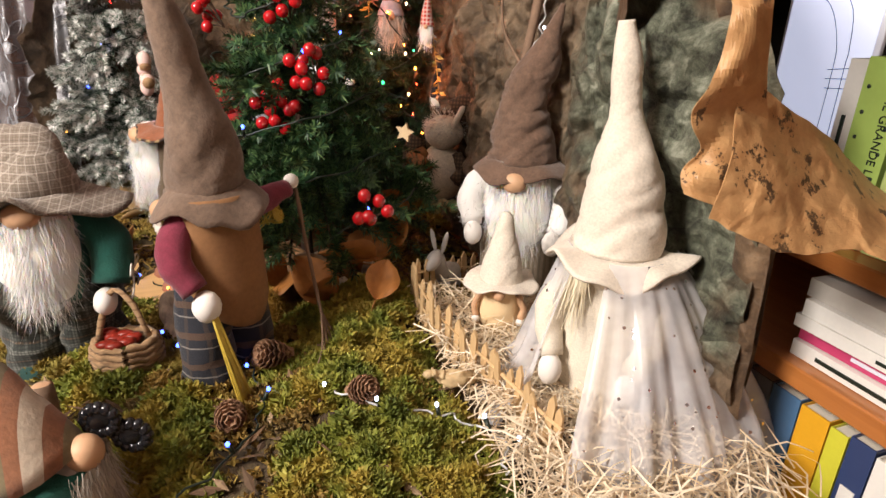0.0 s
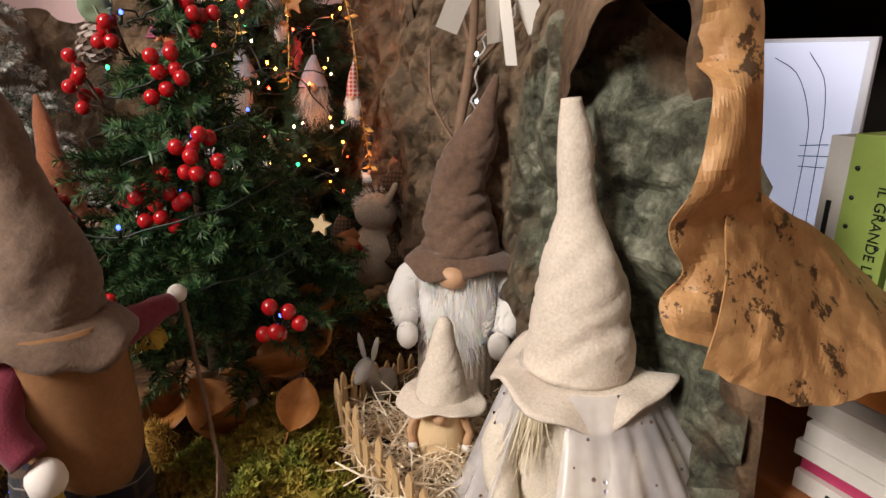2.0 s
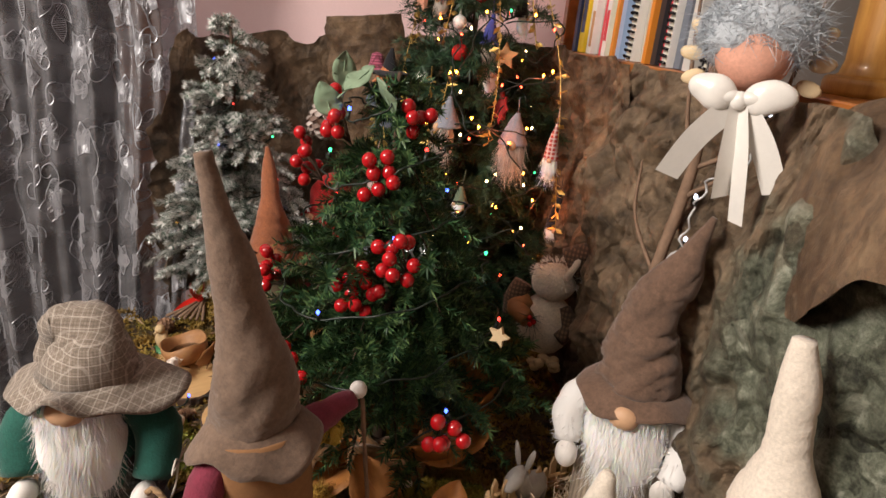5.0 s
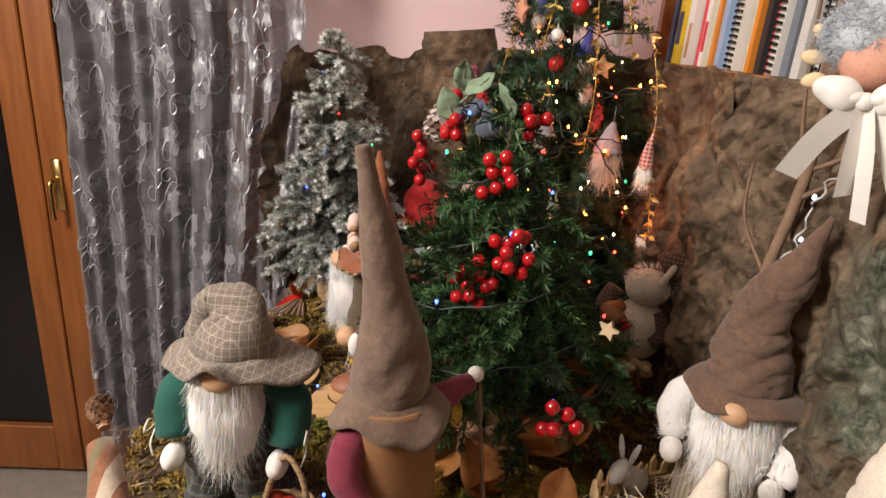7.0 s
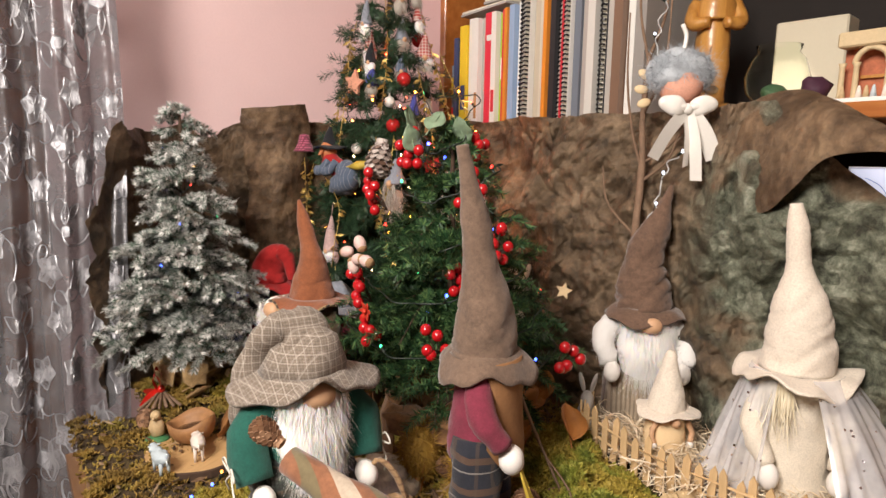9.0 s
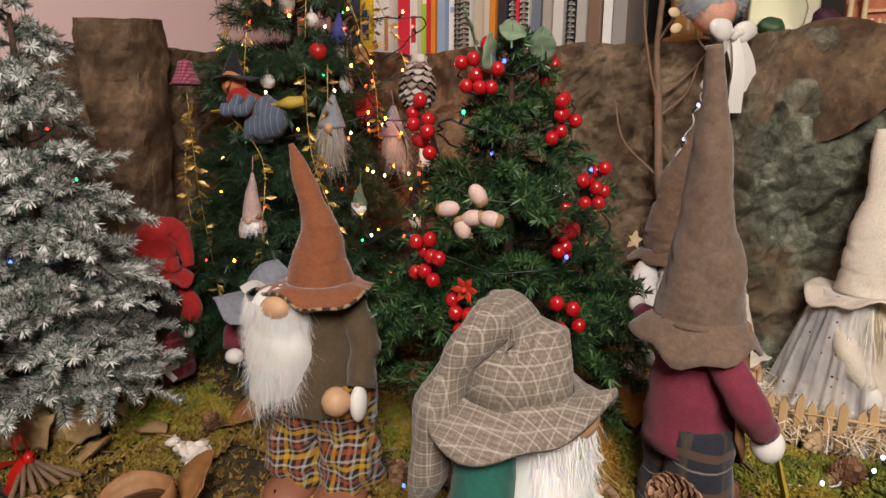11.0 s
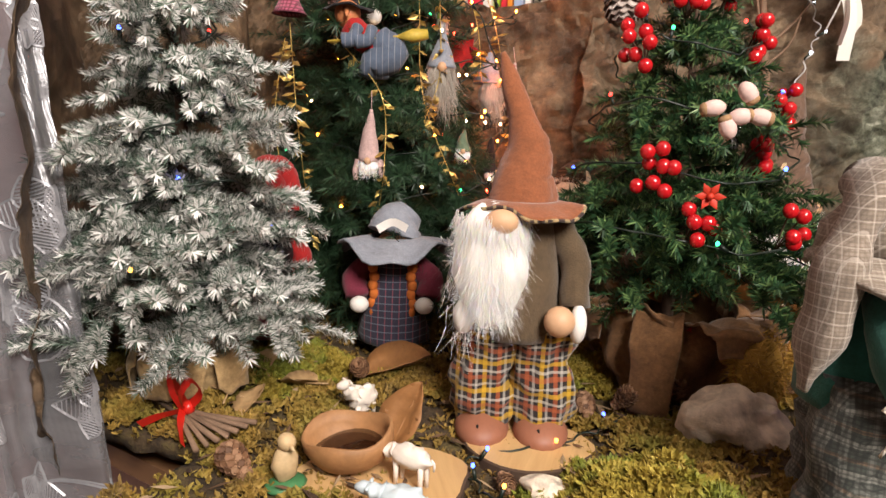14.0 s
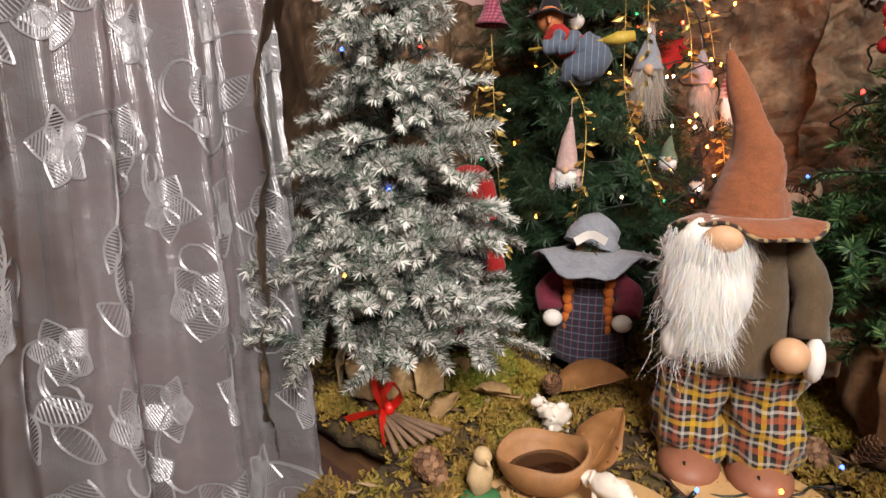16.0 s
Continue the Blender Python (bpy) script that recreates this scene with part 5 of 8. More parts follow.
fence([(1.098, 0.69), (1.13, 0.625), (1.19, 0.55)], "pale wooden picket fence round the stable")
fence([(1.2, 0.54), (1.29, 0.545), (1.4, 0.572), (1.5, 0.583), (1.56, 0.592)], "pale wooden picket fence along the straw")


# ---- forest finds ----
def pinecone(place, size, label="open brown pine cone lying on the moss", snow=False):
    b = Build()
    rows = 9
    for i in range(rows):
        u = i / (rows - 1)
        r = size * (0.42 * math.sin(0.35 + 2.5 * (1 - u) ** 0.9) + 0.08)
        n = max(5, int(12 * r / (size * 0.5)))
        for k in range(n):
            a = 2 * math.pi * (k + 0.5 * (i % 2)) / n
            d = Vector((math.cos(a), math.sin(a), 0.15 + 0.75 * u)).normalized()
            s = Vector((-math.sin(a), math.cos(a), 0))
            p = Vector((0, 0, size * (0.1 + 0.95 * u)))
            up = s.cross(d) * -1
            w = size * 0.15
            q = [p, p + d * r * 0.7 + s * w, p + d * r * 1.05 + s * w * 0.6 + up * 0.06 * size, p + d * r * 1.12 + up * 0.1 * size, p + d * r * 1.05 - s * w * 0.6 + up * 0.06 * size, p + d * r * 0.7 - s * w]
            b.add(*both_sides((q, [(0, 1, 2, 3, 4, 5)]), size * 0.035), 0)
    b.add(*sweep([(0, 0, 0), (0, 0, size)], [size * 0.2, size * 0.08], 8), 0)
    ob = b.done("pine_cone", M["cone"], smooth=False, place=place)
    return tagged(ob, label, "pine cone", "pine cones")


M["cone"] = islands("pine_cone_scale", [(0, (0.08, 0.035, 0.016)), (0.6, (0.22, 0.11, 0.055)), (1, (0.36, 0.21, 0.12))], 0.7)
first = pinecone(pose(1.285, 0.35, ground_z(1.285, 0.35) + 0.018, 70, 0, 20), 0.04)
for x, y, rx, rz, sc in ((1.4, 0.4, 60, 120, 0.9), (1.205, 0.17, 80, 60, 0.9), (0.56, 0.255, 50, 10, 0.8), (0.89, 0.265, 75, 200, 0.85), (0.92, 0.3, 40, 80, 0.8), (0.81, 0.1, 90, 30, 0.6), (1.145, 0.32, 60, 300, 0.8), (1.265, 0.29, 80, 150, 0.8), (1.36, 0.27, 75, 90, 0.95), (0.565, -0.03, 70, 250, 0.95), (0.965, 0.345, 60, 10, 0.8), (1.0, 0.33, 30, 10, 0.7)):
    q = copy_thing(first, pose(x, y, ground_z(x, y) + 0.016, rx, 0, rz) @ Matrix.Scale(sc, 4))
    q.scale = (sc, sc, sc)


def stone(place, r, label):
    v, f = ball((0, 0, 0), r, 56, 36, 0.45, 22)
    v = [Vector(p) + Vector(p).normalized() * (0.008 * noise.noise(Vector(p) * 55) - 0.012 * max(0.0, 0.3 - noise.voronoi(Vector(p) * 60)[0][0])) for p in v]
    return tagged(Build().add(v, f).done("stone", M["limestone"], place=place), label, "stone")


M["limestone"] = plain("pitted_limestone", (0.66, 0.57, 0.46), 0.9, 90, 0.5, 40, 0.8, dist=0.004)
M["quartz"] = plain("pale_pink_stone", (0.62, 0.48, 0.4), 0.7, 90, 0.2, 40, 0.5)
stone(pose(1.075, 0.235, 0.966, 0, 0, 20), (0.07, 0.046, 0.044), "pitted grey-beige limestone lump beside the sack")
stone(pose(0.86, 0.075, 0.925, 0, 0, -10), (0.03, 0.018, 0.014), "small pale pink stone beside the light cable")
stone(pose(1.13, 0.44, 1.03, 0, 0, -10), (0.02, 0.016, 0.014), "small pale stone in the moss")


def moss_ball(place, r, label):
    rng = np.random.default_rng(int(place.translation.x * 1000))
    b = Build()
    b.add(*ball((0, 0, 0), (r * 0.8, r * 0.8, r * 1.25), 14, 10, 0.2, 30))
    rr, ww, ll = [], [], []
    for _ in range(1500):
        d = Vector(rng.normal(size=3)).normalized()
        rr.append((d.x * r * 0.85, d.y * r * 0.85, d.z * r * 1.3)), ww.append(d + Vector(rng.normal(0, 0.7, 3))), ll.append(rng.uniform(0.006, 0.014))
    b.add(*strands(rng, rr, ww, ll, 0.0016, 0.1, 0.5, 2))
    return tagged(b.done("reindeer_moss", M["moss_gold"], place=place), label, "moss")


M["moss_gold"] = islands("golden_reindeer_moss", [(0, (0.2, 0.1, 0.012)), (1, (0.46, 0.27, 0.04))], 0.8)
moss_ball(pose(1.09, 0.285, 1.02), 0.036, "golden tuft of reindeer moss behind the stone")
moss_ball(pose(0.83, 0.46, 0.97), 0.03, "golden tuft of reindeer moss in the shade")
moss_ball(pose(1.15, 0.33, 1.0), 0.03, "golden tuft of reindeer moss beside the shepherd")


def dry_leaf(place, size, label, mat, curl=0.4, serrate=True):
    v, f = [], []
    n = 14
    for i in range(n + 1):
        u = i / n
        w = math.sin(math.pi * u ** 0.8) ** 0.8 * size * 0.36
        if serrate and i % 2:
            w *= 1.14
        for k, s in enumerate((-1, -0.5, 0, 0.5, 1)):
            v.append((s * w, size * (u - 0.5), abs(s) * w * curl + curl * size * 0.4 * (u - 0.5) ** 2 + 0.004 * noise.noise(Vector((s * 3, u * 6, size * 90)))))
    for i in range(n):
        for k in range(4):
            a = i * 5 + k
            f.append((a, a + 1, a + 6, a + 5))
    b = Build().add(*both_sides((v, f), 0.0006))
    b.add(*sweep([(0, -size * 0.75, 0.0), (0, -size * 0.5, 0), (0, size * 0.4, 0.001)], [0.0014, 0.0012, 0.0006], 5))
    return tagged(b.done("dry_leaf", mat, place=place), label, "leaf", "dry leaves")


M["leaf_brown"] = plain("dry_brown_leaf", (0.3, 0.14, 0.05), 0.55, 120, 0.25, 30, 0.4)
M["leaf_tan"] = plain("dry_tan_leaf", (0.42, 0.27, 0.13), 0.6, 120, 0.25, 30, 0.4)
M["leaf_orange"] = plain("rusty_orange_leaf", (0.36, 0.14, 0.03), 0.6, 120, 0.3, 25, 0.4)
dry_leaf(pose(0.69, 0.11, 0.965, 62, 10, -25), 0.085, "large curled brown dry leaf propped beside the nutshell bowl", M["leaf_brown"], 0.45, False)
dry_leaf(pose(0.6, 0.29, 0.943, 22, 12, -78), 0.12, "long curled brown dry leaf before the girl doll", M["leaf_brown"], 0.6, False)
dry_leaf(pose(0.375, 0.13, 0.985, 25, 20, 60), 0.085, "tan serrated chestnut leaf under the snowy tree", M["leaf_tan"], 0.2)
dry_leaf(pose(0.43, 0.13, 0.965, 10, -20, 20), 0.09, "tan dry leaf under the snowy tree", M["leaf_tan"], 0.5)
for i, (x, y) in enumerate(((0.48, 0.1), (0.42, 0.2), (0.5, 0.17), (0.36, 0.2))):
    dry_leaf(pose(x, y, ground_z(x, y) + 0.02, 20 - 12 * i, 15 * i - 20, 50 * i), 0.06, "small tan dry leaf on the moss", M["leaf_tan"], 0.5)
for i in range(9):
    a = i * 0.7
    dry_leaf(pose(1.03 + 0.07 * math.cos(a), 0.5 + 0.07 * math.sin(a), 1.055 + 0.012 * (i % 4), 40 * math.sin(i * 2.1), 30 * math.cos(i * 1.3), 40 * i), 0.09, "rusty orange dry leaf under the berry tree", M["leaf_orange"], 0.8, False)


for x, y, z, rx, ry, rz, sz in ((1.1, 0.36, 1.03, 30, 20, 40, 0.1), (1.15, 0.4, 1.045, 50, -20, 110, 0.09), (1.13, 0.46, 1.06, 20, 30, 200, 0.1), (1.19, 0.42, 1.04, 60, 10, 300, 0.08), (1.09, 0.3, 1.0, 40, -30, 20, 0.08), (1.21, 0.49, 1.06, 35, 20, 70, 0.07)):
    dry_leaf(pose(x, y, z, rx, ry, rz), sz, "rusty orange dry leaf curled under the berry tree", M["leaf_orange"], 0.8, False)


def log_piece(place, length, r, label):
    b = Build()
    b.add(*sweep(smooth_path([(0, 0, 0), (0.003, 0, length * 0.5), (0, 0, length)], 8), [r * 1.1, r, r, r, r * 0.97, r, r, r], 12, 1, r * 0.2, 60), 0)
    b.add(*ball((0, 0, length), (r * 0.92, r * 0.92, 0.0012), 14, 4), 1)
    return tagged(b.done("twig_log", [M["twig"], M["nose"]], place=place), label, "log")


log_piece(pose(1.335, 0.092, 0.975, 4, -6, 0), 0.075, 0.011, "short upright stick with a fresh-cut top")


def bundle(place):
    t = thing("twig_bundle", place, "bundle of brown twigs tied with a red satin ribbon", "twig bundle")
    M["red_satin"] = plain("red_satin_ribbon", (0.62, 0.02, 0.012), 0.35, 200, 0.12, 30, 0.1)
    for i in range(7):
        a = (i - 3) * 0.07
        Build().add(*sweep([(-0.055, (i - 3) * 0.004 - a * 0.05, 0.004 + 0.003 * (i % 3)), (0, (i - 3) * 0.0026, 0.006 + 0.003 * (i % 2)), (0.058, (i - 3) * 0.004 + a * 0.1, 0.004)], [0.0028, 0.003, 0.0026], 7, 1, 0.001, 90)).done("twig", M["twig"], t)
    rb = Build()
    for s in (-1, 1):
        rb.add(*(ribbon(smooth_path([(0, -0.006, 0.016), (s * 0.006, -0.012, 0.034), (s * 0.016, -0.008, 0.05), (s * 0.02, 0.0, 0.036), (0, 0, 0.016)], 16), 0.009, (0.2 * s, 1, 0.1))))
        rb.add(*(ribbon(smooth_path([(0, -0.006, 0.015), (s * 0.016, -0.02, 0.01), (s * 0.034, -0.03, 0.0)], 10), 0.009, (0, 0.8, 0.6))))
    rb.add(*ball((0, 0, 0.016), 0.007, 10, 6))
    rb.done("bow", M["red_satin"], t, True, "red satin bow")


bundle(pose(0.437, 0.03, ground_z(0.45, 0.03) + 0.012, 0, 0, -14) @ Matrix.Scale(1.25, 4))


def slice_of_wood(place, r, label):
    b = Build()
    n = 36
    ring = [(r * (1 + 0.06 * math.sin(3 * a) + 0.03 * math.sin(7 * a)) * math.cos(a), r * 0.8 * (1 + 0.06 * math.sin(3 * a)) * math.sin(a)) for a in np.linspace(0, 2 * math.pi, n, endpoint=False)]
    v = [(x * 1.0, y * 1.0, 0) for x, y in ring] + [(x, y, 0.014) for x, y in ring] + [(x * 0.97, y * 0.97, 0.016) for x, y in ring]
    f = []
    for l in range(2):
        for k in range(n):
            f.append((l * n + k, l * n + (k + 1) % n, l * n + n + (k + 1) % n, l * n + n + k))
    b.add(v, f, 0)
    b.add([v[2 * n + k] for k in range(n)], [tuple(range(n))], 1)
    return tagged(b.done("wood_slice", [M["bark"], M["disc"]], smooth=False, place=place), label, "wood slice")


M["disc"] = wood("pale_wood_slice_face", (0.5, 0.3, 0.13), (0.66, 0.43, 0.2), 0.55, 10, 1, 0.1)
slice_of_wood(pose(0.82, 0.185, 0.903), 0.085, "pale round slice of wood under the old gnome")
slice_of_wood(pose(0.69, 0.035, 0.905, 0, 0, 30), 0.1, "pale round slice of wood under the nutshell bowl")


def nut_bowl(place):
    t = thing("nutshell_bowl", place, "brown coconut-like nutshell bowl with dark liquid", "bowl")
    prof = [(0.0, 0.0), (0.024, 0.002), (0.042, 0.013), (0.051, 0.03), (0.052, 0.046), (0.049, 0.047), (0.046, 0.032), (0.034, 0.015), (0.0, 0.008)]
    n = 28
    v = [(r * math.cos(a) * (1 + 0.05 * math.sin(2 * a)), r * 0.85 * math.sin(a), z + 0.004 * math.sin(3 * a) * (z > 0.03)) for r, z in prof for a in np.linspace(0, 2 * math.pi, n, endpoint=False)]
    f = [(i * n + k, i * n + (k + 1) % n, (i + 1) * n + (k + 1) % n, (i + 1) * n + k) for i in range(len(prof) - 1) for k in range(n)]
    Build().add(v, f).done("shell", M["shell"], t)
    Build().add(*ball((0, 0, 0.024), (0.043, 0.036, 0.0015), 24, 4)).done("liquid", M["liquid"], t, True, "dark glossy liquid")


M["shell"] = plain("brown_nutshell", (0.34, 0.17, 0.07), 0.6, 120, 0.3, 40, 0.5)
M["liquid"] = plain("dark_tea", (0.03, 0.01, 0.004), 0.05, 50, 0.1, 10, 0.0)
nut_bowl(pose(0.648, 0.05, 0.922, 8, -6, 0))


# ---- little animals ----
def four_legs(name, place, mat, label, body, head, woolly=0.0, legs=0.02):
    """A small standing figurine facing -x, as one mesh."""
    b = Build()
    bx, by, bz = body
    b.add(*ball((0, 0, legs + bz), (bx, by, bz), 20, 14, woolly, 160))
    b.add(*sweep(smooth_path([(-bx * 0.7, 0, legs + bz * 1.2), (-bx * 1.1, 0, legs + bz * (1.2 + 0.5 * head)), (-bx * 1.3, 0, legs + bz * (1.2 + 0.7 * head))], 8), np.linspace(by * 0.7, by * 0.45, 8), 10, 1, woolly * 0.02, 160))
    hz = legs + bz * (1.2 + 0.75 * head)
    b.add(*ball((-bx * 1.42, 0, hz), (by * 0.75, by * 0.5, by * 0.5), 12, 8, woolly * 0.5, 160))
    for s in (-1, 1):
        b.add(*ball((-bx * 1.22, s * by * 0.55, hz + by * 0.28), (by * 0.16, by * 0.36, by * 0.16), 8, 5))
        for x in (-0.6, 0.62):
            b.add(*sweep([(x * bx, s * by * 0.5, legs + bz * 0.6), (x * bx, s * by * 0.5, 0)], [by * 0.28, by * 0.2], 7))
    b.add(*sweep(smooth_path([(bx * 0.95, 0, legs + bz * 1.3), (bx * 1.12, 0, legs + bz), (bx * 1.1, 0, legs + bz * 0.4)], 6), np.linspace(by * 0.16, by * 0.1, 6), 6))
    return tagged(b.done(name, mat, place=place), label, "figurine", "animal figurines")


M["white_resin"] = plain("white_painted_resin", (0.78, 0.7, 0.62), 0.6, 120, 0.1, 60, 0.3)
M["tan_resin"] = plain("tan_painted_resin", (0.55, 0.4, 0.22), 0.6, 150, 0.25, 60, 0.4)
M["blue_resin"] = plain("pale_blue_resin", (0.5, 0.58, 0.62), 0.6, 120, 0.1, 60, 0.3)
M["grey_resin"] = plain("grey_painted_resin", (0.42, 0.4, 0.38), 0.6, 150, 0.15, 60, 0.3)
four_legs("sheep_figurine", pose(0.724, 0.037, 0.921, 0, 0, -12), M["white_resin"], "white toy lamb drinking from the nutshell bowl", (0.026, 0.0125, 0.013), -0.5, 0.3, 0.02)
four_legs("sheep_figurine", pose(0.6, 0.172, 0.915, 0, 0, 60), M["white_resin"], "white curly toy sheep beside a pine cone", (0.02, 0.014, 0.018), 1.6, 0.5, 0.012)
four_legs("sheep_figurine", pose(0.74, -0.03, 0.921, 0, 0, 8), M["blue_resin"], "pale blue toy sheep on the wood slice", (0.026, 0.013, 0.013), 0.4, 0.3, 0.015)
four_legs("sheep_figurine", pose(1.395, 0.535, ground_z(1.39, 0.53) + 0.002, 0, 0, 75), M["tan_resin"], "cream toy sheep beside the picket fence", (0.024, 0.011, 0.011), 0.5, 0.4, 0.01)
four_legs("sheep_figurine", pose(0.955, 0.53, ground_z(0.95, 0.53) + 0.01, 0, 0, 60), M["white_resin"], "white toy sheep under the berry tree", (0.024, 0.012, 0.012), 0.8, 0.4, 0.012)
b = Build()
b.add(*ball((0, 0, 0.03), (0.017, 0.03, 0.02), 14, 10)).add(*sweep(smooth_path([(0, -0.02, 0.035), (0, -0.034, 0.06), (0, -0.038, 0.075)], 8), np.linspace(0.013, 0.011, 8), 10))
b.add(*ball((0, -0.05, 0.072), (0.0115, 0.022, 0.0125), 12, 8, turn=Euler((radians(25), 0, 0)).to_matrix()))
for s in (-1, 1):
    b.add(*ball((s * 0.01, -0.034, 0.098), (0.0045, 0.003, 0.02), 8, 8, turn=Euler((0, radians(s * 14), 0)).to_matrix()))
    for y in (-0.018, 0.02):
        b.add(*sweep([(s * 0.009, y, 0.025), (s * 0.009, y, 0)], [0.005, 0.004], 7))
tagged(b.done("donkey_figurine", M["grey_resin"], place=pose(1.135, 0.625, 0.99, 0, 0, 40)), "grey toy donkey with long ears behind the fence", "figurine", "animal figurines")
b = Build()
b.add(*ball((0, 0, 0.03), (0.015, 0.012, 0.022), 12, 10, 0.2, 80), 0).add(*ball((0, -0.004, 0.056), (0.01, 0.011, 0.01), 10, 8), 0).add(*sweep([(0, -0.012, 0.055), (0, -0.021, 0.052)], [0.004, 0.001], 6), 0)
b.add(*ball((0, 0, 0.006), (0.024, 0.02, 0.007), 16, 6), 1)
M["green_base"] = plain("green_painted_base", (0.06, 0.2, 0.08), 0.5)
tagged(b.done("goose_figurine", [M["tan_resin"], M["green_base"]], place=pose(0.598, -0.01, 0.915, 0, 0, 60)), "small tan toy goose on a green base", "figurine", "animal figurines")


# ---- light string ----
def light_string(points, label, colours, seed, every=11):
    rng = np.random.default_rng(seed)
    t = thing("light_string", pose(0, 0, 0), label, "light string")
    p = smooth_path(points, len(points) * 12)
    q = [Vector(a) + Vector((0.004 * math.sin(i), 0.004 * math.cos(i * 1.3), 0.002 * math.sin(i * 0.7))) for i, a in enumerate(p)]
    Build().add(*sweep(q, [0.0014] * len(q), 5)).done("cable", M["cable"], t)
    for i in range(5, len(q), every):
        c = q[i]
        d = Vector((rng.normal(0, 0.6), rng.normal(0, 0.6), 1)).normalized()
        soc = Build().add(*sweep([c, c + d * 0.012], [0.0024, 0.0026], 6)).done("socket", M["cable"], t)
        Build().add(*ball(c + d * 0.015, (0.0024, 0.0024, 0.0032), 8, 6)).done("bulb", colours[(i // every) % len(colours)], soc)
    return t


M["cable"] = plain("dark_green_cable", (0.01, 0.018, 0.013), 0.45)
M["clear_cable"] = plain("clear_silver_cable", (0.55, 0.55, 0.55), 0.2, 200, 0.1)
M["led_blue"] = glow("blue_led", (0.06, 0.12, 1.0), 9)
M["led_red"] = glow("red_led", (1.0, 0.04, 0.03), 7)
M["led_amber"] = glow("amber_led", (1.0, 0.4, 0.06), 7)
M["led_green"] = glow("green_led", (0.05, 0.9, 0.3), 5)
M["led_white"] = glow("cool_white_led", (0.7, 0.8, 1.0), 5)


def on_ground(pts, lift=0.016):
    return [(x, y, ground_z(x, y) + lift) for x, y in pts]


light_string(on_ground([(0.93, 0.27), (0.87, 0.2), (0.77, 0.12), (0.8, 0.06), (0.86, 0.03), (0.93, -0.02)], 0.014), "dark cable with small blue lamps lying across the moss", [M["led_blue"], M["led_amber"], M["led_blue"]], 1)
light_string(on_ground([(1.15, 0.18), (1.2, 0.22), (1.3, 0.3), (1.42, 0.29), (1.5, 0.2)]), "dark cable with blue lamps in the moss", [M["led_blue"]], 2)
light_string(on_ground([(1.36, 0.36), (1.44, 0.42), (1.47, 0.5), (1.52, 0.54), (1.56, 0.52)], 0.024), "clear cable with white lamps over the moss", [M["led_white"]], 3)


# ---- berries, acorns and stars on the berry tree ----
M["berry"] = plain("glossy_red_berry", (0.42, 0.008, 0.012), 0.16, 80, 0.2, 40, 0.05, coat=0.6)
M["acorn"] = plain("frosted_pink_acorn", (0.62, 0.44, 0.4), 0.7, 250, 0.12, 60, 0.3)
M["acorn_cap"] = plain("acorn_cap", (0.3, 0.18, 0.09), 0.8, 250, 0.3, 60, 0.6)
M["star_wood"] = plain("pale_star_wood", (0.72, 0.55, 0.33), 0.6, 150, 0.1, 40, 0.1)
BERRY = Build().add(*ball((0, 0, 0), (0.0092, 0.0092, 0.0096), 14, 10)).done("berry", M["berry"]).data
bpy.data.objects.remove(bpy.data.objects["berry"])


def berry_spray(c, out, n, seed, label="spray of glossy red artificial berries on the tree"):
    """Berries on short wires that fan out from a stem; out is the way they face."""
    rng = np.random.default_rng(seed)
    c, out = Vector(c), Vector(out).normalized()
    t = thing("berry_spray", Matrix.Translation(c - out * 0.03), label, "berries", "berry sprays")
    side, up = out.cross(Vector((0, 0, 1))).normalized(), Vector((0, 0, 1))
    st = Build()
    for i in range(n):
        a, q = i * 2.399963, math.sqrt((i + 0.5) / n)
        p = out * (0.028 + rng.uniform(-0.01, 0.01)) + side * (0.0095 * math.sqrt(n) * q * math.cos(a)) + up * (0.0115 * math.sqrt(n) * q * math.sin(a) + 0.004 * rng.normal())
        st.add(*sweep(smooth_path([(0, 0, -0.03), p * 0.5 + Vector((0, 0, -0.012)), p], 6), [0.0011] * 6, 5))
        ob = new("berry", BERRY)
        ob.parent, ob.location = t, p
    st.done("stem", M["bark"], t)


for i, (c, out, n) in enumerate((
    ((1.075, 0.375, 1.285), (1, -0.2, 0), 10), ((1.215, 0.478, 1.172), (1, -0.1, 0), 6), ((0.945, 0.252, 1.262), (0.1, -1, 0), 8),
    ((0.975, 0.335, 1.492), (0.3, -0.8, 0.3), 9), ((0.908, 0.297, 1.421), (-0.4, -0.8, 0.1), 8), ((1.065, 0.395, 1.432), (0.7, -0.4, 0.2), 7),
    ((1.105, 0.42, 1.344), (0.8, -0.5, 0), 9), ((1.112, 0.29, 1.197), (0.6, -0.8, 0), 5), ((1.03, 0.44, 1.5), (0.8, 0.2, 0.4), 5),
    ((1.0, 0.24, 1.2), (0.4, -0.9, -0.2), 5))):
    berry_spray(c, out, n, 100 + i)


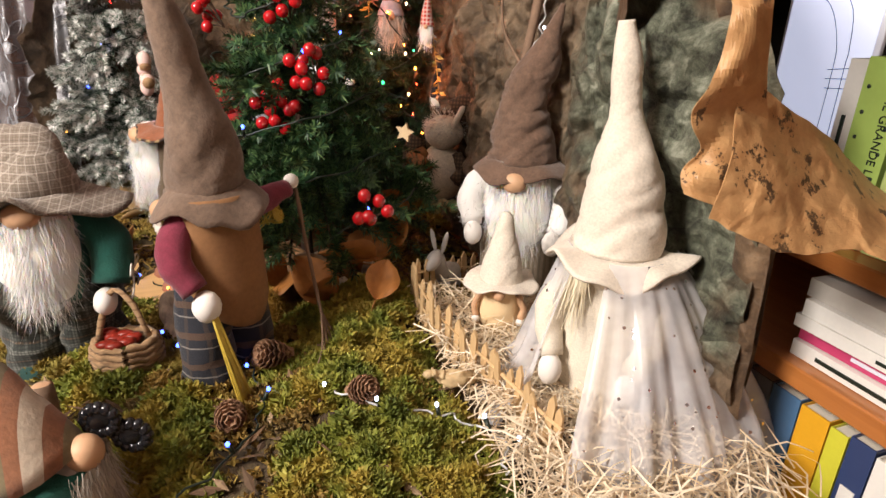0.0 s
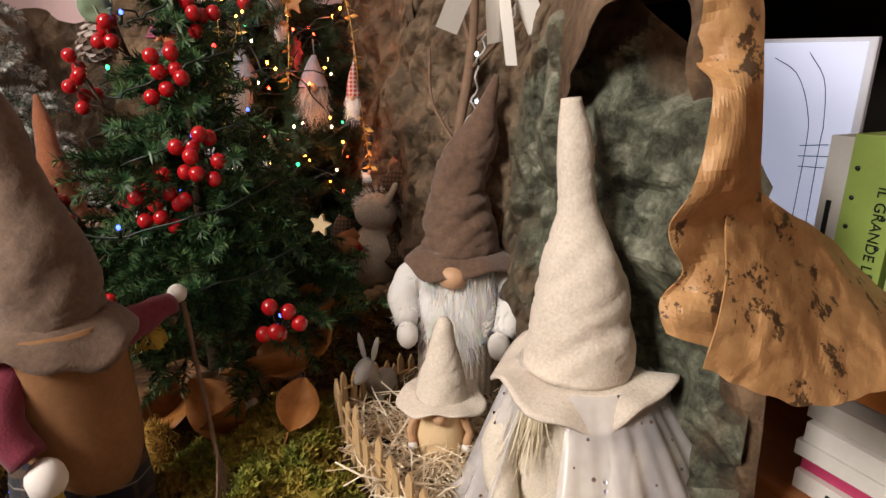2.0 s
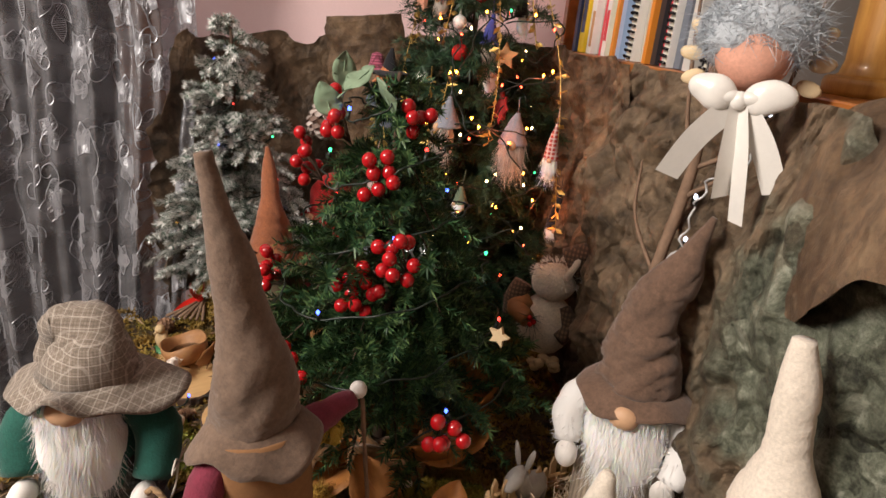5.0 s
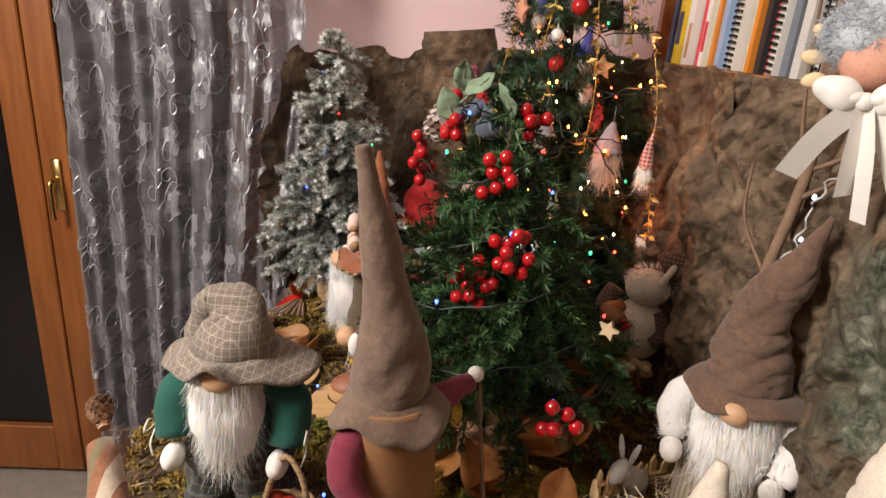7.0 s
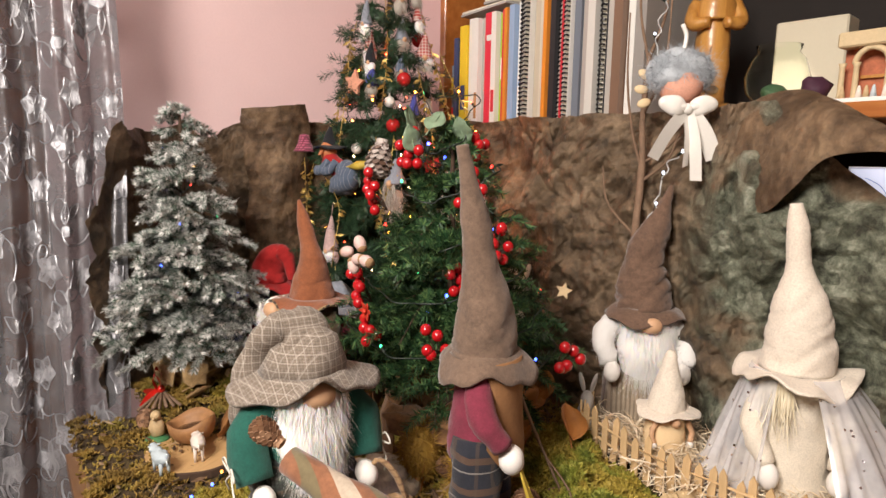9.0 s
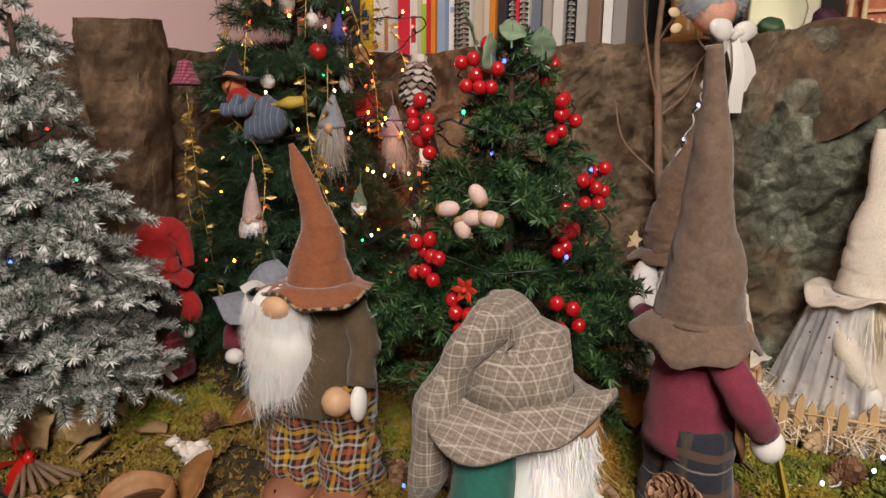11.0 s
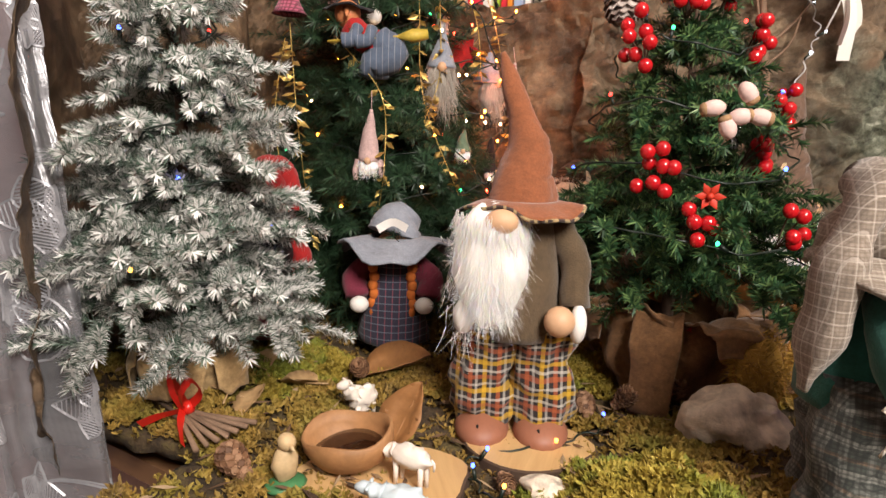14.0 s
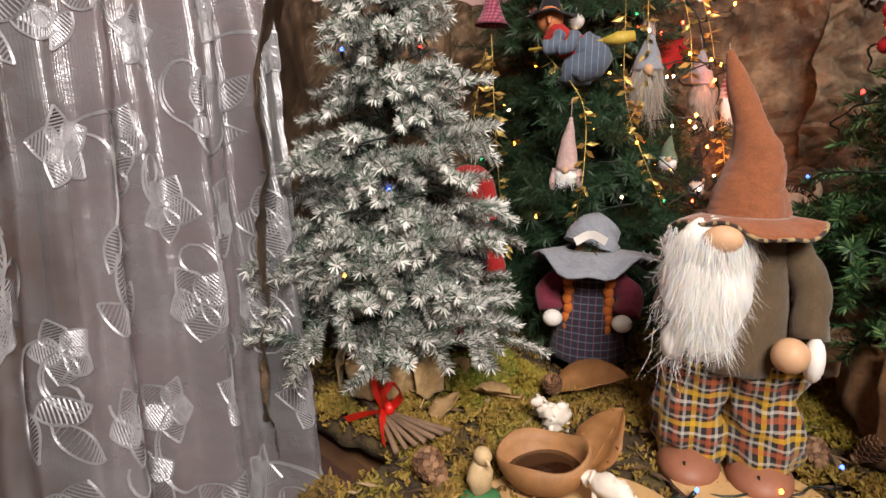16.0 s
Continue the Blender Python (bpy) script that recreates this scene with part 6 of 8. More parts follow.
def acorns(place):
    t = thing("acorn_pick", place, "cluster of frosted pink artificial acorns tied on the tree", "acorns")
    for x, z, a in ((-0.028, 0.006, 80), (0.012, 0.026, -35), (0.03, -0.004, -80), (-0.008, -0.018, 160), (0.006, -0.004, -100)):
        turn = Euler((0, radians(a), 0)).to_matrix()
        d = turn @ Vector((0, 0, 1))
        Build().add(*ball(Vector((x, -0.012, z)), (0.011, 0.011, 0.0155), 14, 10, turn=turn)).done("acorn", M["acorn"], t)
        Build().add(*ball(Vector((x, -0.012, z)) - d * 0.011, (0.0095, 0.0095, 0.006), 12, 6, 0.15, 300, turn=turn)).done("cap", M["acorn_cap"], t)
    Build().add(*sweep([(0, 0.03, -0.02), (0, 0, 0)], [0.0015] * 2, 5)).done("stem", M["bark"], t)


acorns(pose(1.02, 0.22, 1.328, 0, 0, 8) @ Matrix.Scale(0.84, 4))


def star(place, r, mat, label, thick=0.005):
    v = []
    for z in (-thick / 2, thick / 2):
        for k in range(10):
            a = math.pi * k / 5 + math.pi / 2
            rad = r if k % 2 == 0 else r * 0.5
            v.append((rad * math.cos(a), z, rad * math.sin(a)))
    f = [tuple(range(10)), tuple(reversed(range(10, 20)))] + [(k, k + 10, (k + 1) % 10 + 10, (k + 1) % 10) for k in range(10)]
    return tagged(Build().add(v, f).done("star_ornament", mat, smooth=False, place=place), label, "star ornament", "wooden stars")


star(pose(1.135, 0.549, 1.257, 0, 12, 50), 0.0145, M["star_wood"], "small pale wooden star hanging on the berry tree")
M["star_straw"] = plain("brown_straw", (0.42, 0.24, 0.1), 0.8, 150, 0.3, 60, 0.4)
M["star_peach"] = plain("peach_painted_wood", (0.7, 0.33, 0.22), 0.6, 150, 0.15, 90, 0.1)
star(pose(0.46, 0.5, 1.658, 0, 10, 20), 0.033, M["star_peach"], "peach painted wooden star on the tall tree", 0.008)
star(pose(0.56, 0.66, 1.56, 0, 0, 60), 0.027, M["star_straw"], "straw star hanging on the tall tree", 0.006)

M["snow_cone"] = islands("frosted_cone_scale", [(0, (0.1, 0.05, 0.03)), (1, (0.55, 0.48, 0.44))], 0.8)
for c, rx, rz, sz in (((0.885, 0.335, 1.51), 165, 20, 0.055),):
    q = pinecone(pose(*c, rx, 0, rz), sz, "frosted pine cone wired to the berry tree")
    q.data.materials[0] = M["snow_cone"]

M["eucalypt"] = plain("grey_green_leaf", (0.2, 0.28, 0.18), 0.5, 100, 0.2, 30, 0.2)
M["red_petal"] = plain("red_cloth_petal", (0.5, 0.03, 0.01), 0.6, 150, 0.25, 30, 0.3)
for i, (c, r) in enumerate((((1.0, 0.37, 1.54), (40, 10, 30)), ((0.95, 0.35, 1.545), (70, 10, 110)), ((1.03, 0.4, 1.525), (60, 0, 200)), ((0.99, 0.33, 1.51), (80, 20, 260)))):
    q = dry_leaf(pose(*c, *r), 0.05, "grey-green cloth leaf at the top of the berry tree", M["eucalypt"], 0.2, False)


def petals(place, mat, label, n=5, size=0.028):
    b = Build()
    for k in range(n):
        a = 2 * math.pi * k / n
        d, s = Vector((math.cos(a), -0.25, math.sin(a))), Vector((-math.sin(a), 0, math.cos(a)))
        v = [Vector((0, 0, 0)), d * size * 0.5 + s * size * 0.24, d * size, d * size * 0.5 - s * size * 0.24, d * size * 0.5 + Vector((0, 0.004, 0))]
        b.add(*both_sides((v, [(0, 1, 4), (1, 2, 4), (2, 3, 4), (3, 0, 4)]), 0.0008))
    b.add(*ball((0, -0.004, 0), 0.004, 8, 6))
    return tagged(b.done("poinsettia", mat, place=place), label, "cloth flower")


petals(pose(1.007, 0.235, 1.236, 0, 0, 5), M["red_petal"], "small orange-red cloth flower on the berry tree", 6, 0.017)
petals(pose(1.0, 0.33, 1.025, 0, 0, 5), M["red_petal"], "red cloth flower on the burlap sack", 5, 0.03)


# ---- golden garlands and lamps on the tall tree ----
def garland(points, seed):
    rng = np.random.default_rng(seed)
    t = thing("gold_garland", pose(0, 0, 0), "string of glittering golden leaves hanging on the tall tree", "garland", "golden garlands")
    p = smooth_path(points, 40)
    Build().add(*sweep(p, [0.0009] * 40, 5)).done("string", M["gold"], t)
    b = Build()
    for i in range(1, 40):
        for s in (-1, 1):
            if rng.uniform() < 0.5:
                continue
            c = Vector(p[i])
            d = Vector((s * rng.uniform(0.5, 1.0), rng.normal(0, 0.5), rng.uniform(-1.0, 0.2))).normalized()
            e = d.cross(Vector(rng.normal(size=3))).normalized()
            ln, w = rng.uniform(0.017, 0.025), 0.0052
            v = [c, c + d * ln * 0.45 + e * w, c + d * ln, c + d * ln * 0.45 - e * w, c + d * ln * 0.5 + d.cross(e) * 0.0015]
            b.add(v, [(0, 1, 4), (1, 2, 4), (2, 3, 4), (3, 0, 4)])
    tagged(b.done("leaves", M["gold"], t, False), kind="stuff")


M["gold"] = plain("gold_glitter", (0.66, 0.47, 0.15), 0.32, 900, 0.5, 400, 0.8, metal=0.85)
for i, g in enumerate((
    [(0.336, 0.419, 1.476), (0.35, 0.42, 1.3), (0.367, 0.436, 1.1)], [(0.424, 0.42, 1.452), (0.5, 0.435, 1.361), (0.52, 0.41, 1.25), (0.508, 0.41, 1.155)],
    [(0.532, 0.52, 1.528), (0.545, 0.52, 1.36), (0.614, 0.53, 1.19)], [(0.558, 0.555, 1.532), (0.57, 0.53, 1.4), (0.546, 0.51, 1.308)],
    [(0.3, 0.46, 1.46), (0.29, 0.44, 1.33), (0.3, 0.44, 1.22)], [(0.53, 0.64, 1.7), (0.6, 0.64, 1.52), (0.62, 0.63, 1.4)],
    [(0.51, 0.72, 1.75), (0.6, 0.76, 1.55), (0.64, 0.77, 1.36), (0.66, 0.78, 1.24)], [(0.4, 0.52, 1.78), (0.42, 0.5, 1.66), (0.43, 0.47, 1.5)],
    [(0.47, 0.58, 1.88), (0.5, 0.57, 1.74), (0.52, 0.54, 1.58)], [(0.46, 0.68, 1.86), (0.52, 0.7, 1.72), (0.56, 0.72, 1.58)], [(0.36, 0.56, 1.83), (0.34, 0.53, 1.68), (0.35, 0.5, 1.56)])):
    garland(g, 200 + i)


def spiral(cx, cy, z0, z1, r0, r1, turns, n):
    return [(cx + (r0 + (r1 - r0) * i / n) * math.cos(6.2832 * turns * i / n), cy + (r0 + (r1 - r0) * i / n) * math.sin(6.2832 * turns * i / n), z0 + (z1 - z0) * i / n + 0.02 * math.sin(i * 2.1)) for i in range(n + 1)]


M["led_red_b"] = glow("bright_red_lamp", (1.0, 0.03, 0.012), 45)
M["led_amber_b"] = glow("bright_amber_lamp", (1.0, 0.2, 0.02), 60)
M["led_white_b"] = glow("bright_warm_lamp", (1.0, 0.6, 0.3), 20)
light_string(spiral(0.42, 0.62, 1.08, 1.72, 0.21, 0.08, 6, 46), "cable with red, amber and white lamps round the tall tree", [M["led_red_b"], M["led_amber_b"], M["led_white_b"], M["led_green"], M["led_amber_b"]], 7)
light_string([(0.6 + 0.07 * math.sin(i * 1.9), 0.64 + 0.1 * math.sin(i * 1.1), 1.62 - 0.014 * i + 0.05 * math.sin(i * 2.7)) for i in range(34)], "cable with amber and red lamps on the tall tree", [M["led_amber_b"], M["led_red_b"], M["led_white_b"], M["led_amber_b"]], 17)
light_string(spiral(0.98, 0.42, 1.12, 1.52, 0.2, 0.06, 5, 30), "green cable with blue lamps wound round the berry tree", [M["led_blue"], M["led_blue"], M["led_green"], M["led_red"]], 8, 27)
light_string(spiral(0.37, 0.11, 1.04, 1.5, 0.14, 0.03, 5, 26), "green cable with small coloured lamps on the snowy tree", [M["led_blue"], M["led_red"], M["led_amber"], M["led_blue"], M["led_green"]], 9, 23)

# ---- hanging ornament dolls (each one plain mesh) ----
M["pink_felt"] = weave("pale_pink_felt", (0.58, 0.4, 0.38), thread=380)
M["grey_felt"] = weave("blue_grey_felt", (0.27, 0.29, 0.34), thread=380)
M["red_felt"] = weave("red_felt", (0.42, 0.015, 0.015), thread=380)
M["black_cloth"] = weave("black_cloth", (0.012, 0.012, 0.016), thread=380)
M["denim"] = weave("blue_denim", (0.1, 0.13, 0.19), [(0, 0.01, 0.1, 0, (0.35, 0.36, 0.4), 0.7)], thread=380)
M["skin_wood"] = plain("painted_terracotta", (0.55, 0.2, 0.08), 0.5)
M["red_check"] = weave("red_white_check", (0.42, 0.04, 0.03), [(0, 0.008, 0.4, 0, (0.7, 0.6, 0.55), 0.6), (2, 0.008, 0.4, 0, (0.7, 0.6, 0.55), 0.6)])
M["green_knit"] = weave("grey_green_knit", (0.14, 0.19, 0.12), thread=260)


def hanging_gnome(place, hat_mat, beard_mat, label, hat_h=0.06, w=0.02, hair=0.03, count=200, body_mat=None):
    b = Build()
    rng = np.random.default_rng(int(hat_h * 1e4 + w * 1e5))
    limb(b, 0, [(0, 0, 0), (0, 0, hat_h * 0.5), (0.003, 0, hat_h)], [w, w * 0.6, w * 0.12], 14, 0.002)
    b.add(*ball((0, -w * 0.8, 0.0), w * 0.32, 10, 8), 2)
    beard(b, 1, rng, (0, 0, 0.002), w * 0.9, hair * 1.1, w * 0.8, count, hair, 0.0014, 0.5)
    b.add(*sweep([(0.003, 0, hat_h), (0.002, 0.006, hat_h + 0.03)], [0.0007] * 2, 5), 0)
    if body_mat:
        for s in (-1, 1):
            limb(b, 3, [(s * w * 0.8, 0, 0.0), (s * w * 1.1, -0.002, -hair * 0.8), (s * w * 1.1, -0.004, -hair * 1.5)], [w * 0.4, w * 0.3, w * 0.15])
    mats = [hat_mat, beard_mat, M["nose"]] + ([body_mat] if body_mat else [])
    return tagged(b.done("gnome_ornament", mats, place=place), label, "ornament", "hanging ornaments")


hanging_gnome(pose(0.565, 0.555, 1.416, 0, 0, 20), M["grey_felt"], M["beard_grey"], "hanging gnome with grey hat and long grey beard", 0.06, 0.028, 0.06, 450)
hanging_gnome(pose(0.487, 0.42, 1.25, 0, 0, 15), M["pink_felt"], M["beard_white"], "hanging pale pink felt gnome with small white beard", 0.085, 0.02, 0.022, 200, M["pink_felt"])
hanging_gnome(pose(0.6, 0.59, 1.268, 0, 0, 20), M["green_knit"], M["beard_white"], "tiny hanging gnome with green knitted hat", 0.04, 0.016, 0.018, 120)
hanging_gnome(pose(0.655, 0.75, 1.38, 0, 0, 60), M["red_check"], M["beard_white"], "hanging gnome with red checked hat and white beard", 0.07, 0.016, 0.035, 160)
hanging_gnome(pose(0.62, 0.68, 1.4, 0, 0, 70), M["grey_felt"], M["beard_grey"], "hanging gnome with grey hat and bushy beard", 0.06, 0.03, 0.05, 420)
hanging_gnome(pose(0.45, 0.55, 1.74, 0, 0, 50), M["red_check"], M["beard_white"], "hanging gnome with red hat near the tree top", 0.05, 0.018, 0.03, 160)
hanging_gnome(pose(0.5, 0.68, 1.73, 0, 0, 60), M["red_check"], M["beard_white"], "hanging red and white checked gnome near the tree top", 0.06, 0.024, 0.03, 160)
hanging_gnome(pose(0.5, 0.61, 1.69, 0, 0, 60), M["denim"], M["beard_grey"], "hanging blue gnome near the tree top", 0.04, 0.018, 0.03, 160)
hanging_gnome(pose(0.6, 0.8, 1.22, 0, 0, 70), M["black_cloth"], M["beard_white"], "hanging gnome with dark blue hat low on the tree", 0.08, 0.02, 0.02, 160)

b = Build()
prof = [(0.004, 0.045), (0.012, 0.042), (0.015, 0.03), (0.02, 0.012), (0.03, 0.0), (0.028, 0.0), (0.013, 0.03), (0.003, 0.043)]
v = [(r * math.cos(a), r * math.sin(a), z) for r, z in prof for a in np.linspace(0, 6.2832, 18, endpoint=False)]
b.add(v, [(i * 18 + k, i * 18 + (k + 1) % 18, (i + 1) * 18 + (k + 1) % 18, (i + 1) * 18 + k) for i in range(7) for k in range(18)])
M["crochet"] = weave("pink_crochet", (0.5, 0.12, 0.2), [(2, 0.006, 0.4, 0, (0.15, 0.03, 0.05), 0.8), (0, 0.006, 0.35, 0, (0.15, 0.03, 0.05), 0.8)])
tagged(b.done("bell_ornament", M["crochet"], place=pose(0.335, 0.42, 1.49)), "pink crocheted bell hanging on the tall tree", "ornament", "hanging ornaments")

b = Build()
n = 16
v = [(0.032 * (1 if k % 2 == 0 else 0.72) * math.cos(6.2832 * k / n), y, 0.034 * (1 if k % 2 == 0 else 0.72) * math.sin(6.2832 * k / n)) for y in (-0.002, 0.002) for k in range(n)]
b.add(v, [tuple(range(n)), tuple(reversed(range(n, 2 * n)))] + [(k, k + n, (k + 1) % n + n, (k + 1) % n) for k in range(n)])
tagged(b.done("snowflake_ornament", M["red_felt"], smooth=False, place=pose(0.57, 0.66, 1.462, 0, 0, 10)), "red felt snowflake hanging on the tall tree", "ornament", "hanging ornaments")
M["silver"] = plain("silver_glitter", (0.7, 0.7, 0.72), 0.3, 700, 0.3, 300, 0.6, metal=0.9)


def flake(place, r, label):
    b = Build()
    for k in range(6):
        a = math.pi * k / 3
        d = Vector((math.cos(a), 0, math.sin(a)))
        b.add(*sweep([(0, 0, 0), d * r], [0.0018, 0.0016], 5))
        for q in (0.5, 0.75):
            for s in (-0.9, 0.9):
                e = Vector((math.cos(a + s), 0, math.sin(a + s)))
                b.add(*sweep([d * r * q, d * r * q + e * r * 0.3], [0.0015, 0.0013], 5))
    return tagged(b.done("snowflake_ornament", M["silver"], place=place), label, "ornament", "hanging ornaments")


flake(pose(0.665, 0.4, 1.12, 0, 10, 15), 0.042, "silver glitter snowflake behind the old gnome")
flake(pose(1.05, 0.45, 1.318, 0, 0, 70), 0.03, "silver glitter snowflake on the berry tree")

# small things crowding the top of the tall tree
M["bauble_white"] = plain("white_glitter_bauble", (0.75, 0.72, 0.68), 0.35, 300, 0.2, 90, 0.4)
M["bauble_red"] = plain("red_bauble", (0.45, 0.02, 0.02), 0.2, 100, 0.15)
M["blue_felt"] = weave("blue_felt", (0.06, 0.07, 0.3), thread=380)
for k in range(16):
    a, z = -1.3 + 0.165 * k + 0.4 * math.sin(k * 2.7), 1.5 + 0.4 * ((k * 0.381) % 1.0)
    r = 0.07 + 0.2 * (1.9 - z) * 0.55
    c = (0.42 + r * math.cos(a), 0.62 + r * math.sin(a), z)
    if k % 3 == 0:
        bb = Build().add(*ball((0, 0, 0), 0.014 + 0.004 * (k % 2), 16, 12)).add(*sweep([(0, 0, 0.014), (0, 0, 0.026)], [0.003, 0.001], 8))
        tagged(bb.done("bauble", (M["bauble_white"], M["bauble_red"], M["gold"])[k % 2], place=pose(*c)), "small glossy bauble hanging near the tree top", "bauble", "baubles")
    else:
        hanging_gnome(pose(*c, 0, 0, math.degrees(a) + 90), (M["red_check"], M["blue_felt"], M["grey_felt"], M["pink_felt"], M["black_cloth"])[k % 5], (M["beard_white"], M["beard_grey"])[k % 2], "tiny felt gnome hanging near the top of the tree", 0.04 + 0.01 * (k % 3), 0.016 + 0.003 * (k % 2), 0.02 + 0.006 * (k % 3), 90)

# witch on a broom, one plain mesh
b = Build()
b.add(*ball((0, 0, 0), (0.022, 0.021, 0.025), 14, 10), 0).add(*sweep([(0, -0.018, 0.002), (0.002, -0.036, -0.01)], [0.006, 0.002], 8), 0)
cone_hat(b, 1, [(0, 0.004, 0.014), (0, 0.004, 0.035), (0.003, 0.006, 0.06)], [0.02, 0.013, 0.003], (0.042, 0.006, 0.003, 0), rough=0.001)
limb(b, 2, [(0.0, 0, -0.018), (0.03, 0.0, -0.04), (0.06, 0, -0.055)], [0.02, 0.024, 0.024])
limb(b, 3, [(0.05, 0, -0.04), (0.075, -0.006, -0.065), (0.035, -0.01, -0.085), (0.07, 0, -0.09)], [0.026, 0.03, 0.022, 0.014])
for dx in (0, 0.022):
    limb(b, 3, [(0.02 + dx, -0.02, -0.025), (0.012 + dx, -0.035, -0.045), (-0.005 + dx, -0.034, -0.048)], [0.01, 0.011, 0.012])
b.add(*sweep([(-0.03, -0.03, -0.05), (0.1, -0.02, -0.035)], [0.0022, 0.0022], 6), 4)
b.add(*sweep([(0.085, -0.02, -0.037), (0.11, -0.018, -0.034), (0.135, -0.016, -0.03)], [0.003, 0.011, 0.008], 10, 1, 0.002, 200), 4)
rr = [(0, 0.01, 0.0)] * 120
b.add(*strands(rng, rr, [(rng.uniform(-1, 1), rng.uniform(0.1, 1), -0.6) for _ in rr], [0.035] * 120, 0.002, 0.2, 0.3), 5)
tagged(b.done("witch_ornament", [M["skin_wood"], M["black_cloth"], M["red_felt"], M["denim"], M["raffia"], M["acorn_cap"]], place=pose(0.435, 0.44, 1.492, 0, 0, 22)), "hanging witch doll in denim riding a straw broom", "ornament", "hanging ornaments")

# girl doll with wide grey hat
M["braid"] = plain("orange_wool_braid", (0.5, 0.13, 0.02), 0.9, 200, 0.3, 90, 0.6)
M["dress"] = weave("dark_plaid_dress", (0.03, 0.028, 0.05), [(0, 0.01, 0.15, 0, (0.3, 0.08, 0.1), 0.6), (2, 0.01, 0.15, 0, (0.16, 0.2, 0.25), 0.6)])
b = Build()
limb(b, 1, [(0, 0, 0), (0, 0, 0.06), (0, 0, 0.13)], [0.056, 0.045, 0.028], 18, 0.004)
b.add(*ball((0, 0, 0.135), (0.028, 0.026, 0.026), 14, 10), 5).add(*ball((0, -0.03, 0.14), (0.018, 0.012, 0.012), 12, 8), 5)
for s in (-1, 1):
    limb(b, 2, [(s * 0.028, 0, 0.115), (s * 0.055, -0.012, 0.09), (s * 0.05, -0.032, 0.068)], [0.016, 0.019, 0.018])
    b.add(*ball((s * 0.046, -0.045, 0.06), (0.014, 0.013, 0.012), 10, 8), 4)
    for k in range(7):
        b.add(*ball((s * (0.026 + 0.002 * (k % 2)), -0.034, 0.125 - 0.013 * k), (0.0075, 0.007, 0.009), 8, 6), 3)
cone_hat(b, 0, [(0, 0, 0.153), (0.006, 0.006, 0.172), (0.02, 0.014, 0.188)], [0.04, 0.036, 0.022], (0.086, 0.014, 0.014, 0.0), rough=0.006, seed=1.5)
b.add(*(ribbon(smooth_path([(-0.02, -0.06, 0.17), (0, -0.055, 0.18), (0.02, -0.06, 0.172)], 8), 0.012, (0, 1, 0.3))), 4)
doll(b, [M["grey_felt"], M["dress"], M["maroon"], M["braid"], M["white_cloth"], M["nose"]], pose(0.545, 0.4, 0.955, 0, 0, 20) @ Matrix.Scale(1.14, 4), "girl gnome doll with wide grey hat and orange braids")

# red-hooded gnome with black beard
M["beard_black"] = islands("black_beard_fur", [(0, (0.008, 0.007, 0.007)), (1, (0.03, 0.025, 0.025))], 0.6)
M["red_dress"] = weave("dark_red_pattern_cloth", (0.2, 0.012, 0.025), [(0, 0.02, 0.3, 0, (0.4, 0.05, 0.08), 0.6), (2, 0.024, 0.25, 0, (0.5, 0.2, 0.2), 0.4)])
b = Build()
limb(b, 1, [(0, 0, 0), (0, 0, 0.08), (0, 0, 0.17)], [0.06, 0.055, 0.035], 18, 0.005)
beard(b, 2, rng, (0, -0.015, 0.185), 0.045, 0.12, 0.04, 500, 0.04)
b.add(*ball((0.0, -0.055, 0.186), (0.017, 0.013, 0.012), 12, 8), 3)
for s in (-1, 1):
    limb(b, 0, [(s * 0.03, 0, 0.16), (s * 0.058, -0.01, 0.13), (s * 0.055, -0.03, 0.1)], [0.018, 0.02, 0.017])
    b.add(*ball((s * 0.053, -0.042, 0.09), (0.012, 0.014, 0.013), 10, 8), 4)
b.add(*ball((0, 0.003, 0.2), (0.045, 0.043, 0.05), 20, 12, 0.15, 30), 0)
cone_hat(b, 0, [(0, 0, 0.195), (0, 0, 0.23), (0.02, 0.01, 0.265), (0.045, 0.01, 0.25), (0.06, 0.0, 0.2)], [0.046, 0.042, 0.03, 0.02, 0.008], (0.065, 0.012, 0.012, 0.002), rough=0.01, seed=3.2)
for s in (-1, 1):
    b.add(*(ribbon(smooth_path([(0, -0.056, 0.03), (s * 0.02, -0.064, 0.048), (s * 0.034, -0.06, 0.034), (s * 0.016, -0.06, 0.026), (s * 0.03, -0.066, 0.008)], 14), 0.012, (0, 1, 0.3))), 4)
doll(b, [M["red_felt"], M["red_dress"], M["beard_black"], M["nose"], M["white_cloth"]], pose(0.345, 0.315, 0.965, 0, 0, 45), "red-hooded gnome doll with black beard and white bow")

# knitted snowman-like doll by the wall
M["cream_knit"] = weave("cream_fleece", (0.86, 0.79, 0.66), thread=220, vary=0.08)
M["check_brown"] = weave("brown_check_cloth", (0.2, 0.13, 0.08), [(0, 0.007, 0.5, 0, (0.06, 0.04, 0.03), 0.7), (2, 0.007, 0.5, 0, (0.06, 0.04, 0.03), 0.7)])
M["fur_white"] = islands("white_fur_trim", [(0, (0.6, 0.56, 0.5)), (1, (0.85, 0.8, 0.74))], 0.9)
M["berry_red"] = plain("small_red_berry", (0.45, 0.012, 0.012), 0.25)
b = Build()
b.add(*ball((0, 0, 0.075), (0.056, 0.05, 0.062), 20, 14, 0.05, 40), 0).add(*ball((0.005, -0.004, 0.165), (0.042, 0.038, 0.036), 18, 12), 0)
rr, ww, ll = [], [], []
for _ in range(700):
    d = Vector(rng.normal(size=3)).normalized()
    rr.append((0.012 + d.x * 0.045, d.y * 0.042, 0.18 + d.z * 0.026)), ww.append(d), ll.append(0.009)
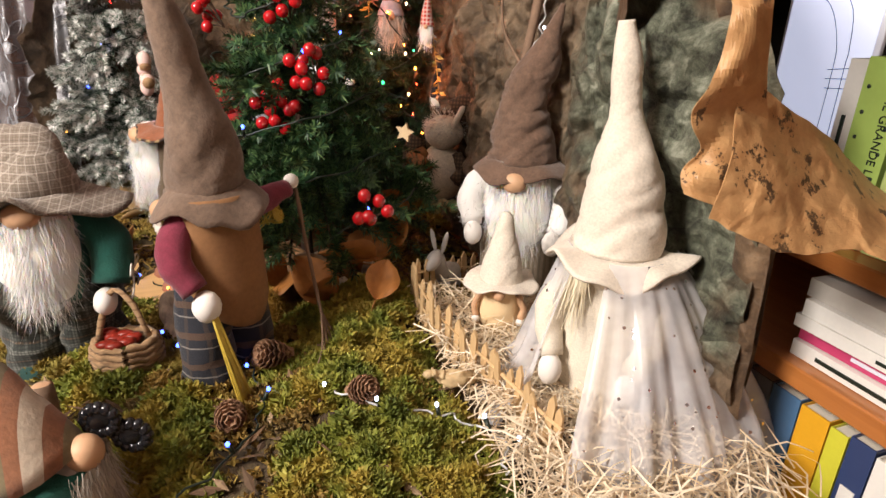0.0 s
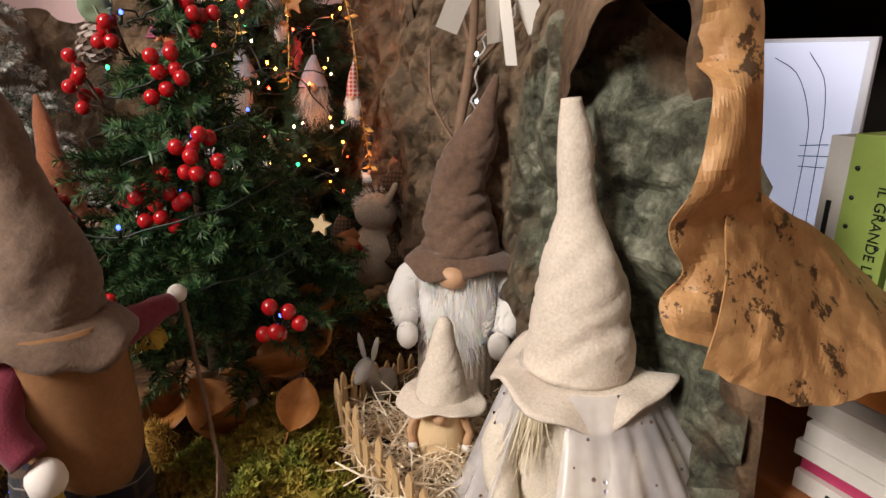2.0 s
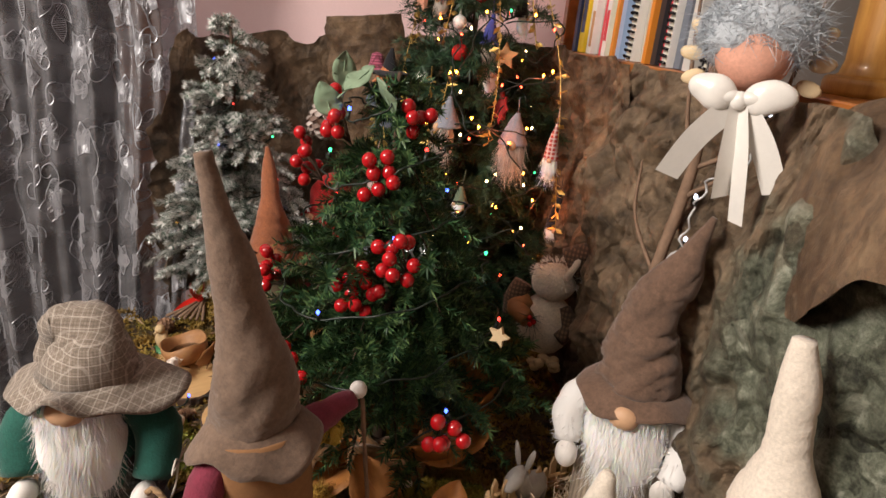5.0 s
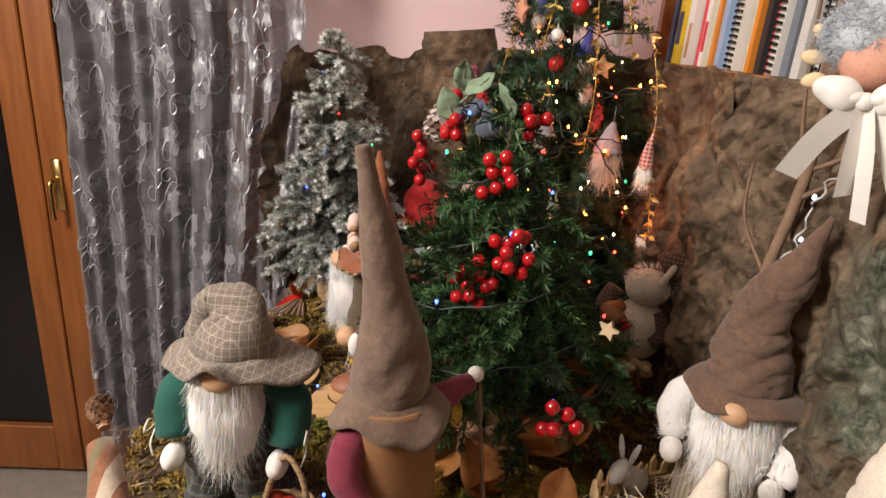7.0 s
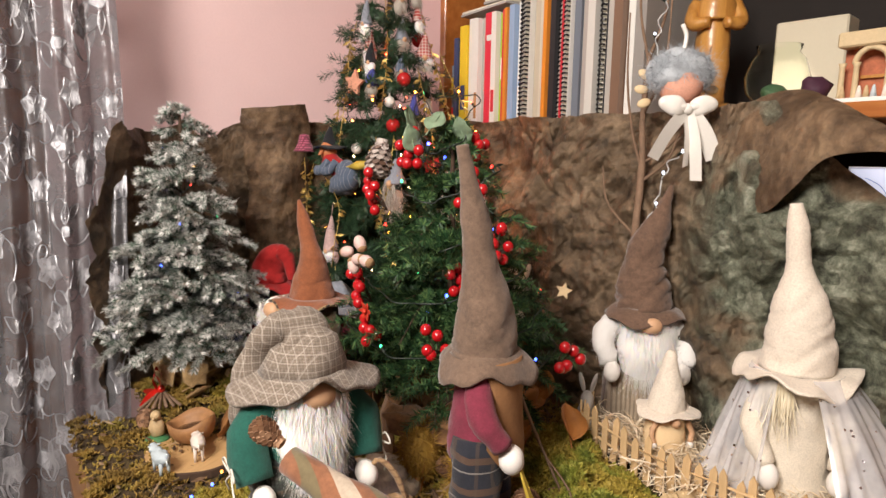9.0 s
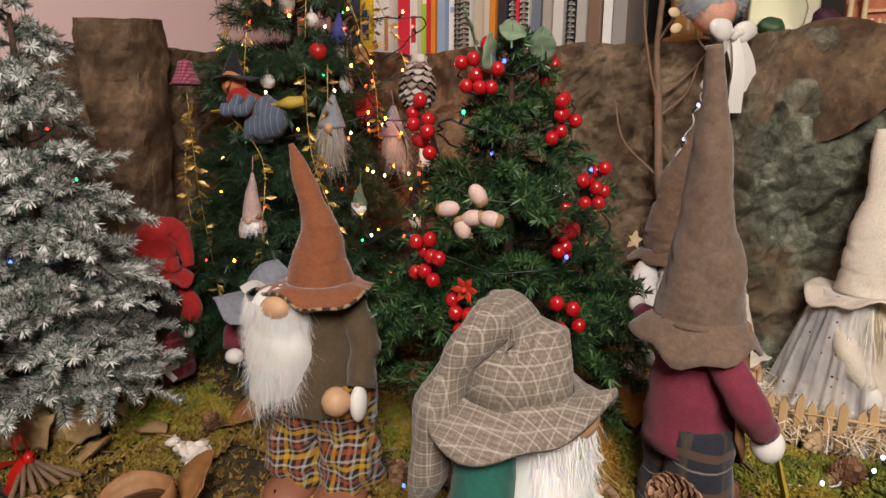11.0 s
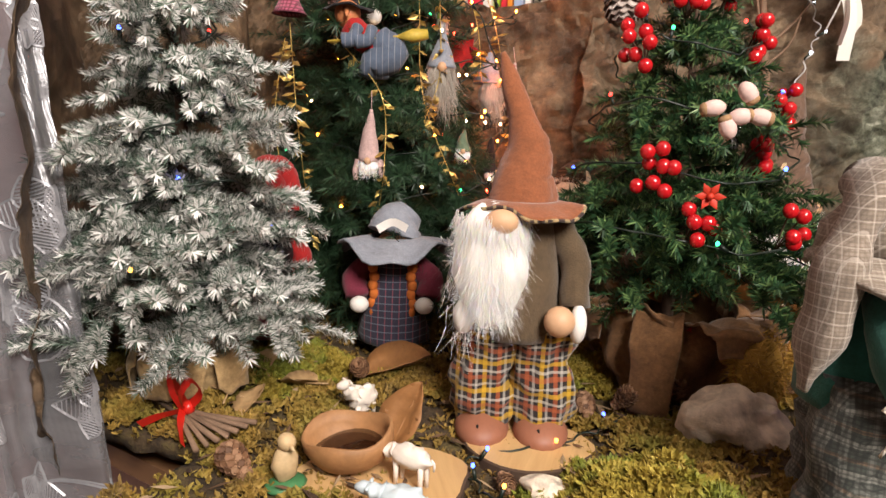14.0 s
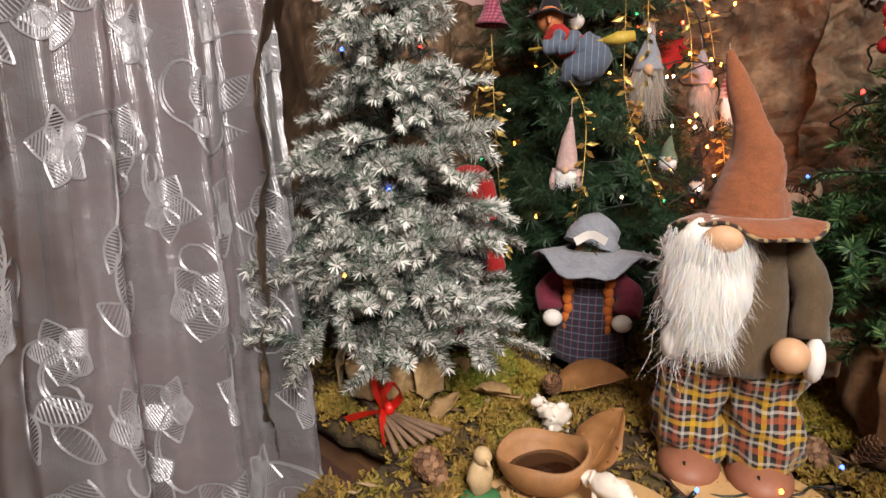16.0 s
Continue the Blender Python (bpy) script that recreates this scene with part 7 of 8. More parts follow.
b.add(*strands(rng, rr, ww, ll, 0.002, 0.1, 0.3, 2), 2)
limb(b, 1, [(0.03, 0.005, 0.2), (0.065, 0.01, 0.222), (0.11, 0.015, 0.235)], [0.036, 0.027, 0.012])
limb(b, 3, [(-0.035, -0.01, 0.12), (-0.055, -0.03, 0.11), (-0.025, -0.052, 0.1)], [0.018, 0.018, 0.016])
limb(b, 1, [(-0.05, 0.0, 0.15), (-0.062, -0.01, 0.12), (-0.06, -0.02, 0.09)], [0.02, 0.022, 0.02])
b.add(*strands(rng, [(-0.02, -0.055, 0.105)] * 60, [Vector(rng.normal(size=3)) for _ in range(60)], [0.03] * 60, 0.0016), 4)
b.add(*sweep([(0.034 + 0.012 * math.cos(a), 0.03 * math.sin(a) - 0.002, 0.198 + 0.026 * math.cos(a)) for a in np.linspace(0, 6.2832, 25)], [0.0065] * 25, 8, 1, 0.001, 200), 0)
for q in ((-0.02, -0.066, 0.112), (-0.012, -0.068, 0.106), (-0.018, -0.068, 0.1)):
    b.add(*ball(q, 0.005, 10, 8), 6)
limb(b, 1, [(0.03, -0.01, 0.118), (0.05, -0.028, 0.09), (0.035, -0.046, 0.07)], [0.016, 0.016, 0.013])
for _ in range(14):
    c = Vector((rng.normal(0.02, 0.018), -0.045 + rng.normal(0, 0.006), 0.008 + rng.uniform(0, 0.014)))
    b.add(*ball(c, (0.011, 0.009, 0.008), 8, 6, 0.2, 80), 5)
doll(b, [M["cream_knit"], M["check_brown"], M["fur_white"], M["leaf_brown"], M["needle_dark"], M["tan_resin"], M["berry_red"]], pose(0.775, 0.745, 1.01, 0, 0, 62), "cream fleece snowman doll with brown checked hat", "snowman_doll")

# small gnome at the front with striped knitted hat
M["stripe_knit"] = weave("striped_rust_knit", (0.26, 0.11, 0.055), [(1, 0.05, 0.3, 0.2, (0.55, 0.48, 0.38), 0.8), (1, 0.05, 0.2, 0.65, (0.16, 0.15, 0.08), 0.8)], thread=200)
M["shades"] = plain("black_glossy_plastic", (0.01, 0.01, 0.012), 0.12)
b = Build()
limb(b, 1, [(0, 0, -0.01), (0, 0, 0.04), (0, 0, 0.09)], [0.046, 0.046, 0.034], 16, 0.004)
beard(b, 2, rng, (-0.002, 0.008, 0.092), 0.036, 0.06, 0.036, 700, 0.05, 0.0012, 0.6, 1)
b.add(*ball((0.006, 0.03, 0.1), (0.0165, 0.016, 0.0165), 16, 12), 3)
for p in ((-0.012, 0.043, 0.118), (-0.008, 0.066, 0.098)):
    for k in np.linspace(0, 6.2832, 13)[:-1]:
        b.add(*ball((p[0] + 0.004 * math.cos(k), p[1] + 0.013 * math.cos(k), p[2] + 0.013 * math.sin(k)), (0.006, 0.006, 0.006), 8, 6), 4)
    b.add(*ball(p, (0.004, 0.012, 0.012), 14, 8), 4)
limb(b, 0, [(0.0, -0.006, 0.088), (-0.012, -0.026, 0.128), (-0.05, -0.06, 0.165), (-0.11, -0.1, 0.196), (-0.166, -0.132, 0.22)], [0.04, 0.034, 0.026, 0.019, 0.014], 20, 0.004)
doll(b, [M["stripe_knit"], M["green_cloth"], M["beard_grey"], M["nose"], M["shades"]], pose(1.47, 0.12, 0.965), "small gnome doll with striped knitted hat and dark glasses")
q = pinecone(pose(1.292, -0.014, 1.196, 30, -60, 0), 0.03, "pine cone tied to the tip of the striped hat")


# ---- sack under the berry tree, pot under the snowy tree ----
def sack(place, r, h, mat, label, ruffle=0.02, flaps=()):
    t = thing("sack", place, label, "sack")
    v, f = [], []
    n, m = 72, 30
    for j in range(m + 1):
        u = j / m
        rad = r * (0.75 + 0.35 * math.sin(u * 2.6)) * (1 if u < 0.8 else 1 + 1.2 * (u - 0.8) * ruffle / 0.02)
        for k in range(n):
            a = 2 * math.pi * k / n
            fold = noise.voronoi(Vector((math.cos(a) * 1.8 + r * 40, math.sin(a) * 1.8, u * 2.2)))[0]
            w = 1 + 0.05 * math.sin(a * 5 + u * 4) + 0.3 * max(0, u - 0.55) * math.sin(a * 7 + 1) + 0.3 * (min(0.5, fold[1] - fold[0]) - 0.2) + 0.1 * noise.noise(Vector((math.cos(a) * 2, math.sin(a) * 2, u * 4)))
            z = h * u - max(0, u - 0.85) * h * 0.8 * (1 + math.sin(a * 4))
            v.append((rad * w * math.cos(a), rad * w * math.sin(a), z))
    for j in range(m):
        for k in range(n):
            f.append((j * n + k, j * n + (k + 1) % n, (j + 1) * n + (k + 1) % n, (j + 1) * n + k))
    Build().add(*both_sides((v, f), 0.002)).done("bag", mat, t)
    for a0, wide, drop, out in flaps:
        fv, ff = [], []
        for j in range(25):
            q = j / 24
            for i in range(21):
                a = a0 + wide * (i / 20 - 0.5) * (1 - 0.35 * q)
                rad = r * 1.02 + out * math.sin(min(1.0, q * 1.6) * 1.5708) + 0.008 * noise.noise(Vector((a * 3, q * 4, r * 50)))
                z = h * 0.86 + 0.018 * math.sin(q * 3.1) - drop * max(0.0, q - 0.25) + 0.01 * noise.noise(Vector((a * 5, q * 5, 2)))
                fv.append((rad * math.cos(a), rad * math.sin(a), z))
        for j in range(24):
            for i in range(20):
                k = j * 21 + i
                ff.append((k, k + 1, k + 22, k + 21))
        Build().add(*both_sides((fv, ff), 0.002)).done("flap", mat, t)


M["burlap_brown"] = weave("brown_burlap", (0.22, 0.11, 0.045), thread=240, vary=0.35)
M["burlap_tan"] = weave("tan_burlap", (0.42, 0.28, 0.13), thread=240, vary=0.3)
sack(pose(0.985, 0.41, 0.925), 0.085, 0.155, M["burlap_brown"], "brown burlap sack gathered round the berry tree foot", flaps=((-1.75, 0.7, 0.17, 0.03), (-0.9, 1.0, 0.03, 0.08), (-2.6, 0.8, 0.05, 0.05), (0.1, 0.9, 0.04, 0.07)))
sack(pose(0.375, 0.115, 0.925), 0.05, 0.085, M["burlap_tan"], "tan burlap wrapping round the snowy tree foot", 0.03, ((-1.2, 1.3, 0.05, 0.035), (-2.4, 1.0, 0.06, 0.03), (-0.2, 0.9, 0.05, 0.03)))


# ---- branch with lights and the hanging angel ----
def branch():
    t = thing("dry_branch", pose(0, 0, 0), "tall dry forked branch standing behind the bearded gnome", "branch")
    rng = np.random.default_rng(31)
    Build().add(*sweep(smooth_path([(1.165, 0.71, 0.98), (1.158, 0.714, 1.2), (1.135, 0.735, 1.33), (1.118, 0.765, 1.468), (1.108, 0.772, 1.56), (1.112, 0.775, 1.68)], 22), np.linspace(0.0095, 0.0045, 22), 9, 1, 0.002, 50)).done("stem", M["twig"], t)
    for pts in ([(1.118, 0.765, 1.465), (1.1, 0.755, 1.53), (1.085, 0.75, 1.63), (1.09, 0.74, 1.75)], [(1.115, 0.766, 1.475), (1.15, 0.79, 1.505), (1.19, 0.8, 1.56), (1.22, 0.8, 1.68)], [(1.12, 0.76, 1.44), (1.16, 0.78, 1.48), (1.175, 0.79, 1.53)],
                [(1.11, 0.772, 1.57), (1.15, 0.77, 1.65), (1.16, 0.765, 1.78)], [(1.112, 0.775, 1.66), (1.09, 0.77, 1.76), (1.1, 0.76, 1.86)], [(1.13, 0.74, 1.34), (1.07, 0.73, 1.4), (1.05, 0.735, 1.47)], [(1.112, 0.775, 1.67), (1.14, 0.78, 1.76), (1.13, 0.78, 1.88)]):
        Build().add(*sweep(smooth_path(pts, 12), np.linspace(0.0034, 0.0014, 12), 6, 1, 0.001, 60)).done("twig", M["twig"], t)


branch()
light_string([(1.16, 0.7, 1.2), (1.165, 0.705, 1.25), (1.15, 0.73, 1.32), (1.17, 0.74, 1.4), (1.19, 0.74, 1.47), (1.2, 0.78, 1.52), (1.15, 0.77, 1.62), (1.13, 0.77, 1.7), (1.16, 0.76, 1.78)], "clear cable with cool white lamps on the branch", [M["led_white"]], 14)
for ob in bpy.data.objects:
    if ob.parent and ob.name.startswith("cable") and "clear" in ob.parent.get("label", ""):
        ob.data.materials[0] = M["clear_cable"]

M["grey_wool"] = islands("grey_blue_wool", [(0, (0.3, 0.34, 0.38)), (1, (0.56, 0.6, 0.64))], 0.9)
M["satin_white"] = plain("ivory_satin", (0.82, 0.79, 0.74), 0.22, 250, 0.05, 30, 0.1, sheen=0.3)
M["peach_skin"] = plain("peach_cloth", (0.7, 0.36, 0.26), 0.7)
b = Build()
b.add(*ball((0, 0, 0), (0.038, 0.034, 0.04), 18, 12), 0)
b.add(*ball((0, 0.008, 0.018), (0.056, 0.042, 0.042), 18, 12, 0.2, 40), 1)
rr, ww, ll = [], [], []
for _ in range(6000):
    d = Vector(rng.normal(size=3)).normalized()
    if d.z < -0.35 and abs(d.x) < 0.6:
        continue
    rr.append((d.x * 0.055, 0.006 + d.y * 0.041, 0.018 + d.z * 0.041)), ww.append(d * 0.5 + Vector(rng.normal(0, 0.8, 3))), ll.append(rng.uniform(0.004, 0.009))
b.add(*strands(rng, rr, ww, ll, 0.0009, 0.1, 1.2, 3), 1)
for s in (-1, 1):
    for k in range(3):
        a = radians(-18 + 24 * k)
        d = Vector((s * math.cos(a), 0.1, math.sin(a) - 0.15)).normalized()
        b.add(*ball(Vector((0, 0.016, -0.005)) + d * 0.062, (0.013, 0.003, 0.008), 10, 6, turn=Euler((0, -a * s, 0)).to_matrix()), 3)
    b.add(*ball((s * 0.027, -0.043, -0.04), (0.023, 0.011, 0.0175), 26, 16, 0.35, 38, Euler((0, -0.22 * s, 0)).to_matrix()), 2)
    b.add(*ball((s * 0.012, -0.045, -0.043), (0.014, 0.008, 0.0075), 14, 10), 2)
    b.add(*(ribbon(smooth_path([(0, -0.042, -0.046), (s * 0.03, -0.046, -0.085), (s * 0.052, -0.04, -0.13)], 12), 0.027, (0.5 * s, 1, 0.2))), 2)
    b.add(*(ribbon(smooth_path([(0, -0.04, -0.046), (s * 0.006 + 0.008, -0.048, -0.1), (s * 0.01 + 0.014, -0.04, -0.155 - 0.012 * s)], 12), 0.021, (0.7 * s, 0.7, 0.0))), 2)
b.add(*ball((0, -0.046, -0.046), (0.009, 0.007, 0.009), 10, 8), 2)
b.add(*sweep(smooth_path([(0, 0, 0.05), (0.004, 0, 0.08), (-0.004, 0, 0.1)], 8), [0.004] * 8, 6), 2)
tagged(b.done("angel_doll", [M["peach_skin"], M["grey_wool"], M["satin_white"], M["star_wood"]], place=pose(1.195, 0.755, 1.615, 0, 0, 52)), "hanging angel doll with grey wool hair and ivory bow", "doll")


# ---- bookcase contents ----
def book(x, w, h, colour, depth=0.2, y=0.865, z=1.576, lean=0.0, spiral_wire=False, name="book", label="", bands=()):
    t = thing(name, pose(x, y, z, 0, lean, 0), label or "paperback standing on the bookcase shelf", "book", "books")
    k = "book_%d_%d_%d" % tuple(int(c * 99) for c in colour)
    if k not in M:
        M[k] = plain("cover_" + str(len(M)), colour, 0.4, 200, 0.06, 20, 0.05)
    Build().add(*block((0, 0, 0), (0.0015, depth, h), 0)).done("cover", M[k], t, False)
    Build().add(*block((w - 0.0015, 0, 0), (w, depth, h), 0)).done("cover", M[k], t, False)
    Build().add(*block((0.0015, 0.003, 0.003), (w - 0.0015, depth - 0.002, h - 0.003))).done("page_block", M["page"], t, False)
    if spiral_wire:
        n = int(h / 0.0105)
        for i in range(n):
            Build().add(*sweep(smooth_path([(0.0008, -0.002, 0.006 + i * 0.0105), (w / 2, -0.007, 0.008 + i * 0.0105), (w - 0.0008, -0.002, 0.006 + i * 0.0105)], 6), [0.0024] * 6, 6)).done("coil", M["shades"], t)
    else:
        Build().add(*block((0.0, -0.0018, 0), (w, 0, h), 0)).done("spine", M[k], t, False)
        for z0, z1, c in bands:
            kk = "band_%d_%d_%d" % tuple(int(q * 99) for q in c)
            if kk not in M:
                M[kk] = plain("print_" + str(len(M)), c, 0.4, 200, 0.05)
            Build().add(*block((w * 0.2, -0.003, h * z0), (w * 0.8, -0.0018, h * z1))).done("title_bar", M[kk], t, False)
    return t


M["page"] = plain("book_pages", (0.74, 0.69, 0.58), 0.8, 600, 0.08, 40, 0.4)
WHITE, RED, YEL, NAVY, LIME, BLK, ORG, GREY, SKY = (0.78, 0.76, 0.72), (0.6, 0.03, 0.05), (0.8, 0.55, 0.02), (0.03, 0.05, 0.14), (0.35, 0.55, 0.05), (0.03, 0.03, 0.035), (0.7, 0.25, 0.03), (0.45, 0.42, 0.38), (0.3, 0.42, 0.62)
x = 0.36
for w, h, c, sp, bands in (
    (0.02, 0.17, (0.2, 0.3, 0.4), False, ((0.1, 0.3, RED), (0.5, 0.8, YEL))), (0.016, 0.18, WHITE, False, ((0.2, 0.4, SKY),)), (0.02, 0.24, NAVY, False, ()), (0.036, 0.27, YEL, False, ((0.15, 0.4, NAVY),)), (0.036, 0.285, WHITE, False, ()),
    (0.02, 0.28, WHITE, False, ((0.05, 0.3, (0.5, 0.25, 0.1)),)), (0.012, 0.28, GREY, False, ()), (0.042, 0.29, (0.7, 0.03, 0.06), False, ((0.75, 0.8, WHITE),)), (0.022, 0.285, WHITE, False, ((0.1, 0.3, RED),)), (0.02, 0.28, LIME, False, ((0.4, 0.6, WHITE),)), (0.016, 0.285, RED, False, ()),
    (0.012, 0.285, ORG, False, ()), (0.022, 0.29, SKY, False, ()), (0.02, 0.295, WHITE, False, ((0.3, 0.34, SKY),)), (0.018, 0.3, BLK, True, ()), (0.026, 0.3, WHITE, True, ()), (0.03, 0.3, (0.5, 0.44, 0.34), False, ()), (0.016, 0.3, (0.6, 0.55, 0.46), False, ()),
    (0.014, 0.29, ORG, False, ()), (0.02, 0.3, BLK, False, ()), (0.022, 0.3, WHITE, True, ()), (0.01, 0.3, RED, False, ()), (0.022, 0.3, WHITE, True, ()), (0.022, 0.3, (0.16, 0.18, 0.22), False, ()), (0.03, 0.305, (0.4, 0.36, 0.33), False, ()), (0.024, 0.3, (0.62, 0.6, 0.56), False, ()), (0.02, 0.29, BLK, True, ()), (0.03, 0.3, GREY, False, ()), (0.026, 0.3, (0.2, 0.12, 0.08), False, ()), (0.02, 0.295, WHITE, False, ()), (0.03, 0.3, (0.3, 0.28, 0.26), False, ())):
    w *= 0.86
    book(x, w, h, c, spiral_wire=sp, bands=bands, y=0.862 + 0.01 * math.sin(x * 90), label="spiral-bound booklet standing on the bookcase shelf" if sp else "")
    x += w + 0.0025
for i in range(4):
    tagged(Build().add(*block((0, 0, 0), (0.21, 0.27, 0.006), 0.001)).done("magazine", M["page"] if i % 2 else M["grey_resin"], smooth=False, place=pose(0.4 + 0.09 * (i // 2), 0.87 + 0.004 * i, 1.875 + 0.0075 * i + 0.005 * (i // 2), 0, 0, 3 * i - 4)), "magazine lying flat on top of the books", "magazine", "magazines")


def lathe_thing(name, place, prof, mat, label, category, n=24):
    v = [(r * math.cos(a), r * math.sin(a), z) for r, z in prof for a in np.linspace(0, 6.2832, n, endpoint=False)]
    f = [(i * n + k, i * n + (k + 1) % n, (i + 1) * n + (k + 1) % n, (i + 1) * n + k) for i in range(len(prof) - 1) for k in range(n)]
    return tagged(Build().add(v, f).done(name, mat, place=place), label, category)


M["gold_wood"] = wood("honey_carved_wood", (0.36, 0.15, 0.03), (0.58, 0.3, 0.07), 0.4, 12, 2, 0.3)
b = Build()
limb(b, 0, [(0, 0, 0), (0, 0, 0.02), (0, 0, 0.03), (0, 0, 0.12), (0, 0, 0.2)], [0.045, 0.045, 0.03, 0.034, 0.03], 18, 0.004)
limb(b, 0, [(0, 0, 0.19), (0, -0.005, 0.22), (0, -0.005, 0.25)], [0.042, 0.036, 0.014], 16, 0.004)
b.add(*ball((0, -0.008, 0.275), (0.018, 0.02, 0.024), 14, 10))
for s in (-1, 1):
    limb(b, 0, [(s * 0.036, 0, 0.22), (s * 0.045, -0.02, 0.18), (s * 0.015, -0.042, 0.175)], [0.014, 0.014, 0.01])
tagged(b.done("statue", M["gold_wood"], place=pose(1.13, 0.95, 1.575, 0, 0, 40) @ Matrix.Scale(0.98, 4)), "carved honey-coloured wooden statue on the shelf", "statue")
glass, nt, bs = nodes_of("clear_bowl_glass")
bs.inputs["Base Color"].default_value = (0.95, 0.98, 0.93, 1)
bs.inputs["Roughness"].default_value = 0.03
bs.inputs["Transmission Weight"].default_value = 1.0
bs.inputs["IOR"].default_value = 1.08
q = lathe_thing("glass_bowl", pose(1.28, 0.915, 1.576), [(0.0, 0.002), (0.03, 0.002), (0.05, 0.03), (0.054, 0.055), (0.045, 0.085), (0.034, 0.098), (0.038, 0.11), (0.036, 0.11), (0.032, 0.098), (0.043, 0.085), (0.052, 0.055), (0.048, 0.03), (0.028, 0.005), (0.0, 0.005)], glass, "round clear glass bowl with a dark plant inside", "bowl")
q.visible_shadow = False
tagged(Build().add(*ball((0, 0, 0), (0.024, 0.02, 0.018), 16, 12, 0.3, 60)).done("bowl_plant", M["needle_dark"], place=pose(1.28, 0.915, 1.602)), "dark green plant inside the glass bowl", "plant")
M["plum"] = plain("dark_plum_petals", (0.05, 0.012, 0.03), 0.7)
tagged(Build().add(*ball((0, 0, 0.02), (0.024, 0.02, 0.024), 12, 8, 0.5, 60)).done("dried_flower", M["plum"], place=pose(1.36, 0.88, 1.577)), "dark plum dried flower on the shelf", "flower")
M["toy_cream"] = plain("cream_plaster_toy", (0.6, 0.47, 0.28), 0.7, 150, 0.15, 40, 0.3)
M["toy_brick"] = plain("painted_brick_toy", (0.42, 0.13, 0.06), 0.7, 200, 0.35, 60, 0.3)
M["box_cream"] = plain("cream_card", (0.55, 0.5, 0.38), 0.6, 200, 0.05, 10, 0.1)
t = thing("toy_stable", pose(1.388, 0.885, 1.576) @ Matrix.Scale(0.68, 4), "small painted arched toy stable with tiny figures on a white base", "toy")
Build().add(*block((-0.005, -0.02, 0), (0.12, 0.06, 0.012), 0.003)).done("base", M["white_cloth"], t, False)
Build().add(*block((0.0, 0.045, 0.012), (0.115, 0.056, 0.15), 0.002)).done("back_wall", M["toy_brick"], t, False)
for xx in (0.0, 0.03, 0.095):
    Build().add(*sweep([(xx + 0.009, 0.012, 0.012), (xx + 0.009, 0.012, 0.02), (xx + 0.009, 0.012, 0.085), (xx + 0.009, 0.012, 0.095)], [0.009, 0.007, 0.006, 0.009], 12)).done("column", M["toy_cream"], t)
Build().add(*sweep([(0.069 + 0.034 * math.cos(a), 0.012, 0.092 + 0.034 * math.sin(a)) for a in np.linspace(0, math.pi, 15)], [0.007] * 15, 8)).done("arch", M["toy_cream"], t)
Build().add(*block((-0.003, 0.0, 0.13), (0.12, 0.058, 0.165), 0.004)).done("roof", M["toy_cream"], t, False)
Build().add(*block((0.04, 0.035, 0.06), (0.1, 0.046, 0.067))).done("beam", M["gold_wood"], t, False)
for xx, mm in ((0.055, "white_resin"), (0.07, "tan_resin"), (0.085, "blue_resin"), (0.02, "tan_resin"), (0.108, "white_resin")):
    Build().add(*sweep([(xx, -0.004, 0.012), (xx, -0.004, 0.028), (xx, -0.004, 0.033), (xx, -0.004, 0.04)], [0.0075, 0.005, 0.004, 0.002], 10)).done("figurine", M[mm], t)
tagged(Build().add(*block((0, 0, 0), (0.12, 0.06, 0.165), 0.003)).done("box", M["box_cream"], smooth=False, place=pose(1.235, 0.985, 1.576, 0, 0, 6)), "cream cardboard box standing behind the glass bowl", "box")
book(1.58, 0.035, 0.14, (0.2, 0.45, 0.28), label="green book standing on the bookcase shelf")
for i, c in enumerate((WHITE, WHITE, GREY)):
    book(1.625 + 0.034 * i, 0.03, 0.13, c)

# drawing on paper, green book and the shelf below
M["paper_blue"] = plain("cool_white_paper", (0.72, 0.74, 0.84), 0.6, 200, 0.03, 10, 0.05)
t = thing("tablet", pose(1.402, 0.94, 1.209, 0, 0, 4), "white-framed lit tablet screen showing a thin line drawing", "tablet")
M["screen"] = glow("bluish_screen", (0.62, 0.66, 0.86), 0.75)
Build().add(*block((-0.001, 0.0004, -0.001), (0.116, 0.007, 0.268), 0.001)).done("frame", M["paper_blue"], t, False, "white tablet frame")
Build().add(*block((0.003, 0, 0.003), (0.109, 0.0015, 0.264))).done("screen", M["screen"], t, False, "lit bluish screen")
ink = Build()
for pts in ([(0.03, 0.25), (0.06, 0.235), (0.08, 0.2), (0.085, 0.16), (0.083, 0.02)], [(0.07, 0.255), (0.092, 0.23), (0.1, 0.19), (0.1, 0.165), (0.103, 0.02)], [(0.078, 0.168), (0.11, 0.172)], [(0.078, 0.158), (0.112, 0.161)], [(0.08, 0.148), (0.11, 0.15)]):
    pp = smooth_path(pts, 14) if len(pts) > 2 else np.array(pts)
    ink.add(*sweep([(a * 0.84, -0.0006, c) for a, c in pp], [0.00045] * len(pp), 4))
ink.done("drawing", M["cable"], t)
M["lime_cover"] = plain("dotted_green_cover", (0.36, 0.5, 0.12), 0.45, 200, 0.06)


def words(text, place, size, parent, mat):
    c = bpy.data.curves.new("lettering", "FONT")
    c.body, c.size, c.extrude, c.align_x = text, size, 0.0002, "CENTER"
    ob = new("lettering", c)
    me = bpy.data.meshes.new_from_object(ob)
    bpy.data.objects.remove(ob)
    ob = new("lettering", me)
    me.materials.append(mat)
    ob.parent, ob.matrix_basis = parent, place
    return ob


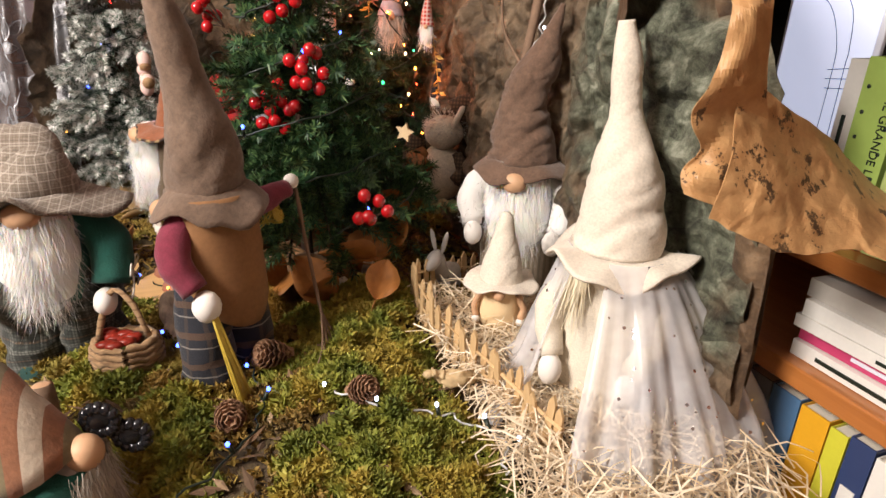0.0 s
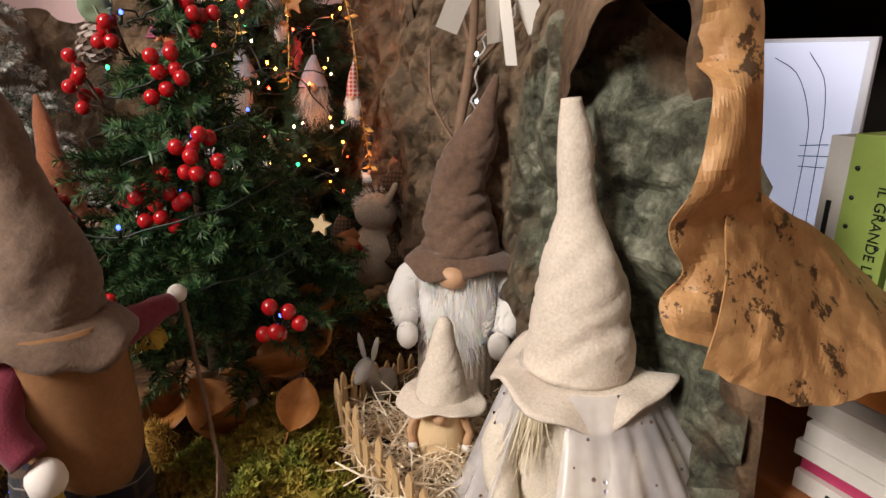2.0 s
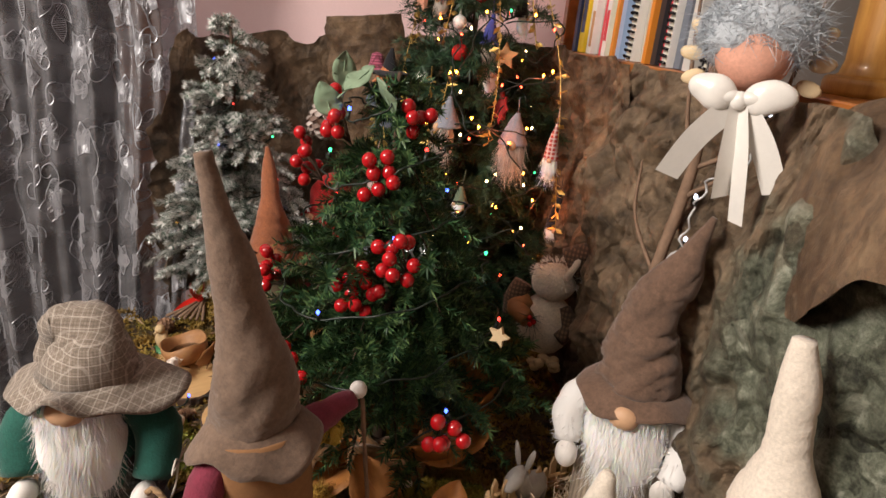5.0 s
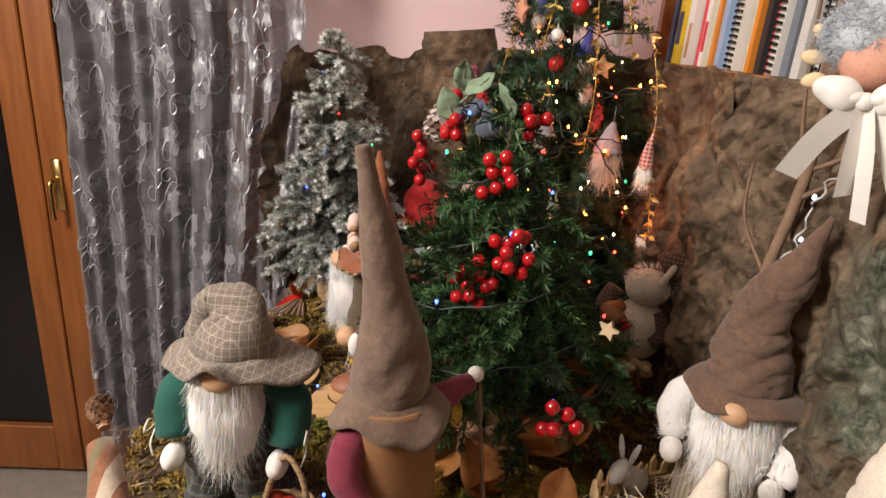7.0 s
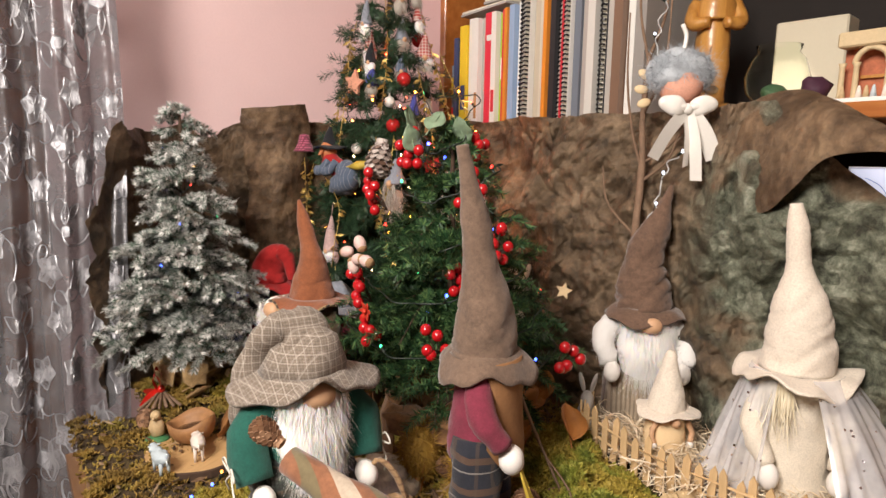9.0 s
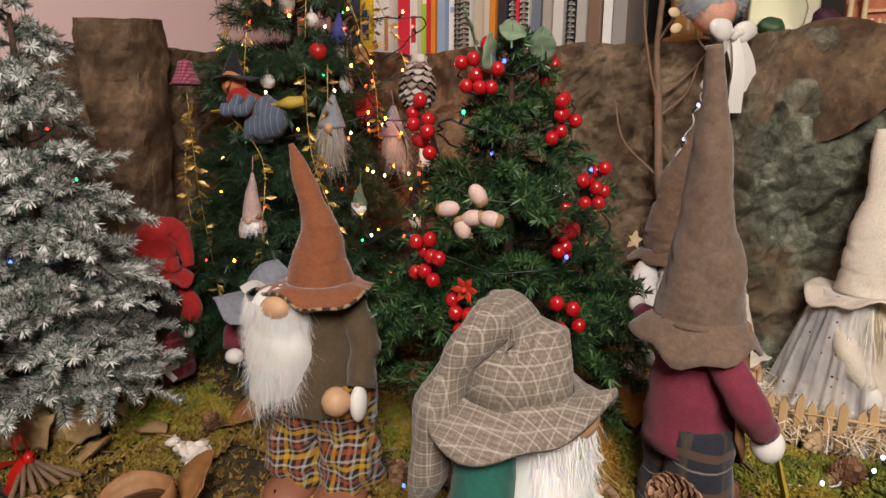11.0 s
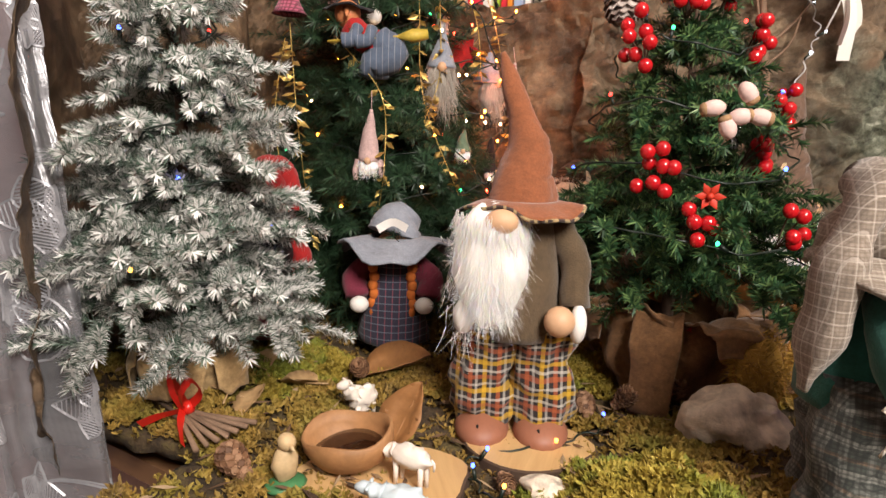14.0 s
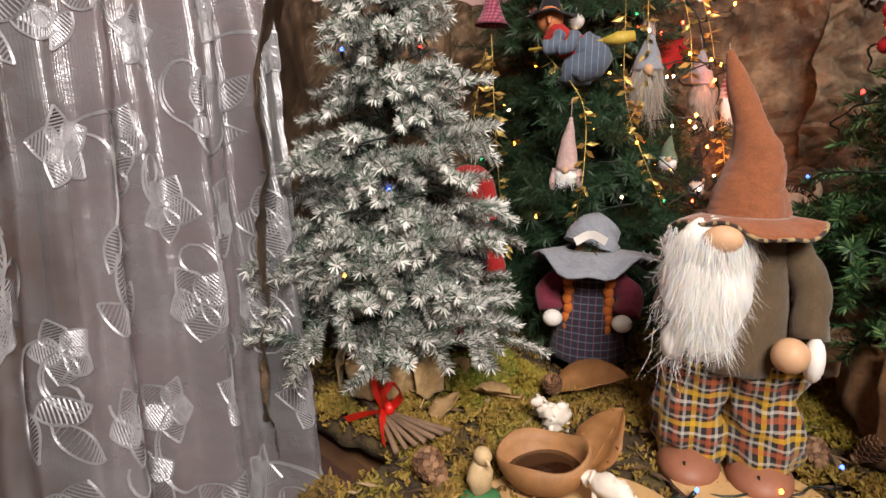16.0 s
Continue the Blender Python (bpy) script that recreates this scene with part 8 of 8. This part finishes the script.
t = book(1.545, 0.042, 0.19, (0.36, 0.5, 0.12), 0.14, 0.9, 1.209, label="green dotted hardback standing in the shelf")
words("IL GRANDE LIBRO", pose(0.027, -0.0028, 0.1, 90, 90, 0), 0.0125, t, M["cable"])
for i in range(14):
    Build().add(*ball((0.007 + 0.028 * (i % 2), -0.0022, 0.012 + 0.0125 * i), (0.0022, 0.0008, 0.0022), 8, 4)).done("dot", M["cable"], t)
t = book(1.522, 0.02, 0.186, WHITE, 0.13, 0.905, 1.209, label="white paperback standing in the shelf")
Build().add(*block((0.007, -0.003, 0.08), (0.011, -0.0018, 0.13))).done("title_bar", M["cable"], t, False)
book(1.592, 0.03, 0.18, (0.45, 0.55, 0.2), 0.14, 0.9, 1.209, label="green hardback standing in the shelf")
z = 1.086
for i, (h, c, w) in enumerate(((0.018, WHITE, 0.22), (0.016, (0.5, 0.05, 0.14), 0.21), (0.014, WHITE, 0.22), (0.018, WHITE, 0.2), (0.02, GREY, 0.21))):
    k = "stack_%d" % i
    M[k] = plain("stack_cover_%d" % i, c, 0.4, 200, 0.06)
    t = thing("book", pose(1.575 + 0.006 * math.sin(i * 3), 0.862 + 0.006 * math.sin(i * 2), z, 0, 0, 1.5 * math.sin(i)), "paperback lying in a stack on the shelf", "book", "books")
    Build().add(*block((0, 0, 0), (w, 0.14, 0.0015))).done("cover", M[k], t, False)
    Build().add(*block((0, 0, h - 0.0015), (w, 0.14, h))).done("cover", M[k], t, False)
    Build().add(*block((0, -0.0015, 0), (w, 0.0, h))).done("spine", M[k], t, False)
    Build().add(*block((0.003, 0.0, 0.0015), (w - 0.003, 0.138, h - 0.0015))).done("page_block", M["page"], t, False)
    Build().add(*block((0.03 + 0.03 * i, -0.0026, h * 0.35), (0.11 + 0.015 * i, -0.0016, h * 0.6))).done("title_bar", M["cable"] if c != (0.5, 0.05, 0.14) else M["paper_blue"], t, False)
    z += h + 0.0008
x = 1.5
for i, (w, h, c) in enumerate(((0.03, 0.285, (0.16, 0.2, 0.2)), (0.035, 0.29, (0.2, 0.22, 0.22)), (0.036, 0.29, (0.08, 0.17, 0.32)), (0.034, 0.288, (0.75, 0.38, 0.02)), (0.02, 0.285, (0.62, 0.6, 0.05)), (0.026, 0.29, NAVY), (0.022, 0.285, WHITE), (0.02, 0.285, WHITE), (0.03, 0.29, (0.15, 0.3, 0.2)))):
    t = book(x, w, h, c, 0.15, 0.86, 0.751, bands=((0.3, 0.8, WHITE),) if c == NAVY else ())
    x += w + 0.002
